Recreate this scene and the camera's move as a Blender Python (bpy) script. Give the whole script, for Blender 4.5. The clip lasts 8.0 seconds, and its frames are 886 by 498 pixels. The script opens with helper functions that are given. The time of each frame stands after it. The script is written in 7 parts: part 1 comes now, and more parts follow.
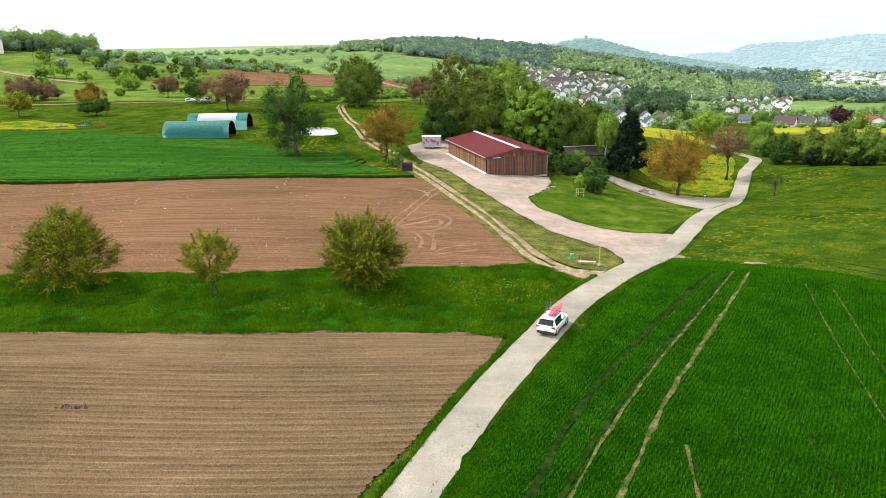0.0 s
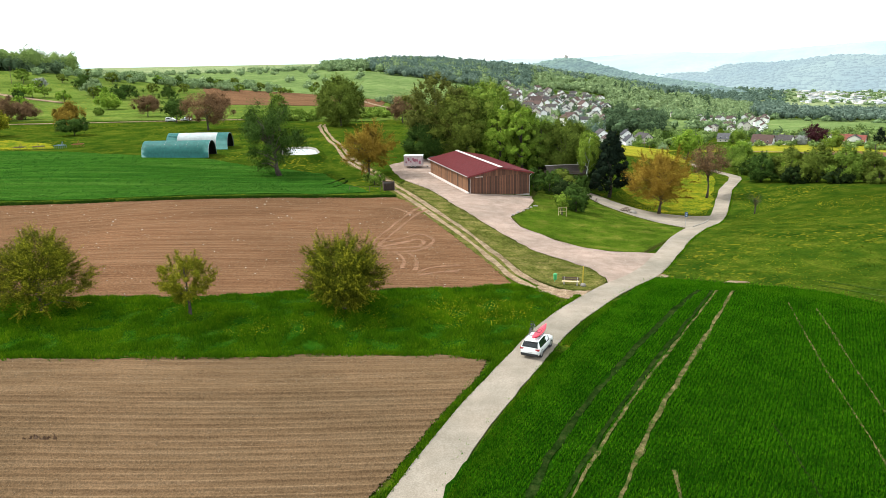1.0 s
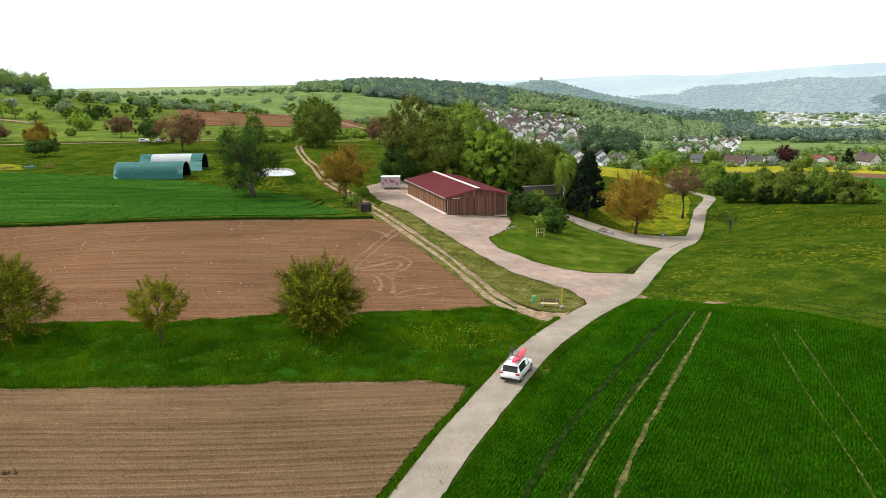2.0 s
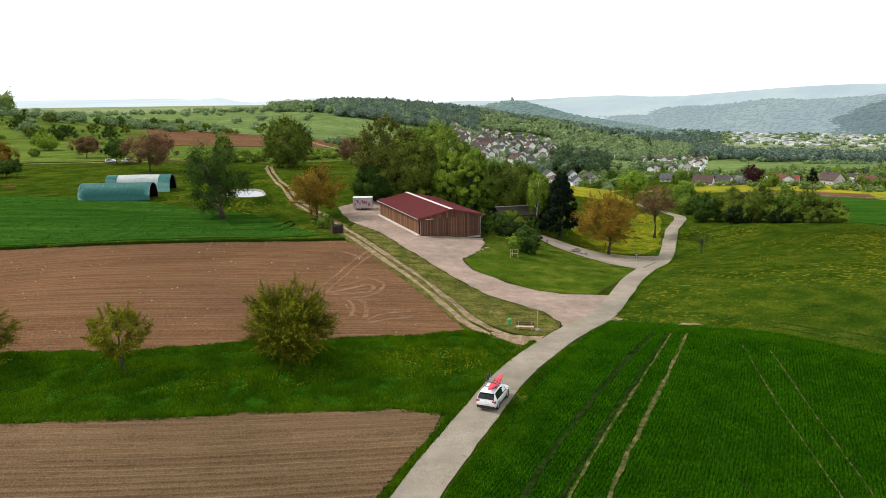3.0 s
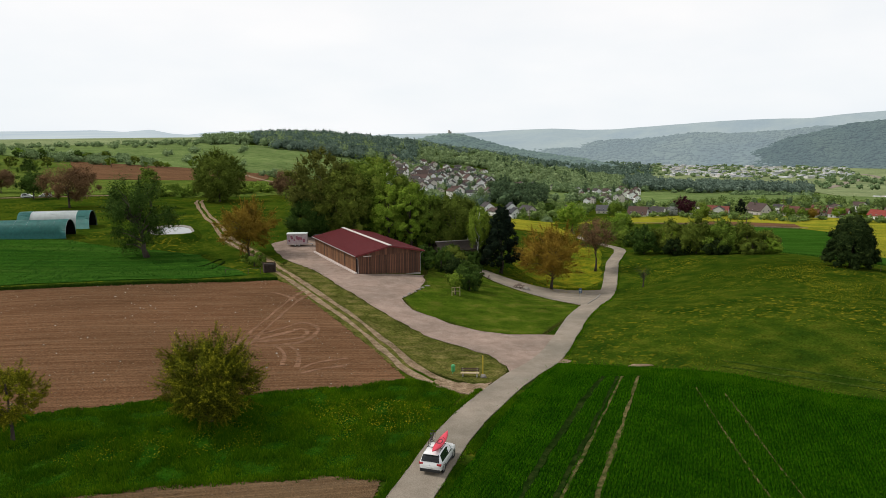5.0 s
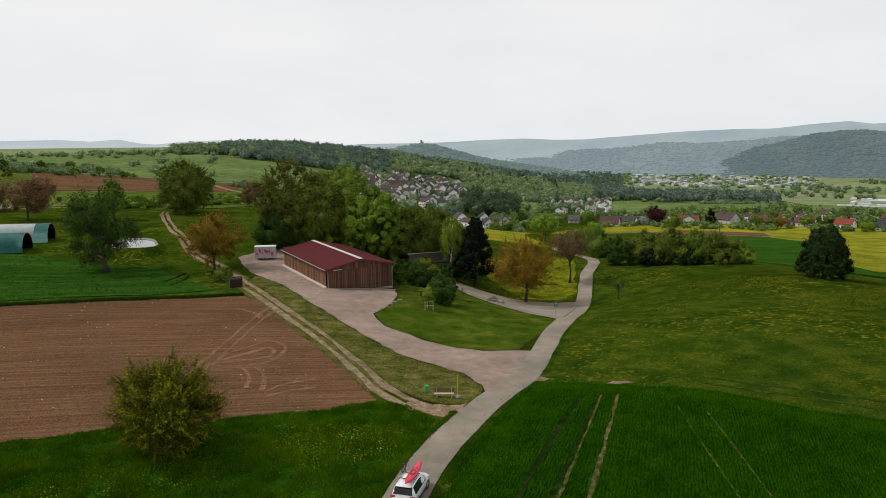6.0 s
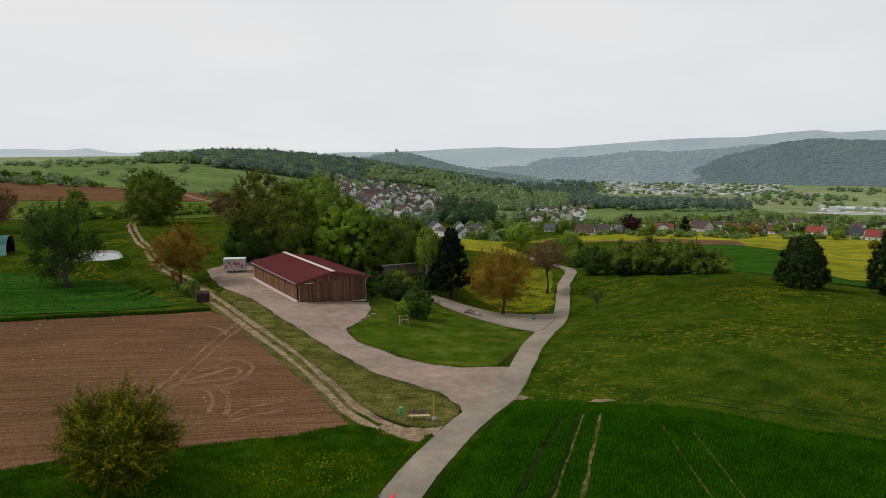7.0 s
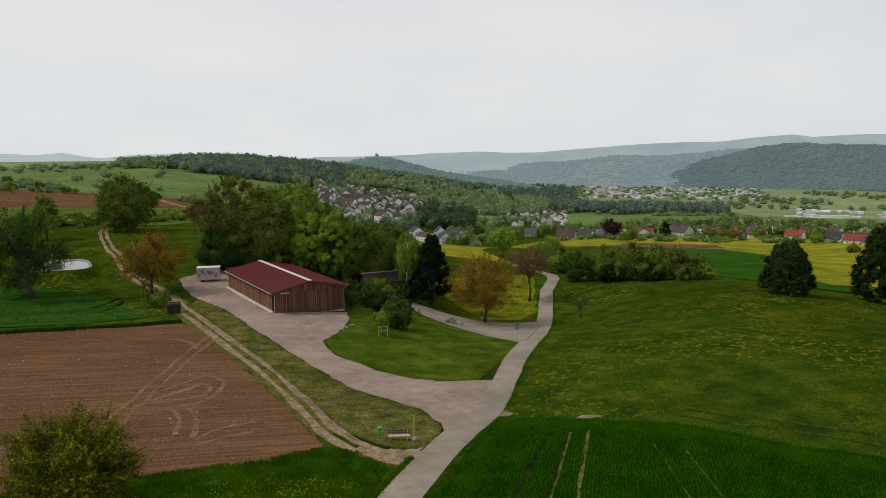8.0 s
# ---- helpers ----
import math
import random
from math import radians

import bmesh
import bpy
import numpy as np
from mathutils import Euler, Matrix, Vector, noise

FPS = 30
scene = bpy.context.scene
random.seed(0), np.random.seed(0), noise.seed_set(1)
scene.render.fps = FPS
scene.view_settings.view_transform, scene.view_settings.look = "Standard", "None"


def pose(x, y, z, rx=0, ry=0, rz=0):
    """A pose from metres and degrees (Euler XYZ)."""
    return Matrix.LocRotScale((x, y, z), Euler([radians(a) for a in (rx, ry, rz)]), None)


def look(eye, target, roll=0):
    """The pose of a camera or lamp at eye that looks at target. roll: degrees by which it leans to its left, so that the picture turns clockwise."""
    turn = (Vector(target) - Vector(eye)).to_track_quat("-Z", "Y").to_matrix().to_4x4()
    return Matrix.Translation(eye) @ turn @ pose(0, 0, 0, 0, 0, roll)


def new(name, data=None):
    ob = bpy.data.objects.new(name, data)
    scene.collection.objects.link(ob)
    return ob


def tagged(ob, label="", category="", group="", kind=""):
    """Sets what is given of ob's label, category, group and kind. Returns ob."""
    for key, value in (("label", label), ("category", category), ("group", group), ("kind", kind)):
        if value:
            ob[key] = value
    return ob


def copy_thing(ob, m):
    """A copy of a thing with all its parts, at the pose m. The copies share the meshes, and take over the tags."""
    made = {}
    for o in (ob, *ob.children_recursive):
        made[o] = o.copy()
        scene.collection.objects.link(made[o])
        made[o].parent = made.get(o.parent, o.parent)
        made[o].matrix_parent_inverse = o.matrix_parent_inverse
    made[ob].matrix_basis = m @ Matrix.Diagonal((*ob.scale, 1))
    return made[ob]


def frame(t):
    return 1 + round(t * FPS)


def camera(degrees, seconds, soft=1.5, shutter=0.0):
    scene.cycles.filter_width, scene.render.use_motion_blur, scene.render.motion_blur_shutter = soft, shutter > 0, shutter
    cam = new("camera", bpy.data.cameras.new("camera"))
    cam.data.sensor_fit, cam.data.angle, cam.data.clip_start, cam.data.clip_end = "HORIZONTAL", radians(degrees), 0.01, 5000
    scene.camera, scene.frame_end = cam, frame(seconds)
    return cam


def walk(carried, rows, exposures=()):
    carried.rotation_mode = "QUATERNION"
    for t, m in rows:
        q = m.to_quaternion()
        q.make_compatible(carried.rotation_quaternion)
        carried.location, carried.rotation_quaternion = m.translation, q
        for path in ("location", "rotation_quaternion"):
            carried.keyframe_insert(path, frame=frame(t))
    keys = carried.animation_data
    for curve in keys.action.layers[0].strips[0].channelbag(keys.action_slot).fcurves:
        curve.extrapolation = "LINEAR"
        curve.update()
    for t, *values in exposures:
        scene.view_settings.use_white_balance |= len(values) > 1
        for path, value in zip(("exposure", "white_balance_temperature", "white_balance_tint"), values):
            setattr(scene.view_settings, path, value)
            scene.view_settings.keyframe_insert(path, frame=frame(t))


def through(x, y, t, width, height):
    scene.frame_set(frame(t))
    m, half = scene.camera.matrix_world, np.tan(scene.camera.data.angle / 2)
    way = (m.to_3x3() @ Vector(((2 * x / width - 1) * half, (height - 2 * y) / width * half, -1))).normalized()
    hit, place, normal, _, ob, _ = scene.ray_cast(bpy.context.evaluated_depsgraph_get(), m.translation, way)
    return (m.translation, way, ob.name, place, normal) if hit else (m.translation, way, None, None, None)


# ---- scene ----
from mathutils.geometry import delaunay_2d_cdt

# ---- camera: seconds, eye in metres, then yaw, pitch and roll in degrees ----
cam = camera(64.26, 8.0, soft=0.65)
PATH = [
    (0.0, 0.002, -0.000, 26.938, -0.005, -16.772, -1.088),
    (0.5, 0.057, 0.537, 26.976, -0.696, -16.140, -1.053),
    (1.0, 0.086, 0.973, 26.939, -1.474, -15.312, -1.005),
    (1.5, 0.076, 1.410, 26.934, -2.379, -14.486, -0.908),
    (3.0, 0.089, 3.565, 26.990, -5.693, -12.150, -0.642),
    (3.5, 0.171, 4.622, 27.020, -6.936, -11.414, -0.595),
    (4.0, 0.320, 5.810, 27.014, -8.206, -10.804, -0.518),
    (4.5, 0.556, 7.353, 26.992, -9.490, -10.155, -0.471),
    (6.0, 1.474, 12.136, 27.057, -12.966, -8.855, -0.431),
    (6.5, 1.912, 13.822, 27.140, -14.013, -8.503, -0.425),
    (7.0, 2.401, 15.558, 27.138, -14.965, -8.188, -0.439),
    (7.5, 2.826, 17.284, 27.185, -15.818, -7.966, -0.437),
    (8.0, 3.407, 19.001, 27.262, -16.543, -7.847, -0.485),
]
EXPOSURES = [(0.0, 0.95, 6050, 5), (1.5, 0.64, 6200, 8), (3.0, 0.17, 6350, 10), (4.5, -0.25, 6400, 11), (6.0, -0.53, 6400, 11), (8.0, -0.7, 6400, 11)]


def aim(x, y, z, yaw, pitch, roll):
    return pose(x, y, z, 0, 0, yaw) @ pose(0, 0, 0, 90 + pitch) @ pose(0, 0, 0, 0, 0, roll)


walk(cam, [(t, aim(*row)) for t, *row in PATH], EXPOSURES)

# ---- light: a bright overcast sky with a soft sun behind it ----
SUN_FROM = Vector((-0.62, 0.26, 0.76)).normalized()
world = bpy.data.worlds.new("overcast_sky")
scene.world = world
world.use_nodes = True
wt = world.node_tree
wt.nodes.clear()
w_out, w_bg = wt.nodes.new("ShaderNodeOutputWorld"), wt.nodes.new("ShaderNodeBackground")
w_sky, w_mix = wt.nodes.new("ShaderNodeTexSky"), wt.nodes.new("ShaderNodeMix")
w_sky.sky_type, w_sky.sun_disc = "NISHITA", False
w_sky.sun_elevation = math.asin(SUN_FROM.z)
w_sky.sun_rotation = math.atan2(SUN_FROM.x, SUN_FROM.y)
w_coord, w_noise, w_ramp = wt.nodes.new("ShaderNodeTexCoord"), wt.nodes.new("ShaderNodeTexNoise"), wt.nodes.new("ShaderNodeValToRGB")
w_map = wt.nodes.new("ShaderNodeMapping")
w_map.inputs["Scale"].default_value = (1.0, 1.0, 3.2)
w_noise.inputs["Scale"].default_value, w_noise.inputs["Detail"].default_value = 1.7, 5
w_ramp.color_ramp.elements[0].position, w_ramp.color_ramp.elements[0].color = 0.30, (8.5, 9.15, 9.5, 1)
w_ramp.color_ramp.elements[1].position, w_ramp.color_ramp.elements[1].color = 0.68, (10.7, 10.6, 10.4, 1)
w_mix.data_type = "RGBA"
w_mix.inputs["Factor"].default_value = 0.95
wt.links.new(w_coord.outputs["Generated"], w_map.inputs["Vector"])
wt.links.new(w_map.outputs["Vector"], w_noise.inputs["Vector"])
wt.links.new(w_noise.outputs["Fac"], w_ramp.inputs["Fac"])
wt.links.new(w_sky.outputs["Color"], w_mix.inputs["A"])
wt.links.new(w_ramp.outputs["Color"], w_mix.inputs["B"])
w_split, w_fade, w_haze = wt.nodes.new("ShaderNodeSeparateXYZ"), wt.nodes.new("ShaderNodeValToRGB"), wt.nodes.new("ShaderNodeMix")
w_fade.color_ramp.elements[0].position, w_fade.color_ramp.elements[0].color = 0.0, (1.17, 1.17, 1.17, 1)
w_fade.color_ramp.elements[1].position, w_fade.color_ramp.elements[1].color = 0.75, (0.9, 0.9, 0.9, 1)
w_haze.data_type, w_haze.blend_type = "RGBA", "MULTIPLY"
w_haze.inputs["Factor"].default_value = 1.0
wt.links.new(w_coord.outputs["Generated"], w_split.inputs["Vector"])
wt.links.new(w_split.outputs["Z"], w_fade.inputs["Fac"])
wt.links.new(w_mix.outputs["Result"], w_haze.inputs["A"])
wt.links.new(w_fade.outputs["Color"], w_haze.inputs["B"])
wt.links.new(w_haze.outputs["Result"], w_bg.inputs["Color"])
wt.links.new(w_bg.outputs["Background"], w_out.inputs["Surface"])
w_bg.inputs["Strength"].default_value = 0.109

sun = new("sun", bpy.data.lights.new("sun", "SUN"))
sun.data.energy, sun.data.angle, sun.data.color = 3.1, radians(8), (1.0, 0.95, 0.87)
sun.matrix_world = look(SUN_FROM * 200, (0, 0, 0))

# ---- materials ----
def nodes_of(name):
    m = bpy.data.materials.new(name)
    m.use_nodes = True
    t = m.node_tree
    return m, t, t.nodes["Principled BSDF"]


def add(t, kind, **values):
    n = t.nodes.new(kind)
    for key, value in values.items():
        n.inputs[key.replace("_", " ")].default_value = value
    return n


def noise_at(t, scale, detail=4.0, rough=0.6, stretch=None, coords=None):
    n = add(t, "ShaderNodeTexNoise", Scale=scale, Detail=detail, Roughness=rough)
    src = coords or add(t, "ShaderNodeNewGeometry").outputs["Position"]
    if stretch:
        m = add(t, "ShaderNodeMapping", Scale=stretch[:3])
        m.inputs["Rotation"].default_value = (0, 0, stretch[3] if len(stretch) > 3 else 0)
        t.links.new(src, m.inputs["Vector"])
        src = m.outputs["Vector"]
    t.links.new(src, n.inputs["Vector"])
    return n


def ramp(t, fac, stops):
    r = t.nodes.new("ShaderNodeValToRGB")
    while len(r.color_ramp.elements) < len(stops):
        r.color_ramp.elements.new(0.5)
    for e, (at, colour) in zip(r.color_ramp.elements, stops):
        e.position, e.color = at, (*colour, 1) if len(colour) == 3 else colour
    t.links.new(fac, r.inputs["Fac"])
    return r.outputs["Color"]


def blend(t, fac, a, b, kind="MIX"):
    m = t.nodes.new("ShaderNodeMix")
    m.data_type, m.blend_type = "RGBA", kind
    for key, v in (("Factor", fac), ("A", a), ("B", b)):
        slot = [s for s in m.inputs if s.name == key and (s.type == "RGBA" or key == "Factor")][0]
        if hasattr(v, "is_linked"):
            t.links.new(v, slot)
        else:
            slot.default_value = (*v, 1) if key != "Factor" else v
    return [s for s in m.outputs if s.type == "RGBA"][0]


def bump(t, shader, height, strength, distance):
    b = add(t, "ShaderNodeBump", Strength=strength, Distance=distance)
    t.links.new(height, b.inputs["Height"])
    t.links.new(b.outputs["Normal"], shader.inputs["Normal"])


def earthy(name, dark, mid, light, scales=(0.05, 0.6, 9.0), rough=0.95, relief=(0.5, 0.05), stretch=None, spots=None, grain=0.75, rows=None):
    """Ground and mineral surfaces: broad patches, middling blotches and fine grain."""
    m, t, s = nodes_of(name)
    big, mid_n, fine = noise_at(t, scales[0], 5), noise_at(t, scales[1], 5, 0.6, stretch), noise_at(t, scales[2], 5)
    base = ramp(t, mid_n.outputs["Fac"], [(0.36, dark), (0.5, mid), (0.66, light)])
    tone = ramp(t, big.outputs["Fac"], [(0.32, (0.72, 0.74, 0.72)), (0.68, (1.22, 1.18, 1.15))])
    col = blend(t, 0.8, base, tone, "MULTIPLY")
    speck = ramp(t, fine.outputs["Fac"], [(0.38, (0.6, 0.6, 0.58)), (0.62, (1.36, 1.36, 1.36))])
    col = blend(t, grain, col, speck, "MULTIPLY")
    if rows:
        period, turn, low, high, wobble = rows
        wave = add(t, "ShaderNodeTexWave", Scale=math.tau / 20 / period, Distortion=wobble, Detail=3.0, Detail_Scale=0.6)
        wave.bands_direction = "Y"
        way = add(t, "ShaderNodeMapping")
        way.inputs["Rotation"].default_value = (0, 0, turn)
        t.links.new(add(t, "ShaderNodeNewGeometry").outputs["Position"], way.inputs["Vector"])
        t.links.new(way.outputs["Vector"], wave.inputs["Vector"])
        col = blend(t, 1.0, col, ramp(t, wave.outputs["Fac"], [(0.1, (low,) * 3), (0.86, (0.85 * low + 0.15 * high,) * 3), (0.985, (high,) * 3)]), "MULTIPLY")
    if spots:
        scale, low, colour = spots
        far = noise_at(t, 0.045, 3)
        dot = noise_at(t, scale, 2, 0.5)
        mul = t.nodes.new("ShaderNodeMath")
        mul.operation = "MULTIPLY"
        t.links.new(ramp(t, far.outputs["Fac"], [(0.45, (0, 0, 0)), (0.66, (1, 1, 1))]), mul.inputs[0])
        t.links.new(ramp(t, dot.outputs["Fac"], [(low, (0, 0, 0)), (low + 0.08, (1, 1, 1))]), mul.inputs[1])
        col = blend(t, mul.outputs[0], col, colour)
    t.links.new(col, s.inputs["Base Color"])
    s.inputs["Roughness"].default_value = rough
    s.inputs["Specular IOR Level"].default_value = 0.0
    bump(t, s, fine.outputs["Fac"], *relief)
    return m


def leafy(name, dark, light, tip=None, through=0.22, per_island=True, wide=None):
    """Leaves and blades: each its own tone, some light passing through."""
    m, t, s = nodes_of(name)
    geo = t.nodes.new("ShaderNodeNewGeometry")
    info = t.nodes.new("ShaderNodeObjectInfo")
    stops = [(0.0, dark), (0.75, light), (1.0, tip or light)]
    col = ramp(t, geo.outputs["Random Per Island"], stops)
    obj = ramp(t, info.outputs["Random"], [(0.0, (0.78, 0.84, 0.82)), (1.0, (1.18, 1.12, 1.1))])
    col = blend(t, 0.8, col, obj, "MULTIPLY")
    if wide:
        patch = noise_at(t, wide[0], 4)
        col = blend(t, 0.85, col, ramp(t, patch.outputs["Fac"], [(0.35, wide[1]), (0.65, wide[2])]), "MULTIPLY")
    t.links.new(col, s.inputs["Base Color"])
    s.inputs["Roughness"].default_value = 0.72
    s.inputs["Specular IOR Level"].default_value = 0.01
    thru = t.nodes.new("ShaderNodeBsdfTranslucent")
    t.links.new(col, thru.inputs["Color"])
    mix = t.nodes.new("ShaderNodeMixShader")
    mix.inputs[0].default_value = through
    t.links.new(s.outputs["BSDF"], mix.inputs[1])
    t.links.new(thru.outputs["BSDF"], mix.inputs[2])
    t.links.new(mix.outputs["Shader"], t.nodes["Material Output"].inputs["Surface"])
    return m


def plain(name, colour, rough=0.6, metal=0.0, vary=0.18, scale=3.0, relief=0.0, stretch=None, spec=0.4, each=0.0):
    m, t, s = nodes_of(name)
    n = noise_at(t, scale, 5, 0.65, stretch, add(t, "ShaderNodeTexCoord").outputs["Object"])
    lo, hi = [c * (1 - vary) for c in colour], [min(c * (1 + vary), 1) for c in colour]
    col = ramp(t, n.outputs["Fac"], [(0.3, lo), (0.7, hi)])
    if each:
        one = t.nodes.new("ShaderNodeObjectInfo")
        col = blend(t, 1.0, col, ramp(t, one.outputs["Random"], [(0.0, (1 - each,) * 3), (1.0, (1 + each,) * 3)]), "MULTIPLY")
    t.links.new(col, s.inputs["Base Color"])
    s.inputs["Roughness"].default_value, s.inputs["Metallic"].default_value = rough, metal
    s.inputs["Specular IOR Level"].default_value = spec
    if relief:
        bump(t, s, n.outputs["Fac"], 0.6, relief)
    return m


def picked(name, colours, rough=0.7, vary=0.15):
    """One of several paints for each object, by its random number."""
    m, t, s = nodes_of(name)
    info = t.nodes.new("ShaderNodeObjectInfo")
    r = t.nodes.new("ShaderNodeValToRGB")
    r.color_ramp.interpolation = "CONSTANT"
    while len(r.color_ramp.elements) < len(colours):
        r.color_ramp.elements.new(0.5)
    for n, (e, colour) in enumerate(zip(r.color_ramp.elements, colours)):
        e.position, e.color = n / len(colours), (*colour, 1)
    t.links.new(info.outputs["Random"], r.inputs["Fac"])
    n = noise_at(t, 1.2, 5)
    tone = ramp(t, n.outputs["Fac"], [(0.3, (1 - vary,) * 3), (0.7, (1 + vary,) * 3)])
    t.links.new(blend(t, 1.0, r.outputs["Color"], tone, "MULTIPLY"), s.inputs["Base Color"])
    s.inputs["Roughness"].default_value = rough
    s.inputs["Specular IOR Level"].default_value = 0.12
    return m


GRASS = earthy("meadow_grass", (0.0176, 0.0396, 0.00352), (0.0317, 0.0563, 0.0044), (0.0563, 0.0739, 0.00704), (0.025, 0.22, 4.0), spots=(1.1, 0.57, (0.15, 0.135, 0.01)))
LUSH = earthy("lush_grass", (0.009, 0.038, 0.002), (0.015, 0.053, 0.0028), (0.028, 0.07, 0.005), (0.06, 0.45, 5.0))
LAWN = earthy("mown_lawn", (0.034, 0.063, 0.005), (0.053, 0.086, 0.0072), (0.096, 0.11, 0.016), (0.07, 0.3, 5.0))
CROP = earthy("young_wheat", (0.006, 0.028, 0.001), (0.01, 0.04, 0.0014), (0.017, 0.054, 0.0025), (0.05, 0.7, 5.0), rows=(0.3, 1.01, 0.8, 1.15, 1.2))
CROP_FAR = earthy("young_crop", (0.0178, 0.0615, 0.00656), (0.0281, 0.082, 0.0082), (0.0442, 0.102, 0.0131), (0.03, 0.5, 2.5), stretch=(0.03, 1, 1, 0.02), rows=(1.6, -0.06, 0.8, 1.2, 0.6))
YELLOW = earthy("flowering_meadow", (0.12, 0.145, 0.014), (0.19, 0.19, 0.017), (0.26, 0.235, 0.022), (0.012, 0.1, 1.5))
# rows: pale furrow crests, dry crumbs with the ridge highlight painted in
SOIL = earthy("ploughed_soil", (0.105, 0.0659, 0.0358), (0.124, 0.0793, 0.0435), (0.146, 0.0965, 0.0554), (0.06, 1.6, 8.0), stretch=(0.06, 1, 1, 0.0), rows=(0.8, 0.025, 0.97, 1.2, 0.1))
SOIL_FAR = earthy("rolled_soil", (0.115, 0.0606, 0.032), (0.137, 0.074, 0.0396), (0.162, 0.0926, 0.0516), (0.035, 1.2, 5.0), stretch=(0.03, 1, 1, 0.02), rows=(0.9, 0.02, 0.9, 1.12, 0.4))
ASPHALT = earthy("worn_pale_asphalt", (0.222, 0.19, 0.152), (0.244, 0.21, 0.17), (0.268, 0.233, 0.191), (0.12, 0.5, 9.0), 0.85, (0.15, 0.01), grain=0.35)
GRAVEL = earthy("pinkish_gravel", (0.238, 0.178, 0.145), (0.272, 0.206, 0.17), (0.308, 0.238, 0.199), (0.1, 0.6, 9.0), 0.95, (0.4, 0.03), grain=0.5)
DRY = earthy("dry_verge_grass", (0.052, 0.062, 0.012), (0.088, 0.09, 0.021), (0.145, 0.125, 0.042), (0.1, 0.5, 4.0), grain=0.95)
MIXED = earthy("flowery_grass", (0.05, 0.09, 0.007), (0.09, 0.12, 0.009), (0.19, 0.17, 0.012), (0.06, 0.3, 3.0), spots=(1.6, 0.5, (0.3, 0.25, 0.012)))
RUT = earthy("bare_track_soil", (0.165, 0.115, 0.072), (0.23, 0.167, 0.11), (0.305, 0.23, 0.158), (0.15, 0.9, 5.0), grain=0.9)
# light green pasture, lifted further by haze put into its colour
PASTURE = earthy("light_hazed_pasture", (0.09, 0.136, 0.042), (0.115, 0.166, 0.054), (0.155, 0.196, 0.074), (0.012, 0.09, 1.0))
# hay meadow on the plateau, its green also paled to stand for haze
HAY = earthy("hazed_hay_meadow", (0.06, 0.098, 0.016), (0.083, 0.122, 0.021), (0.115, 0.148, 0.03), (0.018, 0.08, 1.2), spots=(0.5, 0.6, (0.21, 0.19, 0.02)))
# grass of the far distance: haze mixed into the base colour
HAZED_GRASS = earthy("hazed_valley_grass", (0.15, 0.19, 0.09), (0.19, 0.23, 0.11), (0.24, 0.27, 0.14), (0.006, 0.03, 0.4))
BARK = plain("bark", (0.06, 0.046, 0.036), 0.95, 0, 0.4, 6, 0.03, (1, 1, 0.3))
BIRCH_BARK = plain("birch_bark", (0.6, 0.59, 0.56), 0.9, 0, 0.45, 2.5, 0.01, (1, 1, 2.5))

# ---- tools ----
def mesh_ob(name, verts, faces, material, parent=None, smooth=False, label=""):
    """One mesh object from arrays of places and of corner numbers (all faces with as many corners)."""
    verts, faces = np.asarray(verts, np.float32).reshape(-1, 3), np.asarray(faces, np.int32)
    me = bpy.data.meshes.new(name)
    n, k = faces.shape
    me.vertices.add(len(verts))
    me.vertices.foreach_set("co", verts.ravel())
    me.loops.add(n * k)
    me.loops.foreach_set("vertex_index", faces.ravel())
    me.polygons.add(n)
    me.polygons.foreach_set("loop_start", np.arange(0, n * k, k, dtype=np.int32))
    me.polygons.foreach_set("loop_total", np.full(n, k, np.int32))
    me.polygons.foreach_set("use_smooth", np.full(n, smooth))
    me.update(calc_edges=True)
    me.validate()
    me.materials.append(material)
    ob = new(name, me)
    ob.parent = parent
    if label:
        ob["label"] = label
    return ob


def part(name, bm, material, parent=None, label="", smooth=False):
    me = bpy.data.meshes.new(name)
    bmesh.ops.recalc_face_normals(bm, faces=bm.faces)
    for f in bm.faces:
        f.smooth = smooth
    bm.to_mesh(me)
    bm.free()
    me.materials.append(material)
    ob = new(name, me)
    ob.parent = parent
    if label:
        ob["label"] = label
    return ob


def thing(name, at, turn, label, category, group="", kind="", size=1.0):
    ob = new(name)
    ob.empty_display_size = 0.2
    ob.matrix_world = pose(*at, 0, 0, turn) @ Matrix.Scale(size, 4)
    return tagged(ob, label, category, group, kind)


def box(bm, size, at=(0, 0, 0), bevel=0.0, rot=None):
    """A box of that size round the place, its edges bevelled."""
    m = Matrix.Translation(at) @ (rot or Matrix()) @ Matrix.Diagonal((*size, 1))
    made = bmesh.ops.create_cube(bm, size=1, matrix=m)["verts"]
    if bevel:
        edges = list({e for v in made for e in v.link_edges})
        bmesh.ops.bevel(bm, geom=edges, offset=bevel, segments=2, affect="EDGES", profile=0.6)
    return bm


def boxed(size, at=(0, 0, 0), bevel=0.0, rot=None):
    return box(bmesh.new(), size, at, bevel, rot)


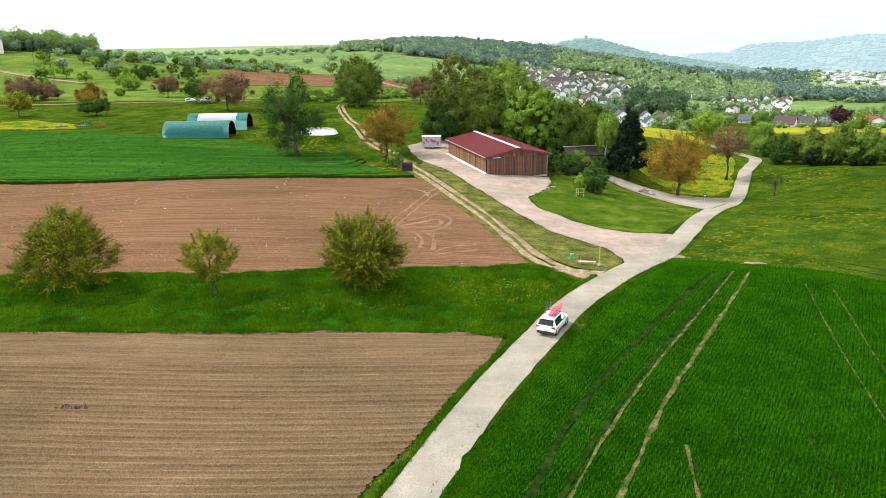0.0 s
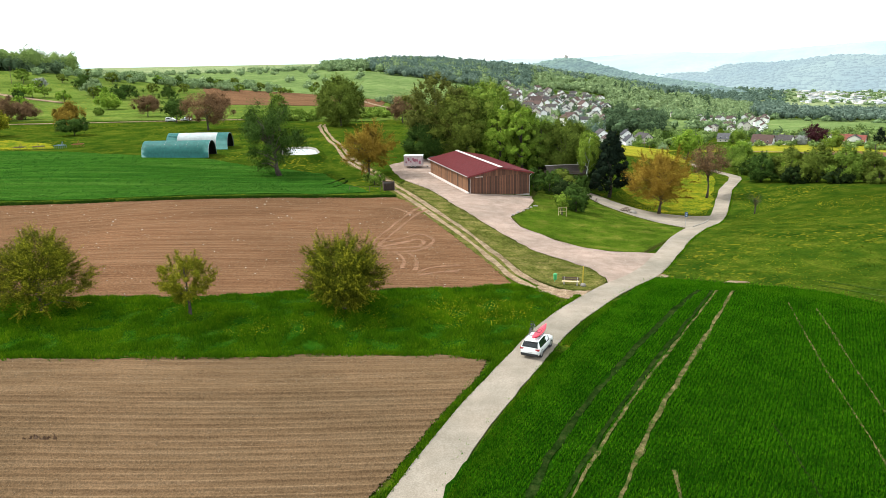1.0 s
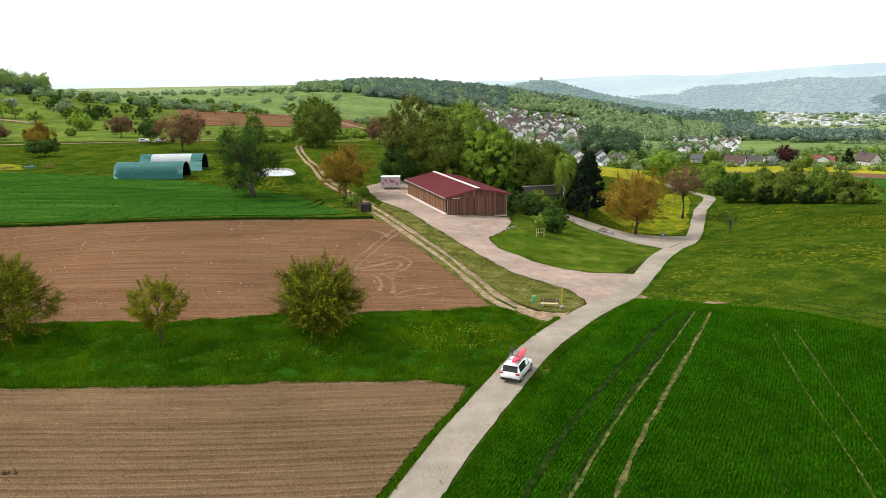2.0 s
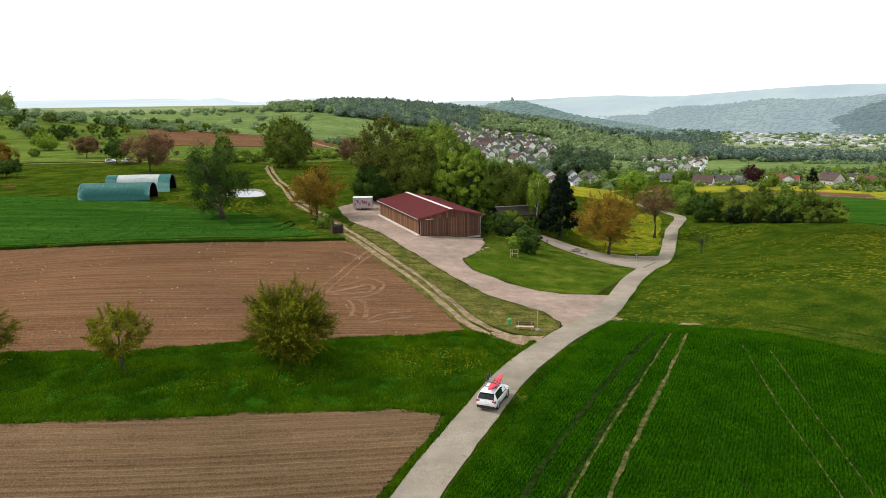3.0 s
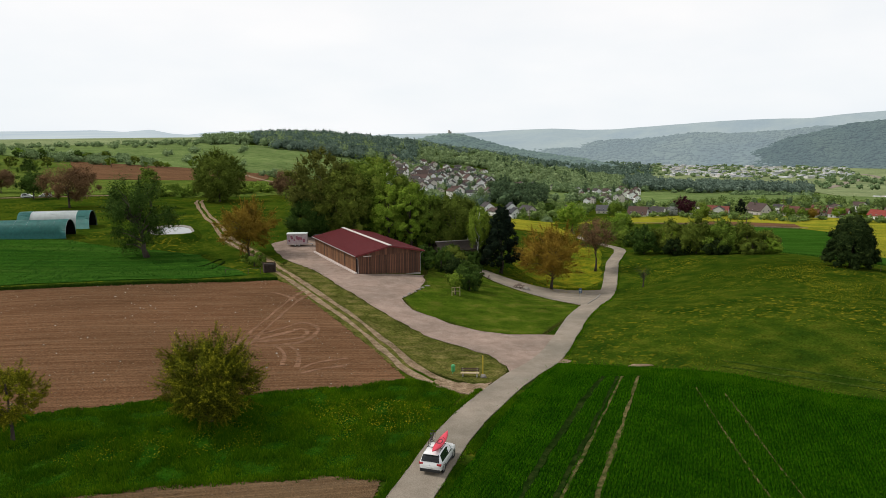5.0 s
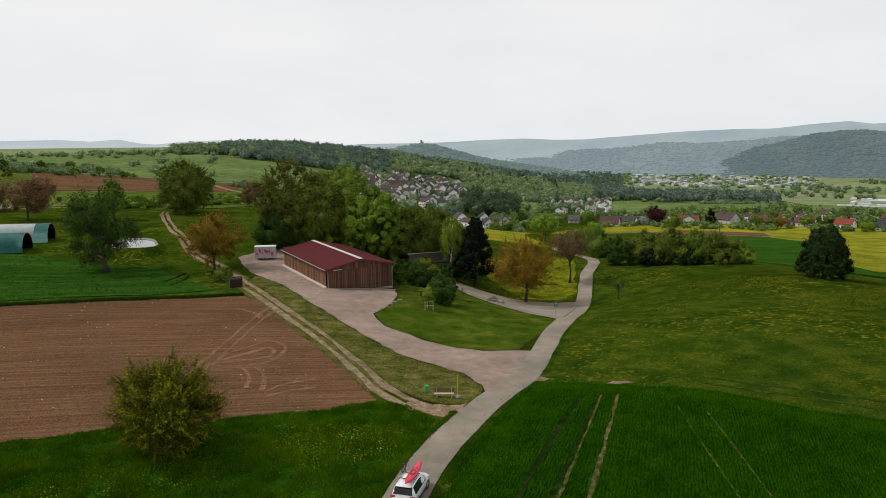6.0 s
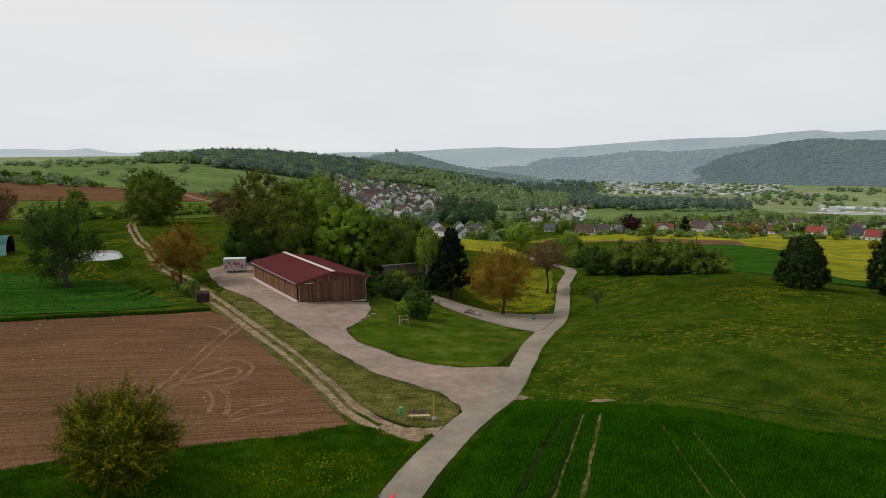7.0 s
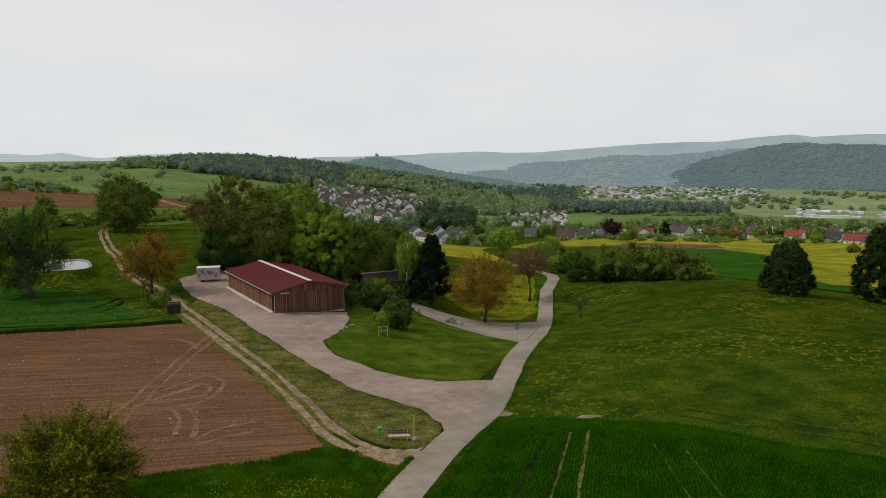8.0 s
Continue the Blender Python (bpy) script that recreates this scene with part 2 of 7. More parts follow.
def tube(bm, path, radii, sides=8, cap=True):
    """A tapered round bar along a path."""
    rings, path = [], [Vector(p) for p in path]
    for n, p in enumerate(path):
        way = (path[min(n + 1, len(path) - 1)] - path[max(n - 1, 0)]).normalized()
        a = way.orthogonal().normalized()
        b = way.cross(a)
        r = radii[n] if hasattr(radii, "__len__") else radii
        rings.append([bm.verts.new(p + r * (a * math.cos(k * math.tau / sides) + b * math.sin(k * math.tau / sides))) for k in range(sides)])
        if n and rings[-2]:
            # keep neighbouring rings from twisting
            old, now = rings[-2], rings[-1]
            best = min(range(sides), key=lambda s: (old[0].co - now[s].co).length)
            rings[-1] = now[best:] + now[:best]
            for k in range(sides):
                bm.faces.new((old[k], old[(k + 1) % sides], rings[-1][(k + 1) % sides], rings[-1][k]))
    if cap:
        for ring in (rings[0], rings[-1]):
            bm.faces.new(ring)
    return bm


def bar(path, radii, sides=8):
    return tube(bmesh.new(), path, radii, sides)


# ---- the lie of the land ----
def smooth(v, a, b):
    s = np.clip((v - a) / (b - a), 0.0, 1.0)
    return s * s * (3 - 2 * s)


FALL = [(120, 190, -7), (190, 320, -11), (320, 600, -9), (600, 1000, -31), (900, 1600, -22)]
# far rises: x, y, radius, height
RISES = [(165, 960, 130, -17), (105, 620, 130, -25), (90, 450, 45, -6), (20, 1150, 220, 9), (388, 1880, 85, 18), (-335, 557, 85, 19), (260, 1480, 200, 15), (93, 414, 53, -17)]
# gentle swells of the near fields, column by column
SWELLS = [0.48, 1.49, 0.48, 2.71, -0.83, 0.1, 0.03, 0.69, 0.48, 0.78, 0.06, 0.04, 0.02, -0.74, -2.78, 0.49, -1.29, 0.8, 1.69, -3.51, -0.34, 0.9, -0.69, 2.57]
HOLLOWS = [1.41, 0.25, -2.49, 1.19, -0.78, 0.74, 1.94, 1.02, -5.8, -1.65, 3.37, -0.34]
BUMPS = [(x, y, 20, h) for (x, y), h in zip([(x, y) for x in (-40, -15, 10, 35, 60, 85) for y in (45, 75, 105, 135)], SWELLS)]
BUMPS += [(x, y, 26, h) for (x, y), h in zip([(x, y) for x in (-75, -40, -5, 30, 60, 95) for y in (165, 200)], HOLLOWS)]
BUMPS += [(115, 130, 20, 2.69), (250, 350, 60, -4.16), (140, 400, 70, 4.19)]


def height(x, y):
    """The height of the land: a plateau that falls away to a valley beyond the road."""
    x, y = np.asarray(x, float), np.asarray(y, float)
    r, az = np.hypot(x, y), np.degrees(np.arctan2(x, np.maximum(y, 1.0)))
    d = smooth(az, -4, 30)
    z = 3 * smooth(r, 150, 300) * (1 - d) + d * sum(v * smooth(r, a, b) for a, b, v in FALL)
    for a, b, s, h in RISES + BUMPS:
        z = z + h * np.exp(-((x - a) ** 2 + (y - b) ** 2) / (2 * s * s))
    return z


def on(x, y, up=0.0):
    return (x, y, float(height(x, y)) + up)


def inside(points, outline):
    """Which of the points lie in the outline."""
    p, hit = np.asarray(points, float), np.zeros(len(points), bool)
    o = np.asarray(outline, float)
    for (x1, y1), (x2, y2) in zip(o, np.roll(o, -1, 0)):
        if y1 != y2:
            hit ^= ((y1 > p[:, 1]) != (y2 > p[:, 1])) & (p[:, 0] < (x2 - x1) * (p[:, 1] - y1) / (y2 - y1) + x1)
    return hit


def along(points, step, closed=False):
    """A line through the points, rounded a little and cut into even steps."""
    p = [np.array(q, float) for q in points]
    n, out = len(p), []
    for k in range(n if closed else n - 1):
        a, b = p[k], p[(k + 1) % n]
        before, after = (p[k - 1], p[(k + 2) % n]) if closed else (p[max(k - 1, 0)], p[min(k + 2, n - 1)])
        count = max(int(np.linalg.norm(b - a) / step), 1)
        for s in np.arange(count) / count:
            m0, m1 = (b - before) / 2, (after - a) / 2
            if closed:
                m0, m1 = b - a, b - a
            out.append((2 * s**3 - 3 * s**2 + 1) * a + (s**3 - 2 * s**2 + s) * m0 + (3 * s**2 - 2 * s**3) * b + (s**3 - s**2) * m1)
    return np.array(out if closed else out + [p[-1]])


def drape(name, outline, lift, cell, material, label, category="ground", rough_edge=0.25, relief=0.0):
    """A sheet of ground cover on the land inside an outline, with an uneven edge that has thickness."""
    rng = np.random.default_rng(len(name) + int(abs(outline[0][0])))
    edge = along(outline, cell, True)
    edge += rng.normal(0, rough_edge * 0.5, edge.shape)
    lo, hi = edge.min(0), edge.max(0)
    gx, gy = np.meshgrid(np.arange(lo[0], hi[0], cell), np.arange(lo[1], hi[1], cell))
    grid = np.c_[gx.ravel(), gy.ravel()] + rng.normal(0, cell * 0.08, (gx.size, 2))
    grid = grid[inside(grid, edge)]
    if len(grid):
        gap = np.full(len(grid), 1e9)
        for e in edge:
            gap = np.minimum(gap, (grid[:, 0] - e[0]) ** 2 + (grid[:, 1] - e[1]) ** 2)
        grid = grid[gap > (0.5 * cell) ** 2]
    n = len(edge)
    pts = [Vector(p) for p in np.r_[edge, grid]]
    out = delaunay_2d_cdt(pts, [(k, (k + 1) % n) for k in range(n)], [], 1, 1e-4)
    xy = np.array([tuple(v) for v in out[0]])
    faces = [tuple(f) for f in out[2] if len(f) == 3]
    z = height(xy[:, 0], xy[:, 1]) + lift + (rng.normal(0, relief, len(xy)) if relief else 0)
    verts = np.c_[xy, z]
    # a skirt down into the ground along the rim
    seen = {}
    for f in faces:
        for a, b in zip(f, f[1:] + f[:1]):
            seen[(a, b)] = True
    rim = [(a, b) for a, b in seen if (b, a) not in seen]
    low = len(verts)
    verts = np.r_[verts, verts, verts - (0, 0, lift + 0.12)]
    faces += [t for a, b in rim for t in ((low + a, 2 * low + a, 2 * low + b), (low + a, 2 * low + b, low + b))]
    ob = mesh_ob(name, verts, np.array(faces), material, smooth=True)
    return tagged(ob, label, category, kind="structure")


def ribbon(name, line, width, lift, material, label, category="road", step=1.5, ragged=0.1, crown=0.03, across=6):
    """A road or track along a line, slightly cambered, with worn edges and thickness."""
    rng = np.random.default_rng(len(line))
    p = along(line, step)
    way = np.gradient(p, axis=0)
    way /= np.linalg.norm(way, axis=1)[:, None]
    side = np.c_[way[:, 1], -way[:, 0]]
    s = np.linspace(-1, 1, across + 1)
    wide = width / 2 + np.convolve(rng.normal(0, ragged * 1.6, len(p) + 4), np.ones(5) / 5, "valid")
    wide_l = width / 2 + np.convolve(rng.normal(0, ragged * 1.6, len(p) + 4), np.ones(5) / 5, "valid")
    xy = np.stack([p + side * ((wide if v > 0 else wide_l) * v)[:, None] for v in s], 1)
    z = height(xy[..., 0], xy[..., 1]) + lift + crown * (1 - s**2)
    top = np.concatenate([xy, z[..., None]], -1)
    foot_l, foot_r = top[:, :1] - (0, 0, lift + 0.15), top[:, -1:] - (0, 0, lift + 0.15)
    v = np.concatenate([foot_l, top[:, :1], top, top[:, -1:], foot_r], 1)
    m, k = v.shape[:2]
    # the sides have corners of their own
    strips = [c for c in range(k - 1) if c not in (1, k - 3)]
    i = (np.arange(m - 1)[:, None] * k + np.array(strips)).ravel()
    faces = np.c_[i, i + 1, i + 1 + k, i + k]
    return tagged(mesh_ob(name, v.reshape(-1, 3), faces, material, smooth=True), label, category, kind="structure")


def scatter(outline, count, rng):
    o = np.asarray(outline, float)
    lo, hi = o.min(0), o.max(0)
    p = rng.uniform(lo, hi, (int(count), 2))
    return p[inside(p, o)]


def blades(name, places, lift, tall, wide, material, label, category, rng, each=3, lean=0.5):
    """Tufts of narrow blades standing on the land, as one object."""
    n = len(places) * each
    p = np.repeat(places, each, 0) + rng.normal(0, wide * 0.8, (n, 2))
    z = height(p[:, 0], p[:, 1]) + lift
    a, h = rng.uniform(0, math.tau, n), np.repeat(np.broadcast_to(tall, len(places)), each) * rng.uniform(0.6, 1.35, n)
    w = wide * rng.uniform(0.6, 1.3, n)
    d, u = np.c_[np.cos(a), np.sin(a)], np.c_[-np.sin(a), np.cos(a)]
    tip = p + u * (h * rng.uniform(-lean, lean, n))[:, None] + d * (h * rng.uniform(-lean, lean, n))[:, None]
    v = np.stack([np.c_[p - d * w[:, None], z - 0.05], np.c_[p + d * w[:, None], z - 0.05], np.c_[tip, z + h]], 1)
    f = np.arange(3 * n).reshape(-1, 3)
    return tagged(mesh_ob(name, v.reshape(-1, 3), f, material), label, category, kind="stuff")

# ---- ground: one sheet from the fields to the horizon ----
def ground_sheet():
    near = np.r_[0.02, np.arange(3.0, 330.0, 3.0)]
    far = 330 * 1.028 ** np.arange(0, 97)
    rings = np.r_[near, far[far < 4700], 4750]
    turns = np.radians(np.arange(0, 360, 1.0))
    cx, cy = 0.0, 20.0
    x, y = cx + rings[:, None] * np.sin(turns), cy + rings[:, None] * np.cos(turns)
    z = height(x, y) - 45 * smooth(np.hypot(x, y), 2150, 2400)
    v = np.stack([x, y, z], -1)
    m, k = v.shape[:2]
    a = np.arange(m - 1)[:, None] * k + np.arange(k)
    b = np.arange(m - 1)[:, None] * k + (np.arange(k) + 1) % k
    f = np.stack([a, b, b + k, a + k], -1).reshape(-1, 4)
    f = f[:, ::-1]
    ob = mesh_ob("ground", v.reshape(-1, 3), f, GRASS, smooth=True)
    return tagged(ob, "rolling green meadow land with patches of dandelions", "ground", kind="structure")


ground_sheet()

ROAD_LINE = [(-24.0, -20), (-5.3, 29), (-2.2, 36.9), (2.75, 48.0), (7.55, 57.1), (13.1, 67.4), (19.4, 77.0), (24.3, 83.8), (29.6, 90.4), (36.2, 101.6), (41.0, 110.0),
             (47.3, 119.9), (53.4, 130.3), (60.8, 144.0), (67.8, 157.6), (74.4, 171.4), (79.0, 181.0), (83.9, 189.2), (88.4, 196.9), (92.0, 206), (92.6, 216), (92.2, 230),
             (94, 250), (92, 262), (87, 270), (78, 277), (60, 284)]
ribbon("road", ROAD_LINE, 3.35, 0.10, ASPHALT, "narrow pale worn asphalt farm road with crumbled edges", step=0.9, ragged=0.07)

FIELD_NEAR = [(-72, 61.5), (-41.4, 61.0), (-25.7, 61.1), (-10, 61.5), (1, 60.8), (5.6, 59.5), (4.6, 56.3), (3.3, 53.6), (1.2, 50.1), (0.0, 47.6), (-1.2, 44.9), (-2.2, 42.8), (-3.4, 40.6), (-4.5, 38.9), (-5.6, 36.5), (-8.9, 28), (-27.5, -20), (-72, -20)]
FIELD_FAR = [(-130, 142), (-86.6, 136.6), (-62.7, 133.0), (-39.7, 129.4), (-19.4, 132.4), (-5.4, 135.6), (-2.6, 131), (1.4, 117.9), (5.5, 104.9), (8.7, 92.8), (10.6, 82.6), (5.1, 80.2), (-5.6, 79.0), (-14.8, 78.4), (-24.7, 76.3), (-37.4, 75.9), (-50.6, 76.5), (-130, 80)]
STRIP = [(-72, 61.3), (-41.4, 60.8), (-25.7, 60.9), (-10, 61.4), (1, 60.8), (6.2, 59.2), (11.5, 69.0), (15.4, 76.6), (13.4, 80.3), (10.9, 82.4), (5.1, 80.4), (-5.6, 79.2), (-14.8, 78.6), (-24.7, 76.5), (-37.4, 76.1), (-50.6, 76.7), (-80, 77.5)]
WHEAT = [(-6.3, 24.0), (-0.4, 36.9), (3.0, 44.4), (6.6, 50.9), (11.6, 59.1), (16.9, 67.9), (21.6, 76.1), (26.0, 82.6), (30.2, 87.6), (36.7, 84.4), (42.6, 80.6), (46.7, 77.3), (52.1, 69.7), (58.2, 64.8), (95, 42), (95, -20), (-21.5, -20)]
CROP_LEFT = [(-160, 214), (-133.3, 213.0), (-104, 208), (-76.5, 196), (-57, 191), (-46, 184), (-34, 179.5), (-24, 173), (-17.6, 157), (-12.5, 147), (-11, 141.5), (-20, 137.0), (-40, 134.0), (-63, 137.5), (-87, 141), (-160, 148)]
VERGE = [(16.5, 81.2), (14.6, 83.6), (12.9, 87.0), (10.4, 97.9), (7.0, 110.4), (2.9, 122.8), (-0.6, 135.1), (-3.6, 147.8), (-5.2, 152), (-3.9, 158), (1.0, 146.5), (5.2, 131.1), (8.7, 121.6), (12.6, 110.9), (16.6, 101.4), (20.4, 96.2), (22.2, 93.1), (22.9, 90.6), (23.2, 87.6), (23.0, 85.6), (21.8, 83.2), (20.1, 81.0), (19.0, 80.5), (17.5, 80.6)]
YARD = [(22.9, 85.0), (23.3, 87.6), (23.0, 90.6), (22.3, 93.1), (20.5, 96.2), (16.6, 101.4), (12.6, 110.9), (8.7, 121.6), (5.2, 131.1), (1.0, 146.5), (-4.6, 160.5), (-7.4, 172.5), (-8.5, 180), (-3, 186), (3.0, 187), (4.0, 170), (9, 150), (10.2, 141.6), (22.4, 143.5), (21.3, 136), (18.7, 128.9), (15.5, 123.1), (16.1, 116.6), (19.9, 111.0), (23.5, 106.2), (28.2, 103.7), (33.0, 102.9), (36.0, 101.2), (28.5, 89.0)]
PARKING = [(47.6, 119.2), (44.5, 129.6), (42.1, 139.7), (39.2, 150.1), (37.6, 162.7), (38.5, 170), (41.8, 168), (46.3, 162.0), (51.4, 157.2), (58.5, 155.9), (66.0, 154.2), (59.5, 142)]
LAWN_EDGE = [(33.0, 103.1), (28.2, 103.9), (23.5, 106.4), (19.9, 111.2), (16.2, 116.8), (15.6, 122.9), (18.8, 128.4), (21.5, 136.5), (22.5, 143), (27, 160), (36.5, 166), (37.4, 160), (39.0, 150.1), (41.9, 139.7), (44.3, 129.6), (46.4, 120.6), (40, 111.6)]

drape("grass_strip", STRIP, 0.05, 1.2, LUSH, "lush tall grass strip between ploughed fields, dotted with dandelions", relief=0.03)
drape("wheat_field", WHEAT, 0.12, 1.3, CROP, "dense dark green young wheat field beside the road", relief=0.02)
drape("crop_field", CROP_LEFT, 0.12, 2.5, CROP_FAR, "green field of low young crop with fine drill rows", relief=0.02)
drape("grass_verge", VERGE, 0.05, 1.5, DRY, "dry mown grass verge between track and gravel drive")
drape("track_mouth", [(13.4, 81.8), (14.8, 82.4), (15.8, 81.0), (17.4, 80.4), (19.0, 80.4), (20.0, 80.8), (18.6, 78.0), (16.9, 75.9), (16.2, 77.0), (15.0, 78.0), (14.0, 79.6)], 0.075, 0.6, RUT, "bare trodden soil where a farm track meets the road", rough_edge=0.4, relief=0.01)
drape("lawn", LAWN_EDGE, 0.05, 2.0, LAWN, "mown lawn beside the gravel drive", relief=0.01)
drape("gravel_yard", YARD, 0.075, 1.5, GRAVEL, "pale pinkish gravel drive and yard round the barn", rough_edge=0.32)
drape("parking_lane", PARKING, 0.07, 1.8, ASPHALT, "pale asphalt side lane with a kerb at the road")


def furrows(name, outline, ranks, step, rib, deep, lift, material, label, bank=None):
    """Ploughed land: ribs that run straight across, broken by clods."""
    rng = np.random.default_rng(5)
    o = np.array(outline)
    xs, ys = np.arange(o[:, 0].min(), o[:, 0].max(), step), np.arange(o[:, 1].min(), o[:, 1].max(), ranks)
    x, y = np.meshgrid(xs, ys)
    # the rows end neatly at the headland
    lo, hi = o[:, 0].min(), o[:, 0].max()
    rim = o[np.argsort(o[:, 1])]
    rim = rim[rim[:, 0] > (lo + hi) / 2 - 6] if bank is None else np.array(bank)
    rim = rim[np.argsort(rim[:, 1])]
    x = lo + (x - lo) / (hi - lo) * (np.interp(y, rim[:, 1], rim[:, 0]) - lo)
    wander = 0.02 * np.sin(x * 0.13)
    phase = (y + 0.025 * x + wander) / rib * math.tau
    # the crests are flattened on the headland
    crest = np.where(y > 54.6, 0.3, 1.0) if rib == 0.8 else 1.0
    z = height(x, y) + lift + deep * crest * np.abs(np.sin(phase / 2)) ** 8 + 0.1 * deep * np.sin(phase * 3) + 0.02 * np.sin(phase * 0.25 + 0.6) + rng.normal(0, min(deep * 0.1, 0.011), x.shape)
    v = np.stack([x + rng.normal(0, step * 0.1, x.shape), y, z], -1)
    m, k = x.shape
    a = (np.arange(m - 1)[:, None] * k + np.arange(k - 1)).ravel()
    f = np.c_[a, a + 1, a + 1 + k, a + k]
    mid = np.c_[(x.ravel()[a] + x.ravel()[a + 1]) / 2 - 0.05, y.ravel()[a] + ranks / 2]
    f = f[inside(mid, outline)]
    used, back = np.unique(f, return_inverse=True)
    return tagged(mesh_ob(name, v.reshape(-1, 3)[used], back.reshape(f.shape), material, smooth=True), label, "field", kind="structure")


furrows("ploughed_field", FIELD_NEAR, 0.0667, 0.6, 0.8, 0.17, 0.075, SOIL, "bare brown ploughed field with long straight furrows", FIELD_NEAR[5:17])
furrows("harrowed_field", FIELD_FAR, 0.2, 1.2, 0.6, 0.035, 0.06, SOIL_FAR, "bare reddish brown harrowed field with tyre marks", FIELD_FAR[5:11])

TRACK = [(16.8, 78.0), (14.4, 80.6), (11.9, 86.1), (9.5, 97.7), (6.1, 110.0), (1.8, 122.6), (-2.3, 135.1), (-5.6, 147.8), (-9.0, 160.5), (-12.6, 172.5), (-16.2, 181.0), (-19.9, 190.4), (-24.5, 208), (-29.4, 227), (-35.8, 258), (-38, 275)]


def offset(line, by):
    p = along(line, 4.0)
    way = np.gradient(p, axis=0)
    way /= np.linalg.norm(way, axis=1)[:, None]
    return [tuple(q) for q in p + by * np.c_[way[:, 1], -way[:, 0]]]


ribbon("track_verge", [p for p in TRACK if 84 < p[1] < 200], 4.4, 0.055, DRY, "dry trodden grass beside and between the wheel ruts", "track", 1.5, 0.3, 0.0, 6)
for by in (-0.85, 0.85):
    ribbon("farm_track", offset(TRACK, by), 0.92, 0.08, RUT, "bare wheel rut of a farm track through grass", "track", 1.2, 0.18, 0.0, 4)

# ---- trees ----
_ico = bmesh.new()
bmesh.ops.create_icosphere(_ico, subdivisions=1, radius=1)
ICO_V = np.array([tuple(v.co) for v in _ico.verts])
ICO_F = np.array([[v.index for v in f.verts] for f in _ico.faces])
_ico.free()


def leaf_mesh(name, centres, spread, per, size, rng, material, parent, hang=0.0, label="", core=0.0):
    """Leaves as small folded blades, gathered in clumps round the centres."""
    c = np.repeat(np.asarray(centres, float), per, 0)
    s = np.repeat(np.asarray(spread, float).reshape(-1, 1) * np.ones((len(centres), 1)), per, 0)
    n = len(c)
    off = rng.normal(0, 1, (n, 3))
    off /= np.linalg.norm(off, axis=1)[:, None] + 1e-9
    p = c + off * s * np.clip(np.abs(rng.normal(0.62, 0.34, (n, 1))), 0.0, 1.5)
    p[:, 2] -= hang * rng.uniform(0, 1, n) ** 2
    # leaves face outwards and up, each a little its own way
    outward = p - p.mean(0)
    outward /= np.linalg.norm(outward, axis=1)[:, None] + 1e-9
    face = 0.35 * off + 0.85 * outward + (0, 0, 0.3) + rng.normal(0, 0.34, (n, 3))
    face /= np.linalg.norm(face, axis=1)[:, None]
    a = rng.normal(0, 1, (n, 3)) + ((0, 0, -2.2) if hang else (0, 0, 0))
    a -= face * (a * face).sum(1)[:, None]
    a /= np.linalg.norm(a, axis=1)[:, None] + 1e-9
    b = np.cross(face, a)
    z = size * rng.uniform(0.6, 1.4, (n, 1))
    up = np.cross(a, b) * z * 0.18
    small = size > 0.12
    v = np.stack([p - a * z, p + b * z * 1.1, p + a * z] if small else [p - a * z, p + b * z * 0.55 + up, p + a * z, p - b * z * 0.55 + up], 1)
    many = v.shape[1]
    f = np.arange(many * n).reshape(-1, many)
    if not core:
        return mesh_ob(name, v.reshape(-1, 3), f, material, parent, label=label)
    # the dense inside of each clump
    c, s = np.asarray(centres, float), np.asarray(spread, float)
    heart = c[:, None] + ICO_V[None] * (s * core)[:, None, None] * rng.uniform(0.75, 1.25, (len(c), len(ICO_V), 1))
    g = (np.arange(len(c))[:, None, None] * len(ICO_V) + ICO_F[None]).reshape(-1, 3) + many * n
    return mesh_ob(name, np.r_[v.reshape(-1, 3), heart.reshape(-1, 3)], np.r_[f if small else np.r_[f[:, [0, 1, 2]], f[:, [0, 2, 3]]], g], material, parent, label=label)


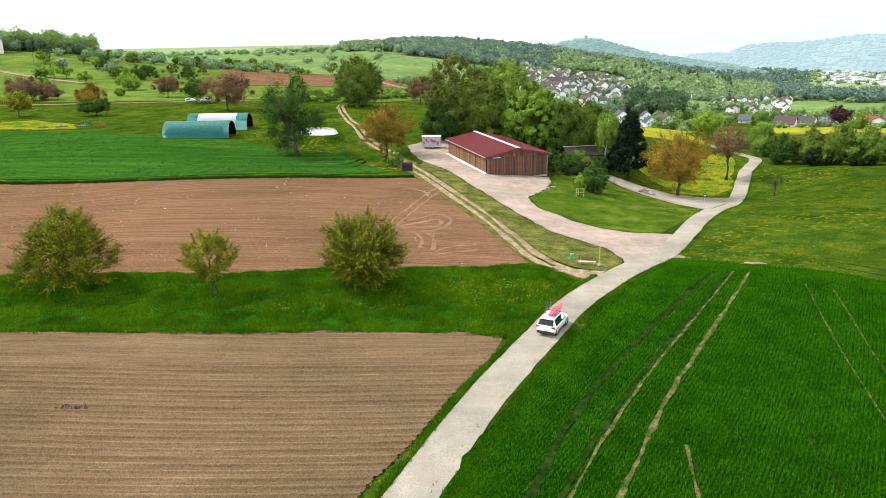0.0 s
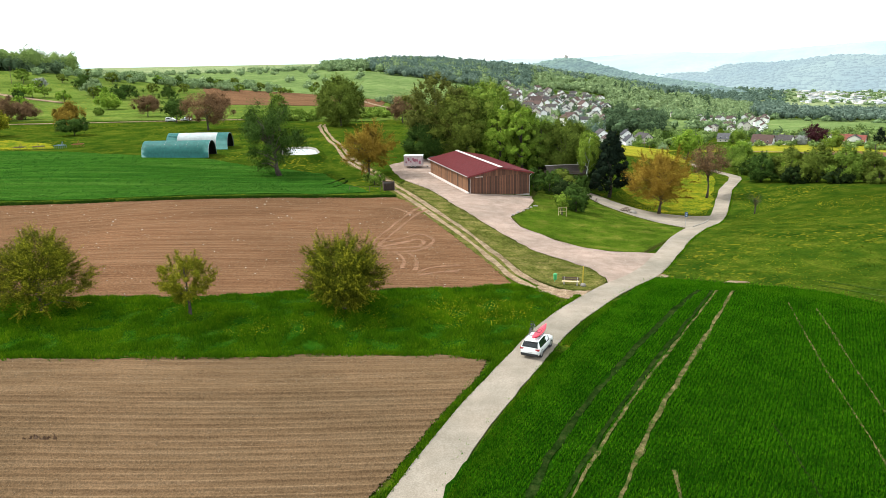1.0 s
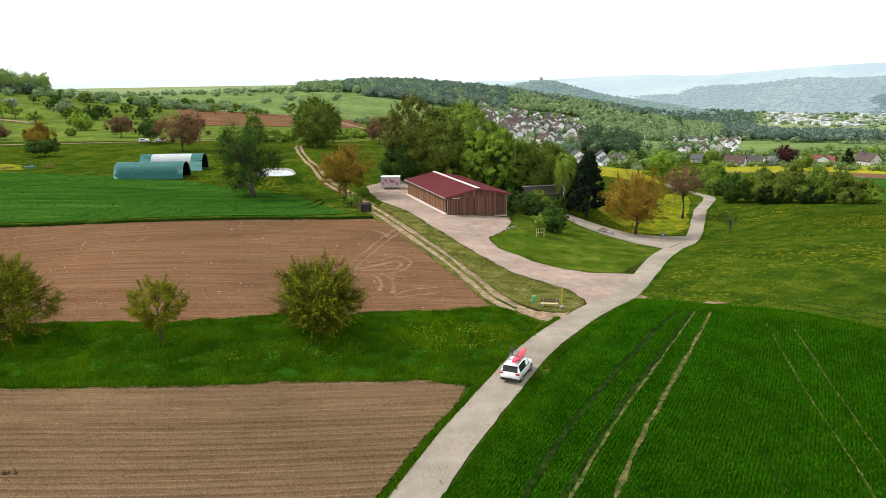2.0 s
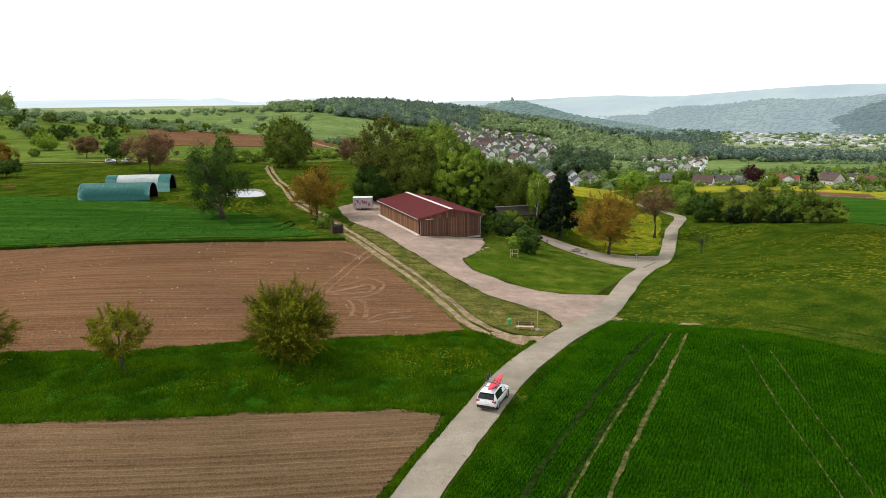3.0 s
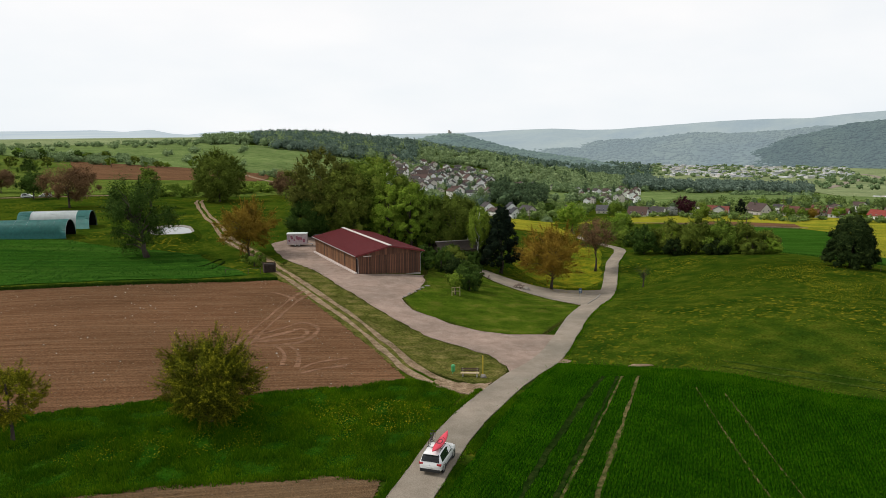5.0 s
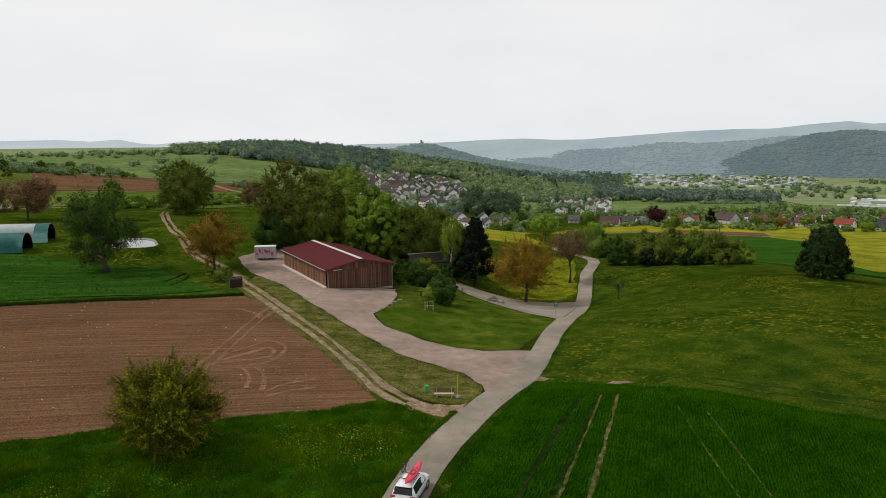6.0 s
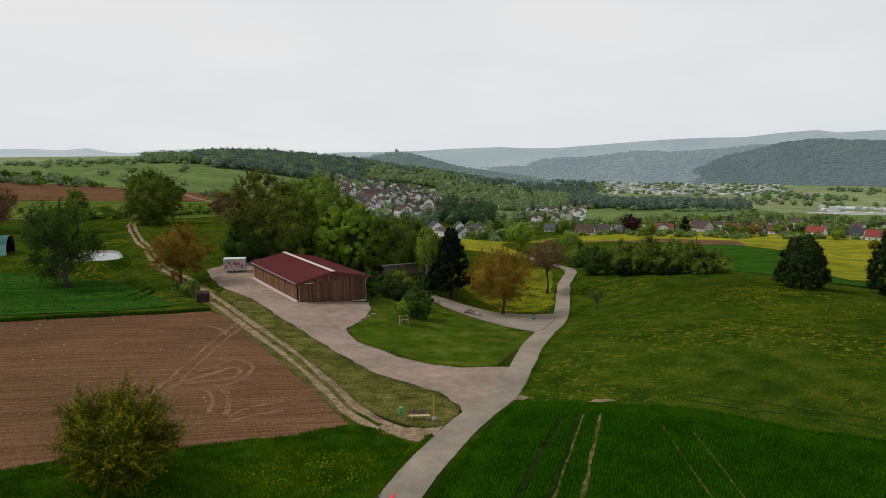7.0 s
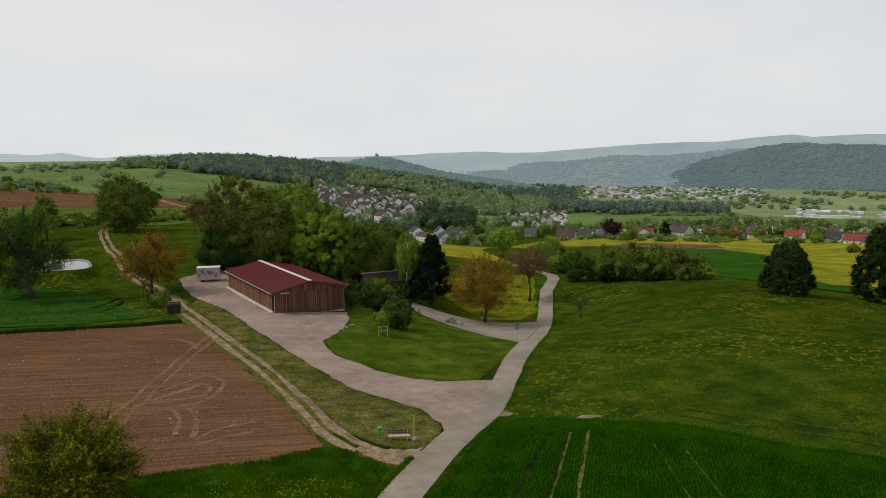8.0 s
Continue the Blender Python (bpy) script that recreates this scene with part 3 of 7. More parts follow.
LEAF = {
    "fresh": leafy("fresh_leaves", (0.12, 0.21, 0.0195), (0.21, 0.315, 0.0338), (0.3, 0.38, 0.0562)),
    "deep": leafy("deep_green_leaves", (0.03, 0.06, 0.0112), (0.058, 0.102, 0.0176), (0.092, 0.14, 0.0272)),
    "mid": leafy("green_leaves", (0.085, 0.14, 0.018), (0.15, 0.222, 0.03), (0.225, 0.285, 0.0465)),
    "bronze": leafy("bronze_budding_leaves", (0.12, 0.08, 0.013), (0.27, 0.17, 0.023), (0.37, 0.255, 0.04)),
    "rust": leafy("reddish_budding_leaves", (0.1, 0.059, 0.031), (0.18, 0.11, 0.055), (0.24, 0.16, 0.08)),
    "lime": leafy("yellow_green_birch_leaves", (0.1, 0.165, 0.016), (0.215, 0.29, 0.0336), (0.31, 0.38, 0.056)),
    "dark": leafy("dark_needles", (0.006, 0.011, 0.007), (0.012, 0.02, 0.011), (0.022, 0.032, 0.016), 0.1),
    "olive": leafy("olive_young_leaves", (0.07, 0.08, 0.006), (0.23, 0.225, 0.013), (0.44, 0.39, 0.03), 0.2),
    "dusky": leafy("dusky_green_leaves", (0.01, 0.02, 0.006), (0.022, 0.038, 0.01), (0.042, 0.062, 0.017), 0.12),
    "moss": leafy("moss_green_leaves", (0.078, 0.11, 0.0168), (0.13, 0.168, 0.0252), (0.195, 0.23, 0.0378)),
    # darker olive for inner leaves: the crown's own shade put into the colour
    "olive_shade": leafy("shaded_olive_leaves", (0.028, 0.04, 0.004), (0.108, 0.12, 0.009), (0.23, 0.22, 0.016), 0.14),
    "dun": leafy("brown_green_budding_leaves", (0.062, 0.076, 0.016), (0.115, 0.128, 0.0256), (0.185, 0.19, 0.04)),
    # garden and ravine greens farther off, lifted: haze put into the leaf colour
    "garden": leafy("hazed_garden_leaves", (0.11, 0.165, 0.048), (0.175, 0.25, 0.07), (0.245, 0.315, 0.1)),
    "shade": leafy("hazed_ravine_leaves", (0.06, 0.095, 0.05), (0.1, 0.148, 0.07), (0.145, 0.195, 0.095)),
    "purple": leafy("copper_leaves", (0.03, 0.01, 0.013), (0.07, 0.024, 0.03), (0.1, 0.042, 0.045)),
    "blossom": leafy("white_blossom", (0.25, 0.26, 0.22), (0.42, 0.42, 0.38), (0.55, 0.55, 0.52)),
    # far woods paler and bluer than real leaves, with haze in the colour
    "wood": leafy("hazed_wood_leaves", (0.15, 0.215, 0.1), (0.22, 0.3, 0.137), (0.285, 0.36, 0.17)),
    "pine": leafy("hazed_wood_needles", (0.1, 0.147, 0.116), (0.148, 0.205, 0.156), (0.2, 0.265, 0.196)),
}


def tree(name, at, tall, wide, leaf, label, seed=1, stem=0.3, clumps=60, per=70, size=0.22, trunk_r=0.0, shape="round", lean=0.0, bark=None,
         limbs=9, fill=0.55, turn=0.0, group="", category="tree", hang=0.0, twigs=0, lump=1.0, core=0.0, shoots=0, inner="", lobes=0.16):
    """A tree: a tapered trunk with limbs, and a crown of small leaves gathered in uneven clumps."""
    rng = np.random.default_rng(seed)
    ob = thing(name, at, turn, label, category, group)
    r0 = trunk_r or 0.02 * tall + 0.06
    bm = bmesh.new()
    base = tall * stem
    top = tall * (0.9 if shape in ("cone", "column") else 0.72)
    spine = [Vector((lean * s * s * tall + rng.normal(0, 0.012) * tall * (s > 0), rng.normal(0, 0.012) * tall * (s > 0), -0.3 + s * (top + 0.3))) for s in np.linspace(0, 1, 7)]
    tube(bm, spine, [r0 * (1.35 if n == 0 else 1 - 0.8 * n / 6) for n in range(7)], 8)
    mid = Vector((lean * 0.5 * tall, 0, (base + tall) / 2))
    half = (tall - base) / 2
    tips = []
    for k in range(clumps):
        u = rng.normal(0, 1, 3)
        u /= np.linalg.norm(u)
        q = rng.uniform(fill, 1.0)
        s = (u[2] * q + 1) / 2
        if shape == "round":
            w = 1.0
        elif shape == "cone":
            w = max(1.25 * (1 - s) ** 0.85, 0.08) / max(math.sqrt(1 - u[2] ** 2), 0.35)
        elif shape == "column":
            w = (0.75 + 0.5 * math.sin(math.pi * min(s * 1.1, 1))) / max(math.sqrt(1 - u[2] ** 2), 0.5)
        elif shape == "drop":
            w = (1.2 * (1 - s) ** 0.55 + 0.08) * min(1.0, 0.7 + 1.6 * s) / max(math.sqrt(1 - u[2] ** 2), 0.5)
        elif shape == "dome":
            w = (1.12 - 0.45 * s)
        else:
            w = 1.0 + 0.25 * (s - 0.5)
        wob = 1 + lobes * math.sin(3 * math.atan2(u[1], u[0]) + seed) + rng.normal(0, 0.06)
        tips.append(Vector((mid.x + u[0] * q * w * wide / 2 * wob, mid.y + u[1] * q * w * wide / 2 * wob, mid.z + u[2] * q * half * (1 + rng.normal(0, 0.07)))))
    order = sorted(range(clumps), key=lambda k: rng.random())
    for k in order[: limbs + twigs]:
        t = tips[k]
        s = min(max((t.z * 0.55 + base * 0.2) / top, 0.12), 0.9)
        a = spine[int(s * 6)].lerp(spine[min(int(s * 6) + 1, 6)], s * 6 % 1)
        bend = a.lerp(t, 0.5) + Vector((0, 0, 0.12 * (t - a).length)) + Vector(rng.normal(0, 0.05 * tall / 6, 3))
        thick = r0 * (0.42 if k in order[:limbs] else 0.2) * (1 - 0.5 * s)
        tube(bm, [a, a.lerp(bend, 0.55), bend, bend.lerp(t, 0.6), t], [thick, thick * 0.8, thick * 0.55, thick * 0.35, thick * 0.15], 5)
    sprigs = []
    for k in range(shoots):
        t = tips[int(rng.integers(clumps))]
        out = (t - mid) / max((t - mid).length, 0.01)
        d = (out + Vector((0, 0, 0.45)) + Vector(rng.normal(0, 0.25, 3))).normalized()
        run = 0.13 * wide * rng.uniform(0.5, 1.25)
        sprigs += [tuple(t + d * run * v) for v in np.linspace(0.15, 1.0, 7)]
    part("trunk", bm, bark or BARK, ob, smooth=True)
    if sprigs:
        leaf_mesh("outer_foliage", sprigs, [0.5 * size + 0.05] * len(sprigs), 7, size * 0.85, rng, LEAF[leaf], ob, label="thin leafy fringe of young shoots")
    spread = [min(wide, tall) * 0.115 * lump * rng.uniform(0.55, 1.5) * (0.75 if shape in ("cone", "column") else 1) for _ in tips]
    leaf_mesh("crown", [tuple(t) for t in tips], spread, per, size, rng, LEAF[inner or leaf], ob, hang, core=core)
    return ob

# ---- the barn ----
BARN_TURN = 15.6
PLANK = plain("weathered_brown_boards", (0.125, 0.055, 0.031), 0.8, 0, 0.3, 5, 0.01, (6, 6, 0.4), each=0.42)
DOOR_WOOD = plain("orange_brown_boards", (0.17, 0.078, 0.034), 0.75, 0, 0.28, 5, 0.01, (6, 6, 0.4), each=0.32)
ROOF_RED = plain("dark_red_sheet_roof", (0.178, 0.034, 0.037), 0.6, 0.0, 0.3, 2.6, 0.004, spec=0.12)
PALE_TRIM = plain("pale_trim", (0.55, 0.48, 0.44), 0.6, 0, 0.1)
STEEL = plain("galvanised_steel", (0.5, 0.5, 0.5), 0.4, 0.8, 0.1)
CONCRETE = plain("pale_concrete", (0.33, 0.3, 0.27), 0.9, 0, 0.15, 2, 0.01)
DARK = plain("dark_opening", (0.02, 0.02, 0.022), 0.8, 0, 0.2)


def barn():
    b = thing("barn", (9.3, 141.6, -0.75), BARN_TURN, "long timber barn with a low dark red sheet roof", "barn")
    wide, deep, eave, ridge = 13.2, 27.6, 4.25, 5.6
    wall = bmesh.new()
    for size, at in (((0.16, deep, eave + 4.0), (0.08, deep / 2, eave / 2 - 2.0)), ((0.16, deep, eave + 4.0), (wide - 0.08, deep / 2, eave / 2 - 2.0))):
        box(wall, size, at)
    for y in (0.08, deep - 0.08):
        pts = [(0.16, y, -4.0), (wide - 0.16, y, -4.0), (wide - 0.16, y, eave), (wide / 2, y, ridge - 0.1), (0.16, y, eave)]
        front = [wall.verts.new((p[0], p[1] - 0.06, p[2])) for p in pts]
        back = [wall.verts.new((p[0], p[1] + 0.06, p[2])) for p in pts]
        wall.faces.new(front), wall.faces.new(back[::-1])
        for k in range(5):
            wall.faces.new((front[k], back[k], back[(k + 1) % 5], front[(k + 1) % 5]))
    # coloured near black, for the shade in the gaps between boards
    part("wall", wall, DARK, b)
    rng = random.Random(3)
    # upright boards with open joints on the gable
    meshes = {}
    count = 38
    for k in range(count):
        x = (k + 0.5) * wide / count
        key = k % 4
        if key not in meshes:
            bm = boxed((wide / count - 0.075, 0.035, eave + 0.4), (0, 0, (eave - 1.0) / 2), 0.006)
            ob = part("board", bm, PLANK, b)
            meshes[key] = ob.data
        else:
            ob = new("board", meshes[key])
            ob.parent = b
        ob.location = (x, -0.02 - rng.random() * 0.02, 0.02 + rng.random() * 0.05)
    slope_at = lambda x: eave - 0.02 + (ridge - eave - 0.12) * (1 - abs(x - wide / 2) / (wide / 2))
    for k in range(26):
        x0, x1 = k * wide / 26 + 0.025, (k + 1) * wide / 26 - 0.025
        vs = [(x0, eave - 0.3), (x1, eave - 0.3), (x1, slope_at(x1)), (x0, slope_at(x0))]
        gable = bmesh.new()
        f = [gable.verts.new((p, -0.05, q)) for p, q in vs]
        g = [gable.verts.new((p, 0.0, q)) for p, q in vs]
        gable.faces.new(f), gable.faces.new(g[::-1])
        for j in range(4):
            gable.faces.new((f[j], g[j], g[(j + 1) % 4], f[(j + 1) % 4]))
        part("board", gable, PLANK, b)
    # sliding doors along the yard side, each of boards on a frame
    n = 4
    for k in range(n):
        d = (deep - 0.6) / n
        door = part("sliding_door", boxed((0.05, d - 0.1, eave - 0.5), (-0.06 - 0.05 * (k % 2), 0.4 + (k + 0.5) * d, (eave - 0.5) / 2 + 0.15), 0.01), DARK, b, "orange brown boarded sliding door")
        strip = None
        for j in range(17):
            y = 0.4 + k * d + (j + 0.5) * (d - 0.1) / 17 + 0.05
            if strip is None:
                ob = part("board", boxed((0.03, (d - 0.1) / 17 - 0.07, eave - 0.6), (0, 0, 0), 0.005), DOOR_WOOD, door)
                strip = ob.data
            else:
                ob = new("board", strip)
                ob.parent = door
            ob.location = (-0.11 - 0.05 * (k % 2) - rng.random() * 0.012, y, (eave - 0.5) / 2 + 0.15)
        # the dark strips stand for the shaded gaps between doors
        part("door_edge", boxed((0.06, 0.14, eave - 0.4), (-0.15, 0.4 + k * d, (eave - 0.4) / 2 + 0.12), 0.01), DARK if k else PLANK, b)
    part("door_rail", boxed((0.12, deep, 0.14), (-0.14, deep / 2, eave - 0.22), 0.02), STEEL, b)
    part("plinth", boxed((0.5, deep + 0.3, 1.6), (-0.36, deep / 2, 0.16), 0.03), PALE_TRIM, b, "pale concrete sill along the doors")
    part("footing", boxed((wide, 0.16, 3.0), (wide / 2, 0.02, -1.7), 0.03), CONCRETE, b)
    # roof: two slopes of ribbed sheets, overhanging
    over, hang = 0.65, 0.55
    rise = ridge - eave
    slope = math.atan2(rise, wide / 2)
    for side in (0, 1):
        bm = bmesh.new()
        length = (wide / 2 + over) / math.cos(slope)
        ribs = 66
        ys = np.linspace(-hang, deep + hang, ribs * 2 + 1)
        rows = []
        for n_y, y in enumerate(ys):
            lift = 0.035 if n_y % 2 else 0.0
            row = []
            for u in (0.0, 0.25, 0.5, 0.75, 1.0):
                x = wide / 2 - u * (wide / 2 + over)
                z = ridge + 0.12 - u * (rise + over * rise / (wide / 2)) + lift
                row.append(bm.verts.new((x if side == 0 else wide - x, y, z)))
            rows.append(row)
        for a, c in zip(rows, rows[1:]):
            for k in range(4):
                bm.faces.new((a[k], a[k + 1], c[k + 1], c[k]))
        bmesh.ops.solidify(bm, geom=bm.faces[:], thickness=0.06)
        part("roof", bm, ROOF_RED, b, "dark red ribbed roof sheets")
    part("ridge_light", boxed((0.75, deep + 2 * hang, 0.1), (wide / 2, deep / 2, ridge + 0.17), 0.04), PALE_TRIM, b, "pale translucent ridge strip")
    for side in (0, 1):
        x = -over - 0.05 if side == 0 else wide + over + 0.05
        z = ridge + 0.05 - (rise + over * rise / (wide / 2))
        g = bar([(x, -hang, z), (x, deep + hang, z)], 0.07, 8)
        part("gutter", g, STEEL, b)
        part("downpipe", bar([(x, -0.1, z), (0.1 if side == 0 else wide - 0.1, -0.12, z - 0.6), (0.1 if side == 0 else wide - 0.1, -0.12, 0.0)], 0.05, 6), STEEL, b)
        x0 = wide / 2
        x1 = -over if side == 0 else wide + over
        za, zb = ridge + 0.06, ridge + 0.06 - (rise + over * rise / (wide / 2))
        for y in (-hang - 0.02, deep + hang + 0.02):
            bm = bmesh.new()
            vs = [bm.verts.new(q) for q in ((x0, y - 0.02, za - 0.2), (x1, y - 0.02, zb - 0.2), (x1, y - 0.02, zb), (x0, y - 0.02, za), (x0, y + 0.02, za - 0.2), (x1, y + 0.02, zb - 0.2), (x1, y + 0.02, zb), (x0, y + 0.02, za))]
            for q in ((0, 1, 2, 3), (7, 6, 5, 4), (0, 4, 5, 1), (1, 5, 6, 2), (2, 6, 7, 3), (3, 7, 4, 0)):
                bm.faces.new([vs[i] for i in q])
            part("bargeboard", bm, ROOF_RED, b)
    part("beam_end", boxed((1.6, 0.12, 0.12), (1.9, -0.45, eave - 0.25), 0.02), PALE_TRIM, b)
    return b


barn()

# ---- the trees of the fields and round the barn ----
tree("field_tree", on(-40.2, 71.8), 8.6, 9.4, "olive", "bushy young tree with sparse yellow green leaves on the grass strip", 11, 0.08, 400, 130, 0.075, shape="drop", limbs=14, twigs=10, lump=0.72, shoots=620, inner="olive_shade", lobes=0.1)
tree("field_tree", on(-24.6, 70.8), 6.6, 5.4, "olive", "slender small tree with sparse yellow green leaves on the grass strip", 12, 0.26, 130, 120, 0.072, limbs=10, twigs=6, lump=0.75, shoots=260, lobes=0.1)
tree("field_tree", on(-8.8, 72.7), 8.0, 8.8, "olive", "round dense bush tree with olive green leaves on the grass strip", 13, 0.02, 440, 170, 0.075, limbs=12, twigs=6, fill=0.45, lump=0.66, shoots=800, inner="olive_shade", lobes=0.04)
tree("orchard_tree", on(-35.0, 172.6), 18.6, 17.5, "deep", "old leaning fruit tree with drooping branches in a green field", 14, 0.1, 50, 330, 0.2, shape="dome", lean=-0.24, hang=1.5, limbs=34, twigs=10, trunk_r=0.6, fill=0.5, lump=0.95, shoots=60)
tree("bronze_tree", on(-13.0, 168.6), 12.2, 12.6, "bronze", "round bronze budding tree beside the farm track", 15, 0.14, 160, 110, 0.14, limbs=26, twigs=60, fill=0.4, lump=0.9, shoots=420)
tree("shrub", on(-10.6, 153.8), 3.2, 6.0, "mid", "low green shrub at the foot of a bronze tree", 17, 0.02, 40, 90, 0.17, shape="dome", category="shrub", limbs=6)
tree("bronze_tree", on(53.0, 155.4), 14.4, 15.0, "bronze", "round bronze budding tree on the meadow by the lane", 16, 0.18, 210, 110, 0.14, limbs=30, twigs=70, fill=0.35, lump=0.9, shoots=500)
tree("twisted_tree", on(72.2, 176.2), 13.8, 10.6, "rust", "crooked tree with a reddish budding crown on the meadow", 18, 0.42, 70, 80, 0.18, limbs=14, twigs=40, lean=-0.03)
tree("small_tree", on(72.1, 149.6), 5.4, 4.0, "deep", "small nearly bare fruit tree on the meadow", 19, 0.3, 30, 12, 0.12, limbs=14, twigs=16)
tree("sapling", on(25.3, 127.2), 4.4, 3.2, "lime", "staked sapling with fresh leaves on the lawn", 20, 0.3, 40, 60, 0.14, limbs=8)
for at, tall, wide, leaf, label, seed, shape, stem in (
    ((0.4, 187.5), 9.5, 11, "deep", "dark green rounded bush tree behind a trailer", 21, "dome", 0.04),
    ((3.5, 191.0), 21.4, 15.5, "dun", "tall broad brownish green tree behind the barn", 22, "tall", 0.1),
    ((9.0, 188.0), 17.6, 14.0, "moss", "broad olive green tree behind the barn", 23, "round", 0.06),
    ((17.6, 195.0), 19.6, 17.0, "mid", "tall bright green tree behind the barn", 24, "tall", 0.08),
    ((25.0, 196.5), 15.4, 11.0, "mid", "tall bright green tree with a narrow crown behind the barn", 25, "tall", 0.08),
    ((20.2, 186.4), 14.4, 7.6, "fresh", "slim light green tree behind the barn", 26, "column", 0.05),
    ((25.4, 182.0), 15.8, 6.8, "fresh", "slender upright birch with fresh leaves behind the barn", 27, "column", 0.05),
    ((30.3, 182.8), 13.9, 6.0, "mid", "slender upright birch beside the barn", 28, "column", 0.05),
    ((36.6, 181.6), 15.2, 11.5, "moss", "dense green maple behind the hedge", 29, "tall", 0.06),
    ((12.5, 200.0), 18.0, 14.0, "deep", "broad green tree behind the barn", 30, "round", 0.05),
    ((33.0, 192.0), 11.0, 10.0, "deep", "dark green tree behind the birches", 31, "round", 0.05),
    ((44.0, 182.0), 12.0, 9.0, "deep", "dark green tree beside the conifer", 32, "round", 0.05),
):
    tree("broadleaf_tree", on(*at), tall, wide, leaf, label, seed, stem, 150, 168, 0.22, shape=shape, limbs=10, fill=0.74, lump=1.0, core=0.42, shoots=120, group="trees behind the barn")
tree("weeping_birch", on(40.6, 172.6), 14.6, 5.4, "lime", "weeping birch with yellow green leaves and a white trunk", 33, 0.4, 90, 110, 0.18, shape="column", bark=BIRCH_BARK, hang=2.0, limbs=12, trunk_r=0.2)
tree("conifer", on(45.2, 169.4), 17.4, 10.6, "dark", "dense dark conifer beside the parking lane", 34, 0.03, 150, 110, 0.22, shape="cone", limbs=10, fill=0.6, core=0.7)
for at, tall, wide, leaf, label, seed in (
    ((24.8, 158.0), 4.3, 6.4, "deep", "dark green hedge bush beside the barn", 41),
    ((27.6, 152.5), 4.8, 7.6, "deep", "wide dark green hedge bush beside the barn", 42),
    ((31.8, 160.0), 5.0, 7.0, "moss", "olive green hedge bush in front of a low roof", 43),
    ((33.2, 170.5), 4.2, 6.5, "deep", "dark green hedge bush before a shed", 47),
    ((38.4, 169.6), 4.0, 6.5, "deep", "dark green hedge bush before a shed", 48),
    ((29.0, 132.0), 4.4, 4.8, "deep", "grey green bush on the lawn beside the sapling", 44),
    ((31.0, 141.5), 4.5, 6.4, "deep", "dark green bush at the edge of the lawn", 45),
    ((29.5, 147.0), 4.0, 6.0, "dusky", "dark green bush at the edge of the lawn", 46),
):
    tree("hedge_bush", on(*at), tall, wide, leaf, label, seed, 0.03, 90, 70, 0.17, shape="dome", category="bush", limbs=5, fill=0.6, lump=0.85, core=0.3, group="bushes beside the barn")
for at, tall, wide, leaf, label, seed in (
    ((92.6, 190.2), 7.6, 10.6, "deep", "leafy green tree in a field hedge", 51), ((98.5, 186.2), 8.8, 10.4, "moss", "olive green tree in a field hedge", 52),
    ((102.2, 179.6), 9.3, 9.8, "moss", "tall green tree in a field hedge", 53), ((106.0, 174.0), 8.6, 9.8, "mid", "broad green tree in a field hedge", 54),
    ((111.2, 172.4), 7.9, 7.6, "moss", "green tree with light tips in a field hedge", 55), ((122.0, 178.5), 5.9, 8.1, "moss", "pale olive bush at the end of a field hedge", 56),
    ((105.9, 231.1), 8.0, 10.9, "mid", "green tree beside the road bend", 57), ((109.5, 252.5), 7.2, 8.9, "fresh", "green tree beside the winding road", 58),
    ((110.4, 167.2), 3.6, 7.1, "moss", "low olive shrub in front of a field hedge", 59), ((97.0, 181.0), 4.1, 7.6, "dusky", "dark undergrowth bush in a field hedge", 60),
    ((104.0, 173.0), 3.7, 7.6, "dusky", "dark undergrowth bush below hedge trees", 61), ((118.0, 171.0), 3.6, 6.7, "fresh", "low light green bush in a field hedge", 62),
    ((98.0, 214.0), 5.7, 7.6, "mid", "rounded green bush beside the road bend", 63), ((100.5, 205.0), 6.6, 8.0, "mid", "green tree beside the road bend", 64),
):
    tree("hedge_tree", on(*at), tall, wide, leaf, label, seed, 0.02, 90, 140, 0.19, shape="dome", limbs=10, twigs=6, fill=0.72, lump=1.0, core=0.4, shoots=70, group="trees of the field hedge")
tree("meadow_tree", on(108.6, 132.2), 10.3, 9.0, "dusky", "dense dark green rounded tree on the meadow brow", 71, 0.02, 420, 90, 0.17, shape="drop", fill=0.72, lump=0.72, core=0.6, limbs=8, group="dark meadow trees")
tree("meadow_tree", on(128.5, 128.8), 15.6, 9.0, "dusky", "tall dense dark green tree on the meadow brow", 72, 0.02, 420, 76, 0.18, shape="drop", fill=0.72, lump=0.72, core=0.6, limbs=8, group="dark meadow trees")

tree("broadleaf_tree", on(-30.6, 269), 17.6, 19.0, "moss", "large round dense green tree on the hill meadow", 82, 0.01, 340, 90, 0.25, shape="dome", limbs=8, fill=0.66, lump=0.9, core=0.3, shoots=140)

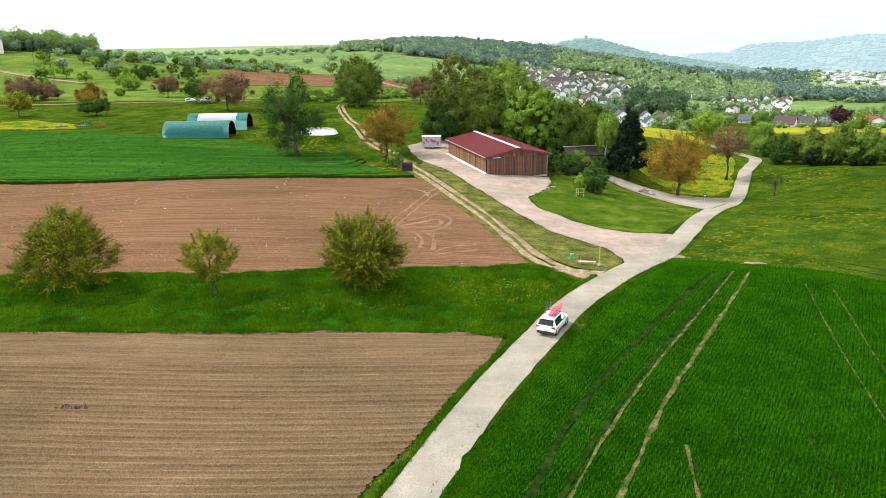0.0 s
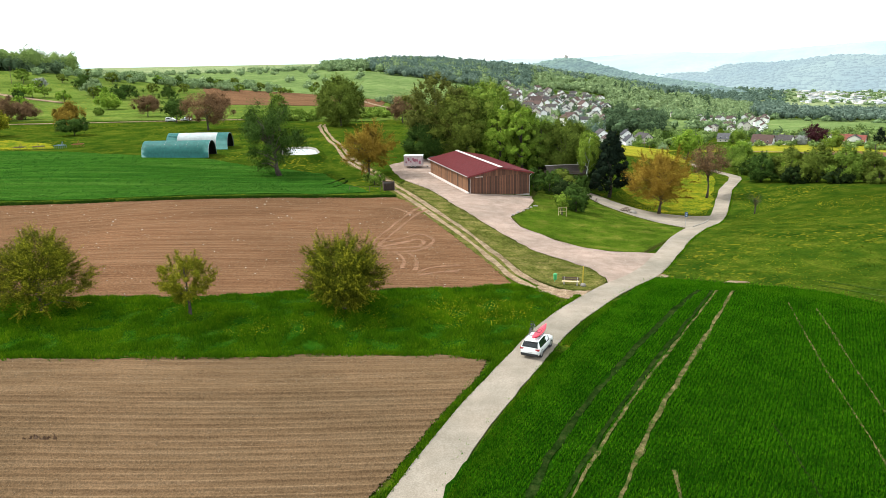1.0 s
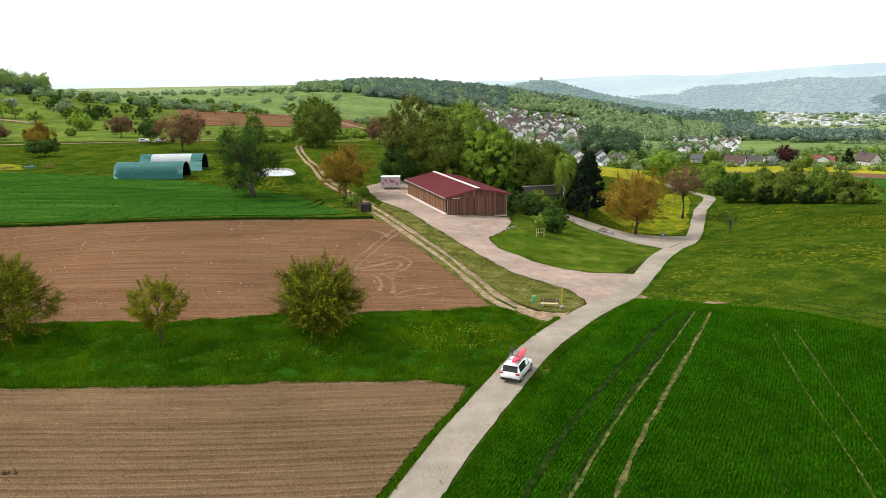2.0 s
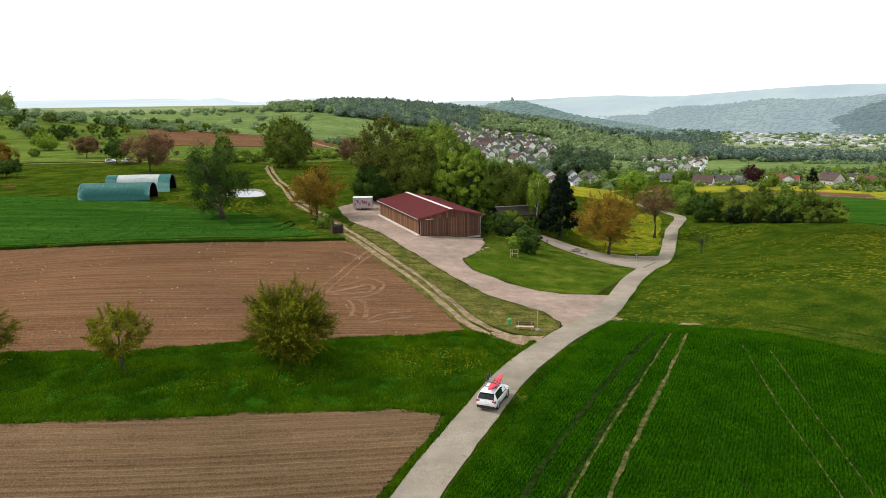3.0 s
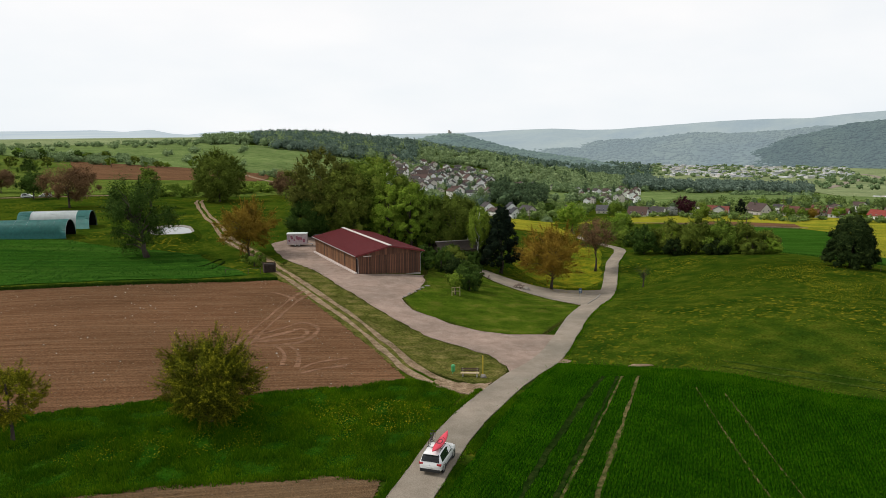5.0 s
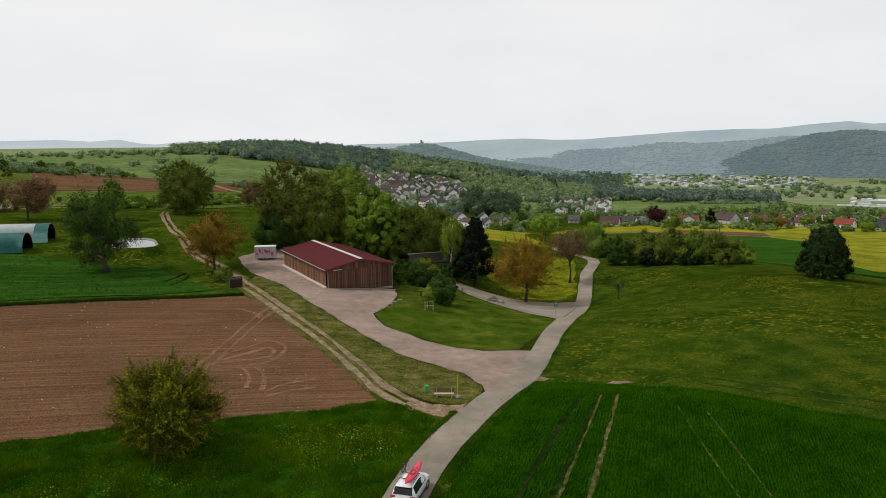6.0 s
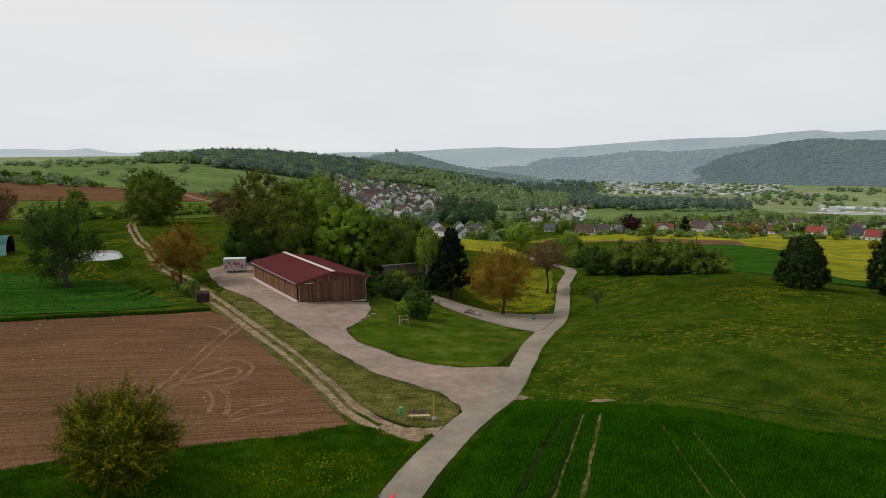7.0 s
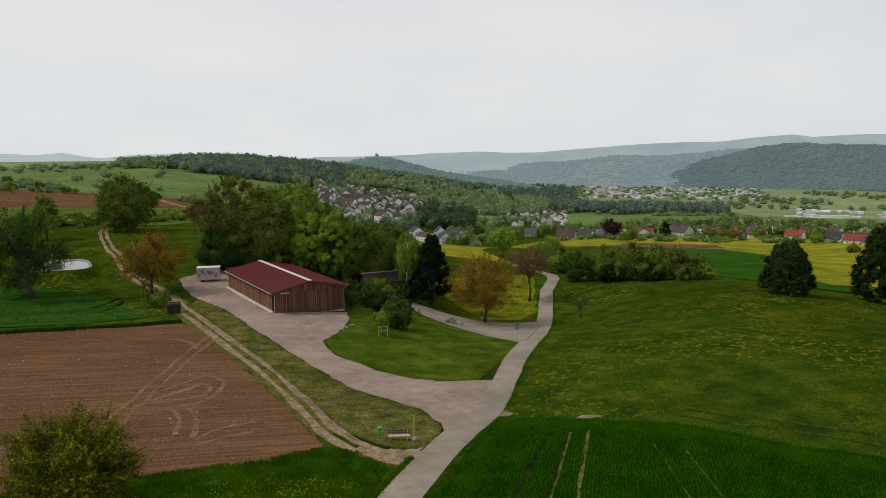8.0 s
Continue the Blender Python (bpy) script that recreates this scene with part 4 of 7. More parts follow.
# single trees farther off
for at, tall, wide, leaf, label, seed, shape in (
    ((-50.1, 252.5), 15.0, 11.0, "mid", "pointed green tree on the meadow behind the pond", 81, "cone"),
    ((-76.8, 259), 13.4, 17.8, "rust", "wide reddish budding tree behind the tunnels", 83, "round"), ((-7.5, 280), 10.0, 11.5, "rust", "small reddish tree on the hill meadow", 84, "round"),
    ((-145.7, 248), 8.8, 10.4, "olive", "open olive fruit tree on the flower meadow", 85, "round"), ((-119.6, 249), 5.8, 12.0, "deep", "low dark spreading fruit tree on the meadow", 86, "round"),
    ((-132.9, 275), 9.4, 13.0, "bronze", "bare bronze fruit tree on the meadow", 87, "dome"), ((-182, 315), 11.2, 18.0, "rust", "wide reddish tree at the meadow edge", 88, "dome"),
    ((-173.5, 319), 8.2, 13.0, "rust", "reddish bushy tree at the meadow edge", 89, "dome"), ((-162.9, 379), 9.2, 13.8, "fresh", "round fresh green tree on the far meadow", 90, "dome"),
    ((-122.8, 326), 9.4, 12.0, "rust", "reddish bare fruit tree beside the field lane", 91, "round"), ((-99.2, 293), 9.8, 10.8, "deep", "dark open fruit tree beside parked cars", 92, "round"),
    ((-150.3, 339), 3.6, 5.4, "mid", "small green tree on the meadow", 93, "dome"), ((-226.8, 496), 10, 17, "deep", "dark green tree clump on the far meadow", 94, "dome"),
    ((-184.7, 453), 9.4, 22, "deep", "wide dark hedge tree on the far meadow", 95, "dome"), ((-164.2, 473), 9, 12, "deep", "dark pointed tree in a far hedge", 96, "cone"),
    ((-249, 483), 7, 8.4, "blossom", "white blossoming fruit tree on the meadow", 97, "round"), ((-210, 470), 11, 14, "wood", "pale green tree on the far meadow", 98, "dome"),
    ((137, 301), 7.6, 9.5, "fresh", "round light green tree on the flower meadow", 99, "round"), ((220.3, 375.0), 10.5, 11.5, "mid", "round green tree at the village edge", 100, "round"),
    ((239.2, 425.5), 12.5, 13.5, "purple", "round copper beech at the village edge", 101, "round"), ((270.1, 412.0), 12.0, 8.0, "dark", "dark conifer beside village houses", 102, "cone"),
    ((229.6, 424.4), 6.0, 8.0, "blossom", "white blossoming tree at the village edge", 103, "dome"), ((363, 368), 5.6, 7.2, "blossom", "small white blossoming tree beside a house", 104, "dome"),
    ((245.7, 427.5), 6.0, 7.0, "blossom", "white blossoming tree beside dark roofs", 105, "dome"), ((105, 278), 11.5, 11.5, "fresh", "light green tree beside the winding road", 106, "round"),
    ((279.5, 379), 8.0, 7.6, "mid", "round green tree on the flower meadow", 107, "round"), ((285, 374), 7.2, 8, "mid", "green fruit tree on the flower meadow", 108, "round"),
    ((290.5, 373), 7.0, 7, "bronze", "fruit tree on the flower meadow", 109, "round"), ((311, 376), 6.4, 8.4, "fresh", "light green fruit tree on the flower meadow", 110, "round"),
    ((313, 333), 6.6, 9, "fresh", "light green fruit tree before a house", 111, "dome"), ((281, 278), 4.6, 7, "olive", "pale fruit tree on the flower meadow", 112, "dome"),
    ((298.8, 433), 9.0, 10, "fresh", "light green tree beside a blue house", 113, "dome"), ((118, 388), 8, 9, "mid", "green tree at the edge of the flower meadow", 114, "round"),
    ((160, 434), 8, 11, "fresh", "light green tree at the edge of the flower meadow", 115, "dome"), ((199, 446), 9, 13, "mid", "green tree before village roofs", 116, "dome"),
    ((138.3, 567), 14, 17, "wood", "broad pale green tree among village gardens", 119, "dome"), ((166, 480), 8, 12, "deep", "dark green tree before village roofs", 117, "dome"), ((140, 410), 7, 9, "wood", "pale green tree before village roofs", 118, "dome"),
):
    tree("orchard_tree" if tall < 12 else "broadleaf_tree", on(*at), tall, wide, leaf, label, seed, 0.22 if shape == "round" else 0.04, 60, (260 if leaf in ("rust", "bronze") else 70), (0.018 if leaf in ("rust", "bronze") else 0.03) * min(max(wide, 8), 13), shape=shape, limbs=9, twigs=8 if leaf in ("rust", "bronze") else 0, fill=0.5, lump=1.25, core=0.0 if leaf in ("rust", "bronze", "olive", "blossom") else 0.3)

# ---- woods, hedges and orchards in the distance ----
def crown_pattern(rng, quads, cone):
    """The leaves of one far crown, one unit tall and wide, its foot at zero."""
    u = rng.normal(0, 1, (quads, 3))
    u /= np.linalg.norm(u, axis=1)[:, None]
    u *= rng.uniform(0.8, 1.0, (quads, 1))
    p = u * 0.5 + (0, 0, 0.5)
    if not cone:
        heads = rng.normal(0, 1, (11, 3)) * (1, 1, 0.8)
        heads = heads / np.linalg.norm(heads, axis=1)[:, None] * 0.33
        which = rng.integers(0, 11, quads)
        p = heads[which] + u * rng.uniform(0.13, 0.19, 11)[which][:, None] + (0, 0, 0.5)
    if cone:
        s = np.clip(p[:, 2], 0, 1)
        p[:, :2] *= (1.6 * (1 - s) + 0.1)[:, None]
    else:
        lump = 1 + 0.14 * np.sin(5 * np.arctan2(u[:, 1], u[:, 0]) + 4 * u[:, 2])
        p[:, :2] *= lump[:, None]
    n = u + rng.normal(0, 0.5, u.shape)
    n /= np.linalg.norm(n, axis=1)[:, None]
    a = np.cross(n, rng.normal(0, 1, u.shape))
    a /= np.linalg.norm(a, axis=1)[:, None]
    return p, a, np.cross(n, a)


def grove(name, spots, tall, wide, leaf, label, quads=110, leaf_size=0.9, cone=False, seed=1):
    rng = np.random.default_rng(seed)
    kinds = [crown_pattern(rng, quads, cone) for _ in range(5)]
    all_v, cores = [], []
    for n, (x, y) in enumerate(spots):
        p, a, b = kinds[n % 5]
        h, w, t = tall * rng.uniform(0.7, 1.3), wide * rng.uniform(0.7, 1.3), rng.uniform(0, math.tau)
        c, s = math.cos(t), math.sin(t)
        turn = np.array([[c, -s, 0], [s, c, 0], [0, 0, 1]])
        q = (p * (w, w, h)) @ turn.T + (x, y, float(height(x, y)) - 0.08 * h)
        aa, bb = a @ turn.T * leaf_size, b @ turn.T * leaf_size
        heart = ICO_V * ((0.29, 0.29, 0.31) if not cone else (0.27, 0.27, 0.36)) + (0, 0, 0.46 if not cone else 0.4)
        cores.append((heart * (w, w, h)) @ turn.T + (x, y, float(height(x, y)) - 0.08 * h))
        all_v.append(np.stack([q - aa, q + bb * 1.3, q + aa], 1).reshape(-1, 3))
    v = np.concatenate(all_v)
    n = len(v)
    f = np.arange(n).reshape(-1, 3)
    hearts = np.concatenate(cores)
    many = len(hearts) // len(ICO_V)
    g = (np.arange(many)[:, None, None] * len(ICO_V) + ICO_F[None]).reshape(-1, 3) + n
    ob = mesh_ob(name, np.r_[v, hearts], np.r_[f, g], LEAF[leaf])
    return tagged(ob, label, "woods", kind="stuff")


def polar(az, r):
    return r * math.sin(radians(az)), r * math.cos(radians(az))


def sector(az0, az1, r0, r1, count, seed, gaps=0.0):
    """Spots in a stretch of country, thinned where a slow noise is low."""
    rng = np.random.default_rng(seed)
    out = []
    for _ in range(count * 4):
        az, r = rng.uniform(az0, az1), math.sqrt(rng.uniform(r0 * r0, r1 * r1))
        x, y = polar(az, r)
        if gaps and noise.noise((x * 0.008, y * 0.008, seed)) < gaps - 0.5:
            continue
        out.append((x, y))
        if len(out) == count:
            break
    return out


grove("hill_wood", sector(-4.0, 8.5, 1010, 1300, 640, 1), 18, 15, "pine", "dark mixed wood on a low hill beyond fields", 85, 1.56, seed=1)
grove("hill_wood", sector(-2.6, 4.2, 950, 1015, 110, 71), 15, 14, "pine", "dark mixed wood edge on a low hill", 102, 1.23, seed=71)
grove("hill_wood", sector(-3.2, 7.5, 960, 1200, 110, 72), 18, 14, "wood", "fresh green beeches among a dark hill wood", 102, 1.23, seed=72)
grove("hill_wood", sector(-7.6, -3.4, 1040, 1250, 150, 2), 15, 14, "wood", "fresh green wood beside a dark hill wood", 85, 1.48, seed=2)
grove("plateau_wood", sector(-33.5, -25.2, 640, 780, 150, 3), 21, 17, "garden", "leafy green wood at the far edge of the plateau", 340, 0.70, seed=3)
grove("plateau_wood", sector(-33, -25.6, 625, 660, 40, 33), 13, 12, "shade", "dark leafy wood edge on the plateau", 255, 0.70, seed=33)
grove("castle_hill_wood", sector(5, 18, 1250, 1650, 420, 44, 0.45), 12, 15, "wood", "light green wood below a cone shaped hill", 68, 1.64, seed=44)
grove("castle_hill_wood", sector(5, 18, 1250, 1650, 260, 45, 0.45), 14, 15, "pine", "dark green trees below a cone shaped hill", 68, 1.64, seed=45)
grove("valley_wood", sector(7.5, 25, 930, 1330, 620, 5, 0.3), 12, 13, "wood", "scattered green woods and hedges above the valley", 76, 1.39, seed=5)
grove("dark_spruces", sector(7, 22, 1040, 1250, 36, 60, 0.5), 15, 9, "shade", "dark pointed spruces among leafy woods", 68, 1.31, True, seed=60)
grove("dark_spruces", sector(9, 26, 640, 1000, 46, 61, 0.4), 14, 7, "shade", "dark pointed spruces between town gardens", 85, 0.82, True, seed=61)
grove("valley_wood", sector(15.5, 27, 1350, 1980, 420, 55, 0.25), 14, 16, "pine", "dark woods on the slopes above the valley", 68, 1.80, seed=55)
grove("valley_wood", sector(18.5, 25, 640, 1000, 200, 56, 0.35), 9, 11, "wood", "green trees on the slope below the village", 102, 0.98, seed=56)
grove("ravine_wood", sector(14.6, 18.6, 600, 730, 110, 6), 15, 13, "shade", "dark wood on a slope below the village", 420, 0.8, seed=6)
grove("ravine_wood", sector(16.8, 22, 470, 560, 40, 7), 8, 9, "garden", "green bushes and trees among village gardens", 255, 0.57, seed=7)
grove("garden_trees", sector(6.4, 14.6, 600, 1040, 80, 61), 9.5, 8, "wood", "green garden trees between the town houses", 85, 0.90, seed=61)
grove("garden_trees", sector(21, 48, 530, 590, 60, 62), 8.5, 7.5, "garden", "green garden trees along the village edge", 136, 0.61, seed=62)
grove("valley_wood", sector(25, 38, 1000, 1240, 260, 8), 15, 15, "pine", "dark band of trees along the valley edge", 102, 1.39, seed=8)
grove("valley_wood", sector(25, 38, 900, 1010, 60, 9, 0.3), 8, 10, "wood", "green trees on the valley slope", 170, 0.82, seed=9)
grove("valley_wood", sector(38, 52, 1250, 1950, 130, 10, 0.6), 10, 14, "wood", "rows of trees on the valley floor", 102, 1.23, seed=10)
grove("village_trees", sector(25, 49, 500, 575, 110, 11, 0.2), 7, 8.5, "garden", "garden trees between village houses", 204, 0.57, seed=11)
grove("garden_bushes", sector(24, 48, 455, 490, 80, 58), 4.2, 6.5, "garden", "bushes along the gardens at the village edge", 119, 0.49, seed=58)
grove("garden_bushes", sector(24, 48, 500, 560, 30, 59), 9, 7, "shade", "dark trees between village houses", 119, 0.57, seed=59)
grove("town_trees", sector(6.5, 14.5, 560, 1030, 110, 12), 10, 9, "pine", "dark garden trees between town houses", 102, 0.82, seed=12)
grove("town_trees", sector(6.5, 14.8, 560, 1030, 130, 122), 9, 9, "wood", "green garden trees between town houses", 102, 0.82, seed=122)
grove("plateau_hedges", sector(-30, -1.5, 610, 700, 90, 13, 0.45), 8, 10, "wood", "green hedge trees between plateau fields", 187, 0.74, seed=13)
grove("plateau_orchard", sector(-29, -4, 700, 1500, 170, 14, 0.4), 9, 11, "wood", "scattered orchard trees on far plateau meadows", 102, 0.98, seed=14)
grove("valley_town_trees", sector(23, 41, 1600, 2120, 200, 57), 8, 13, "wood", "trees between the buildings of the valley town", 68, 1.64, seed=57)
grove("lane_hedge", [(x, 243 + 38 * math.sin(x * 0.02) + 8 * math.sin(x)) for x in np.arange(10, 70, 4.0)], 6, 7, "mid", "green scrub behind the trees at the barn", 221, 0.41, seed=15)
grove("slope_scrub", sector(8, 12, 215, 330, 40, 16), 6, 8, "mid", "green scrub on the slope behind the barn trees", 221, 0.49, seed=16)
grove("field_scrub", sector(-13.5, -7.4, 292, 322, 34, 17), 4, 6, "mid", "low scrub along the brow of the hill meadow", 187, 0.41, seed=17)
grove("field_scrub", sector(-5.2, 3, 300, 330, 26, 18), 4, 6, "mid", "low hedge along the brow of the hill meadow", 187, 0.41, seed=18)

# orchard trees that can be told apart on the plateau
orchard = [tree("orchard_tree", on(*polar(-21, 430)), 8, 10, leaf, "%s orchard tree on the plateau meadow" % word, 120 + n, 0.2, 24, 28, 0.6, shape="dome", limbs=6, group="plateau orchard")
           for n, (leaf, word) in enumerate((("fresh", "pale green"), ("deep", "dark green"), ("moss", "olive green"), ("mid", "green")))]
for n, (x, y) in enumerate(sector(-29, -5, 440, 720, 64, 21, 0.35)):
    if -165 < x < -60 and 375 < y < 600:
        continue
    c = copy_thing(orchard[n % 4], pose(*on(x, y), 0, 0, 40 * n))
    c.scale = (0.7 + 0.08 * (n % 7),) * 3
for n, ob in enumerate(orchard):
    ob.matrix_world = pose(*on(*polar(-26 + 4 * n, 470 + 40 * n)))

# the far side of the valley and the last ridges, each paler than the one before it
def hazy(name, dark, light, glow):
    # haze is put into the surface: greyed colours and a bluish glow
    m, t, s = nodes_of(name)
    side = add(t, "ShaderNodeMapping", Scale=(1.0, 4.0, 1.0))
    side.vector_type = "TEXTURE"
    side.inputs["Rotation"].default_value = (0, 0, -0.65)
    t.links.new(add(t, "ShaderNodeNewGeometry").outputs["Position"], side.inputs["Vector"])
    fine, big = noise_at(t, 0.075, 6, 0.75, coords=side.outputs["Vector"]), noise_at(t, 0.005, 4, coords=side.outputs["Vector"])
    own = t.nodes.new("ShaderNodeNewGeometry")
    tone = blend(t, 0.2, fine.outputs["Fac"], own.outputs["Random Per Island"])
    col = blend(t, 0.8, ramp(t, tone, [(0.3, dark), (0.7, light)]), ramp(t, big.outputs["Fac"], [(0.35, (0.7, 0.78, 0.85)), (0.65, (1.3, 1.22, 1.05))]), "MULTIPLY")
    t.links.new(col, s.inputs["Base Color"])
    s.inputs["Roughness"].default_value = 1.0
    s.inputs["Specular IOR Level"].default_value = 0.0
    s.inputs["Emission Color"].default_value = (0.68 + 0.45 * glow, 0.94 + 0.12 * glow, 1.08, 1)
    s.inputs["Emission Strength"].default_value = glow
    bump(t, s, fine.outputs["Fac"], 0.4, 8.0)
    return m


def ridge(crest, far, foot, material, rough, label, step=0.3, ranks=22, crowns=0.0, trees=0, size=13.0):
    """A wooded ridge. crest: degrees from straight ahead, and the tangent of its height over the eye."""
    az = np.arange(crest[0][0], crest[-1][0], step)
    top = 27 + far * np.interp(az, *zip(*crest))
    rows = np.linspace(0, 1, ranks)
    r = foot + (far - foot) * rows
    a = np.radians(az)
    x, y = r[:, None] * np.sin(a), r[:, None] * np.cos(a)
    low = np.minimum(height(foot * np.sin(a), foot * np.cos(a)), top - 5) - 4
    z = low + (top - low) * (rows[:, None] ** 0.8)
    bumpy = np.array([[noise.noise((p * 0.004, q * 0.004, far * 0.01)) * 1.0 + noise.noise((p * 0.02, q * 0.02, 5.0)) * 0.45 for p, q in zip(u, v)] for u, v in zip(x, y)])
    z = z + rough * bumpy * np.sin(np.pi * np.clip(rows * 0.9, 0, 1))[:, None]
    if crowns:
        # rounded tree tops
        z = z + crowns * np.array([[noise.voronoi((p * 0.055, q * 0.055, 0.0))[0][0] for p, q in zip(u, v)] for u, v in zip(x, y)]) * -1.6 + crowns
    if trees:
        rng = np.random.default_rng(trees)
        a0, r0 = rng.uniform(0, min(len(az) - 1.001, (50 - az[0]) / step), trees), rng.uniform(0.0, ranks - 1.3, trees)
        i, j = r0.astype(int), a0.astype(int)
        fi, fj = (r0 - i)[:, None], (a0 - j)[:, None]
        g = np.stack([x, y, z], -1)
        spot = (g[i, j] * (1 - fi) + g[i + 1, j] * fi) * (1 - fj) + (g[i, j + 1] * (1 - fi) + g[i + 1, j + 1] * fi) * fj
        w, h = size * rng.uniform(0.7, 1.5, trees), size * rng.uniform(0.16, 0.42, trees)
        pointed = np.where((rng.random(trees) < 0.12)[:, None], np.where(ICO_V[None, :, 2] > 0.3, 0.45, 1.0), 1.0)
        crown = ICO_V[None] * np.stack([w[:, None] * 0.5 * pointed, w[:, None] * 0.5 * pointed, h[:, None] * (0.8 + 0.5 * (1 - pointed))], -1)
        crown = crown * rng.uniform(0.8, 1.2, (trees, len(ICO_V), 1)) + (spot + np.c_[np.zeros((trees, 2)), 0.15 * h])[:, None]
        f = (np.arange(trees)[:, None, None] * len(ICO_V) + ICO_F[None]).reshape(-1, 3)
        tagged(mesh_ob("slope_trees", crown.reshape(-1, 3), f, material, smooth=True), label + ", tree by tree", "woods", kind="stuff")
    back = np.stack([x[-1] * 1.05, y[-1] * 1.05, np.full(len(az), -120.0)], -1)[None]
    v = np.concatenate([np.stack([x, y, z], -1), back])
    m, k = v.shape[:2]
    i = (np.arange(m - 1)[:, None] * k + np.arange(k - 1)).ravel()
    return tagged(mesh_ob("backdrop", v.reshape(-1, 3), np.c_[i, i + k, i + 1 + k, i + 1], material, smooth=True), label, "hills", kind="structure")


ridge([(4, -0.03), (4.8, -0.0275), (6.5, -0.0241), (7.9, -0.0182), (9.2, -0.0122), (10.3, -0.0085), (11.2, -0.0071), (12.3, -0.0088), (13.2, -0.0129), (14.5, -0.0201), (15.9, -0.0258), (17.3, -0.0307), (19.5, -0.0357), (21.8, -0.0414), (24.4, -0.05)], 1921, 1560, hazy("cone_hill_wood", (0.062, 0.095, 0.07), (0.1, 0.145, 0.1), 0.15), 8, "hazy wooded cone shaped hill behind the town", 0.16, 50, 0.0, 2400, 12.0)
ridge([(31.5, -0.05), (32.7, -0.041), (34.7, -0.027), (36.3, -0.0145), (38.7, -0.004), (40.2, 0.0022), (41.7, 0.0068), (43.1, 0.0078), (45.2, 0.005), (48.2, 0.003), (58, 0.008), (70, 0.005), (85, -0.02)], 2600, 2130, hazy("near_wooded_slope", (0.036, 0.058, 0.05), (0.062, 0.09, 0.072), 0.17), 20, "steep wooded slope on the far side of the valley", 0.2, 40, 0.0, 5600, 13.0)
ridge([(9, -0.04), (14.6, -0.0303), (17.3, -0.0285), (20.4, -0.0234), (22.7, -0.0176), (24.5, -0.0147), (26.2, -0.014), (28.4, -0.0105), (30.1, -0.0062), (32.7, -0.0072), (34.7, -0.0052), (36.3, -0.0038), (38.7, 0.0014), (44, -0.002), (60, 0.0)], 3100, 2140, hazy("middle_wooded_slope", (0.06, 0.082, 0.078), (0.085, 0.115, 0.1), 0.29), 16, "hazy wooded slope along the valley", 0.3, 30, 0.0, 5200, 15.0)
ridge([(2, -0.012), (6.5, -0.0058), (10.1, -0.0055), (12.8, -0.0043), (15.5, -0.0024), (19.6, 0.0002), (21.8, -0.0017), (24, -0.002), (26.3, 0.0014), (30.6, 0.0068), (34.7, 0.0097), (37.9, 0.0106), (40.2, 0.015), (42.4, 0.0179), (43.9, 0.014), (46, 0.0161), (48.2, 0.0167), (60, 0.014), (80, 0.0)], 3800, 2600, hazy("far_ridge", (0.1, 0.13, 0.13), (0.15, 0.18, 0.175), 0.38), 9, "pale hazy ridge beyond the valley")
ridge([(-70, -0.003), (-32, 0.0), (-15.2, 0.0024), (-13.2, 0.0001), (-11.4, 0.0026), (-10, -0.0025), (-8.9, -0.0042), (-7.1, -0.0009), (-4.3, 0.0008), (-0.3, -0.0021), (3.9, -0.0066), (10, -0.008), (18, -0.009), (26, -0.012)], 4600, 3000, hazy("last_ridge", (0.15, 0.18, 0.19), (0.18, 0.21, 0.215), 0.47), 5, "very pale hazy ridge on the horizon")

# fields of the distance
drape("brown_field", [(-193, 648), (-178, 677), (-151, 703), (-116, 721), (-81, 717), (-54, 692), (-31, 622), (-32, 476), (-71, 425), (-107, 424), (-123, 420)], 0.5, 9, SOIL_FAR, "bare brown field on the far plateau", "field", 1.0)
drape("yellow_meadow", [(150, 168), (236, 292), (244, 322), (236, 360), (150, 345), (122, 330), (104, 300), (98, 262), (92, 240), (60, 245), (64, 300), (75, 355), (122, 392), (205, 420), (262, 432), (330, 352), (345, 300), (300, 215), (220, 150)], 0.35, 6, YELLOW, "meadow full of yellow flowers beyond the brow", "meadow", 0.8)
drape("yellow_meadow", [(54, 160), (62, 158.5), (69, 165), (76, 182), (82, 195), (86, 206), (82, 214), (66, 208), (52, 190)], 0.06, 3, MIXED, "grass full of yellow flowers beside the bend", "meadow", 0.6)
drape("green_crop_field", [(122, 150), (132, 172), (142, 200), (160, 240), (192, 300), (214, 330), (240, 318), (235, 282), (205, 238), (170, 190), (150, 160), (138, 138)], 0.45, 5, CROP_FAR, "bright green crop field beyond the meadow brow", "field", 0.6)
drape("brown_strip", [(196, 356), (232, 372), (262, 350), (250, 330), (226, 340)], 0.55, 5, SOIL_FAR, "narrow strip of bare brown soil", "field", 0.6)
drape("hill_pasture", [polar(az, r) for az, r in ((24, 600), (27, 580), (33, 590), (38, 640), (37.5, 900), (33, 1050), (27, 1030), (24.5, 850))], 0.5, 12, PASTURE, "light green pasture on the slope beyond the village", "meadow", 2.0)
for line, wide in (([(-14, 398), (-17, 464), (-36, 560), (-60, 640)], 5.0), ([(150, 352), (190, 352), (222, 338), (248, 322)], 3.5), ([(-300, 470), (-240, 440), (-205, 420)], 4.0)):
    ribbon("field_lane", line, wide, 0.6, RUT, "pale dirt lane between fields", "lane", 8, 0.3, 0.05, 3)
ribbon("field_lane", [(-205, 296), (-150, 297), (-95, 301), (-60, 303)], 2.2, 0.2, RUT, "narrow dirt lane along a meadow", "lane", 5, 0.3, 0.03, 3)
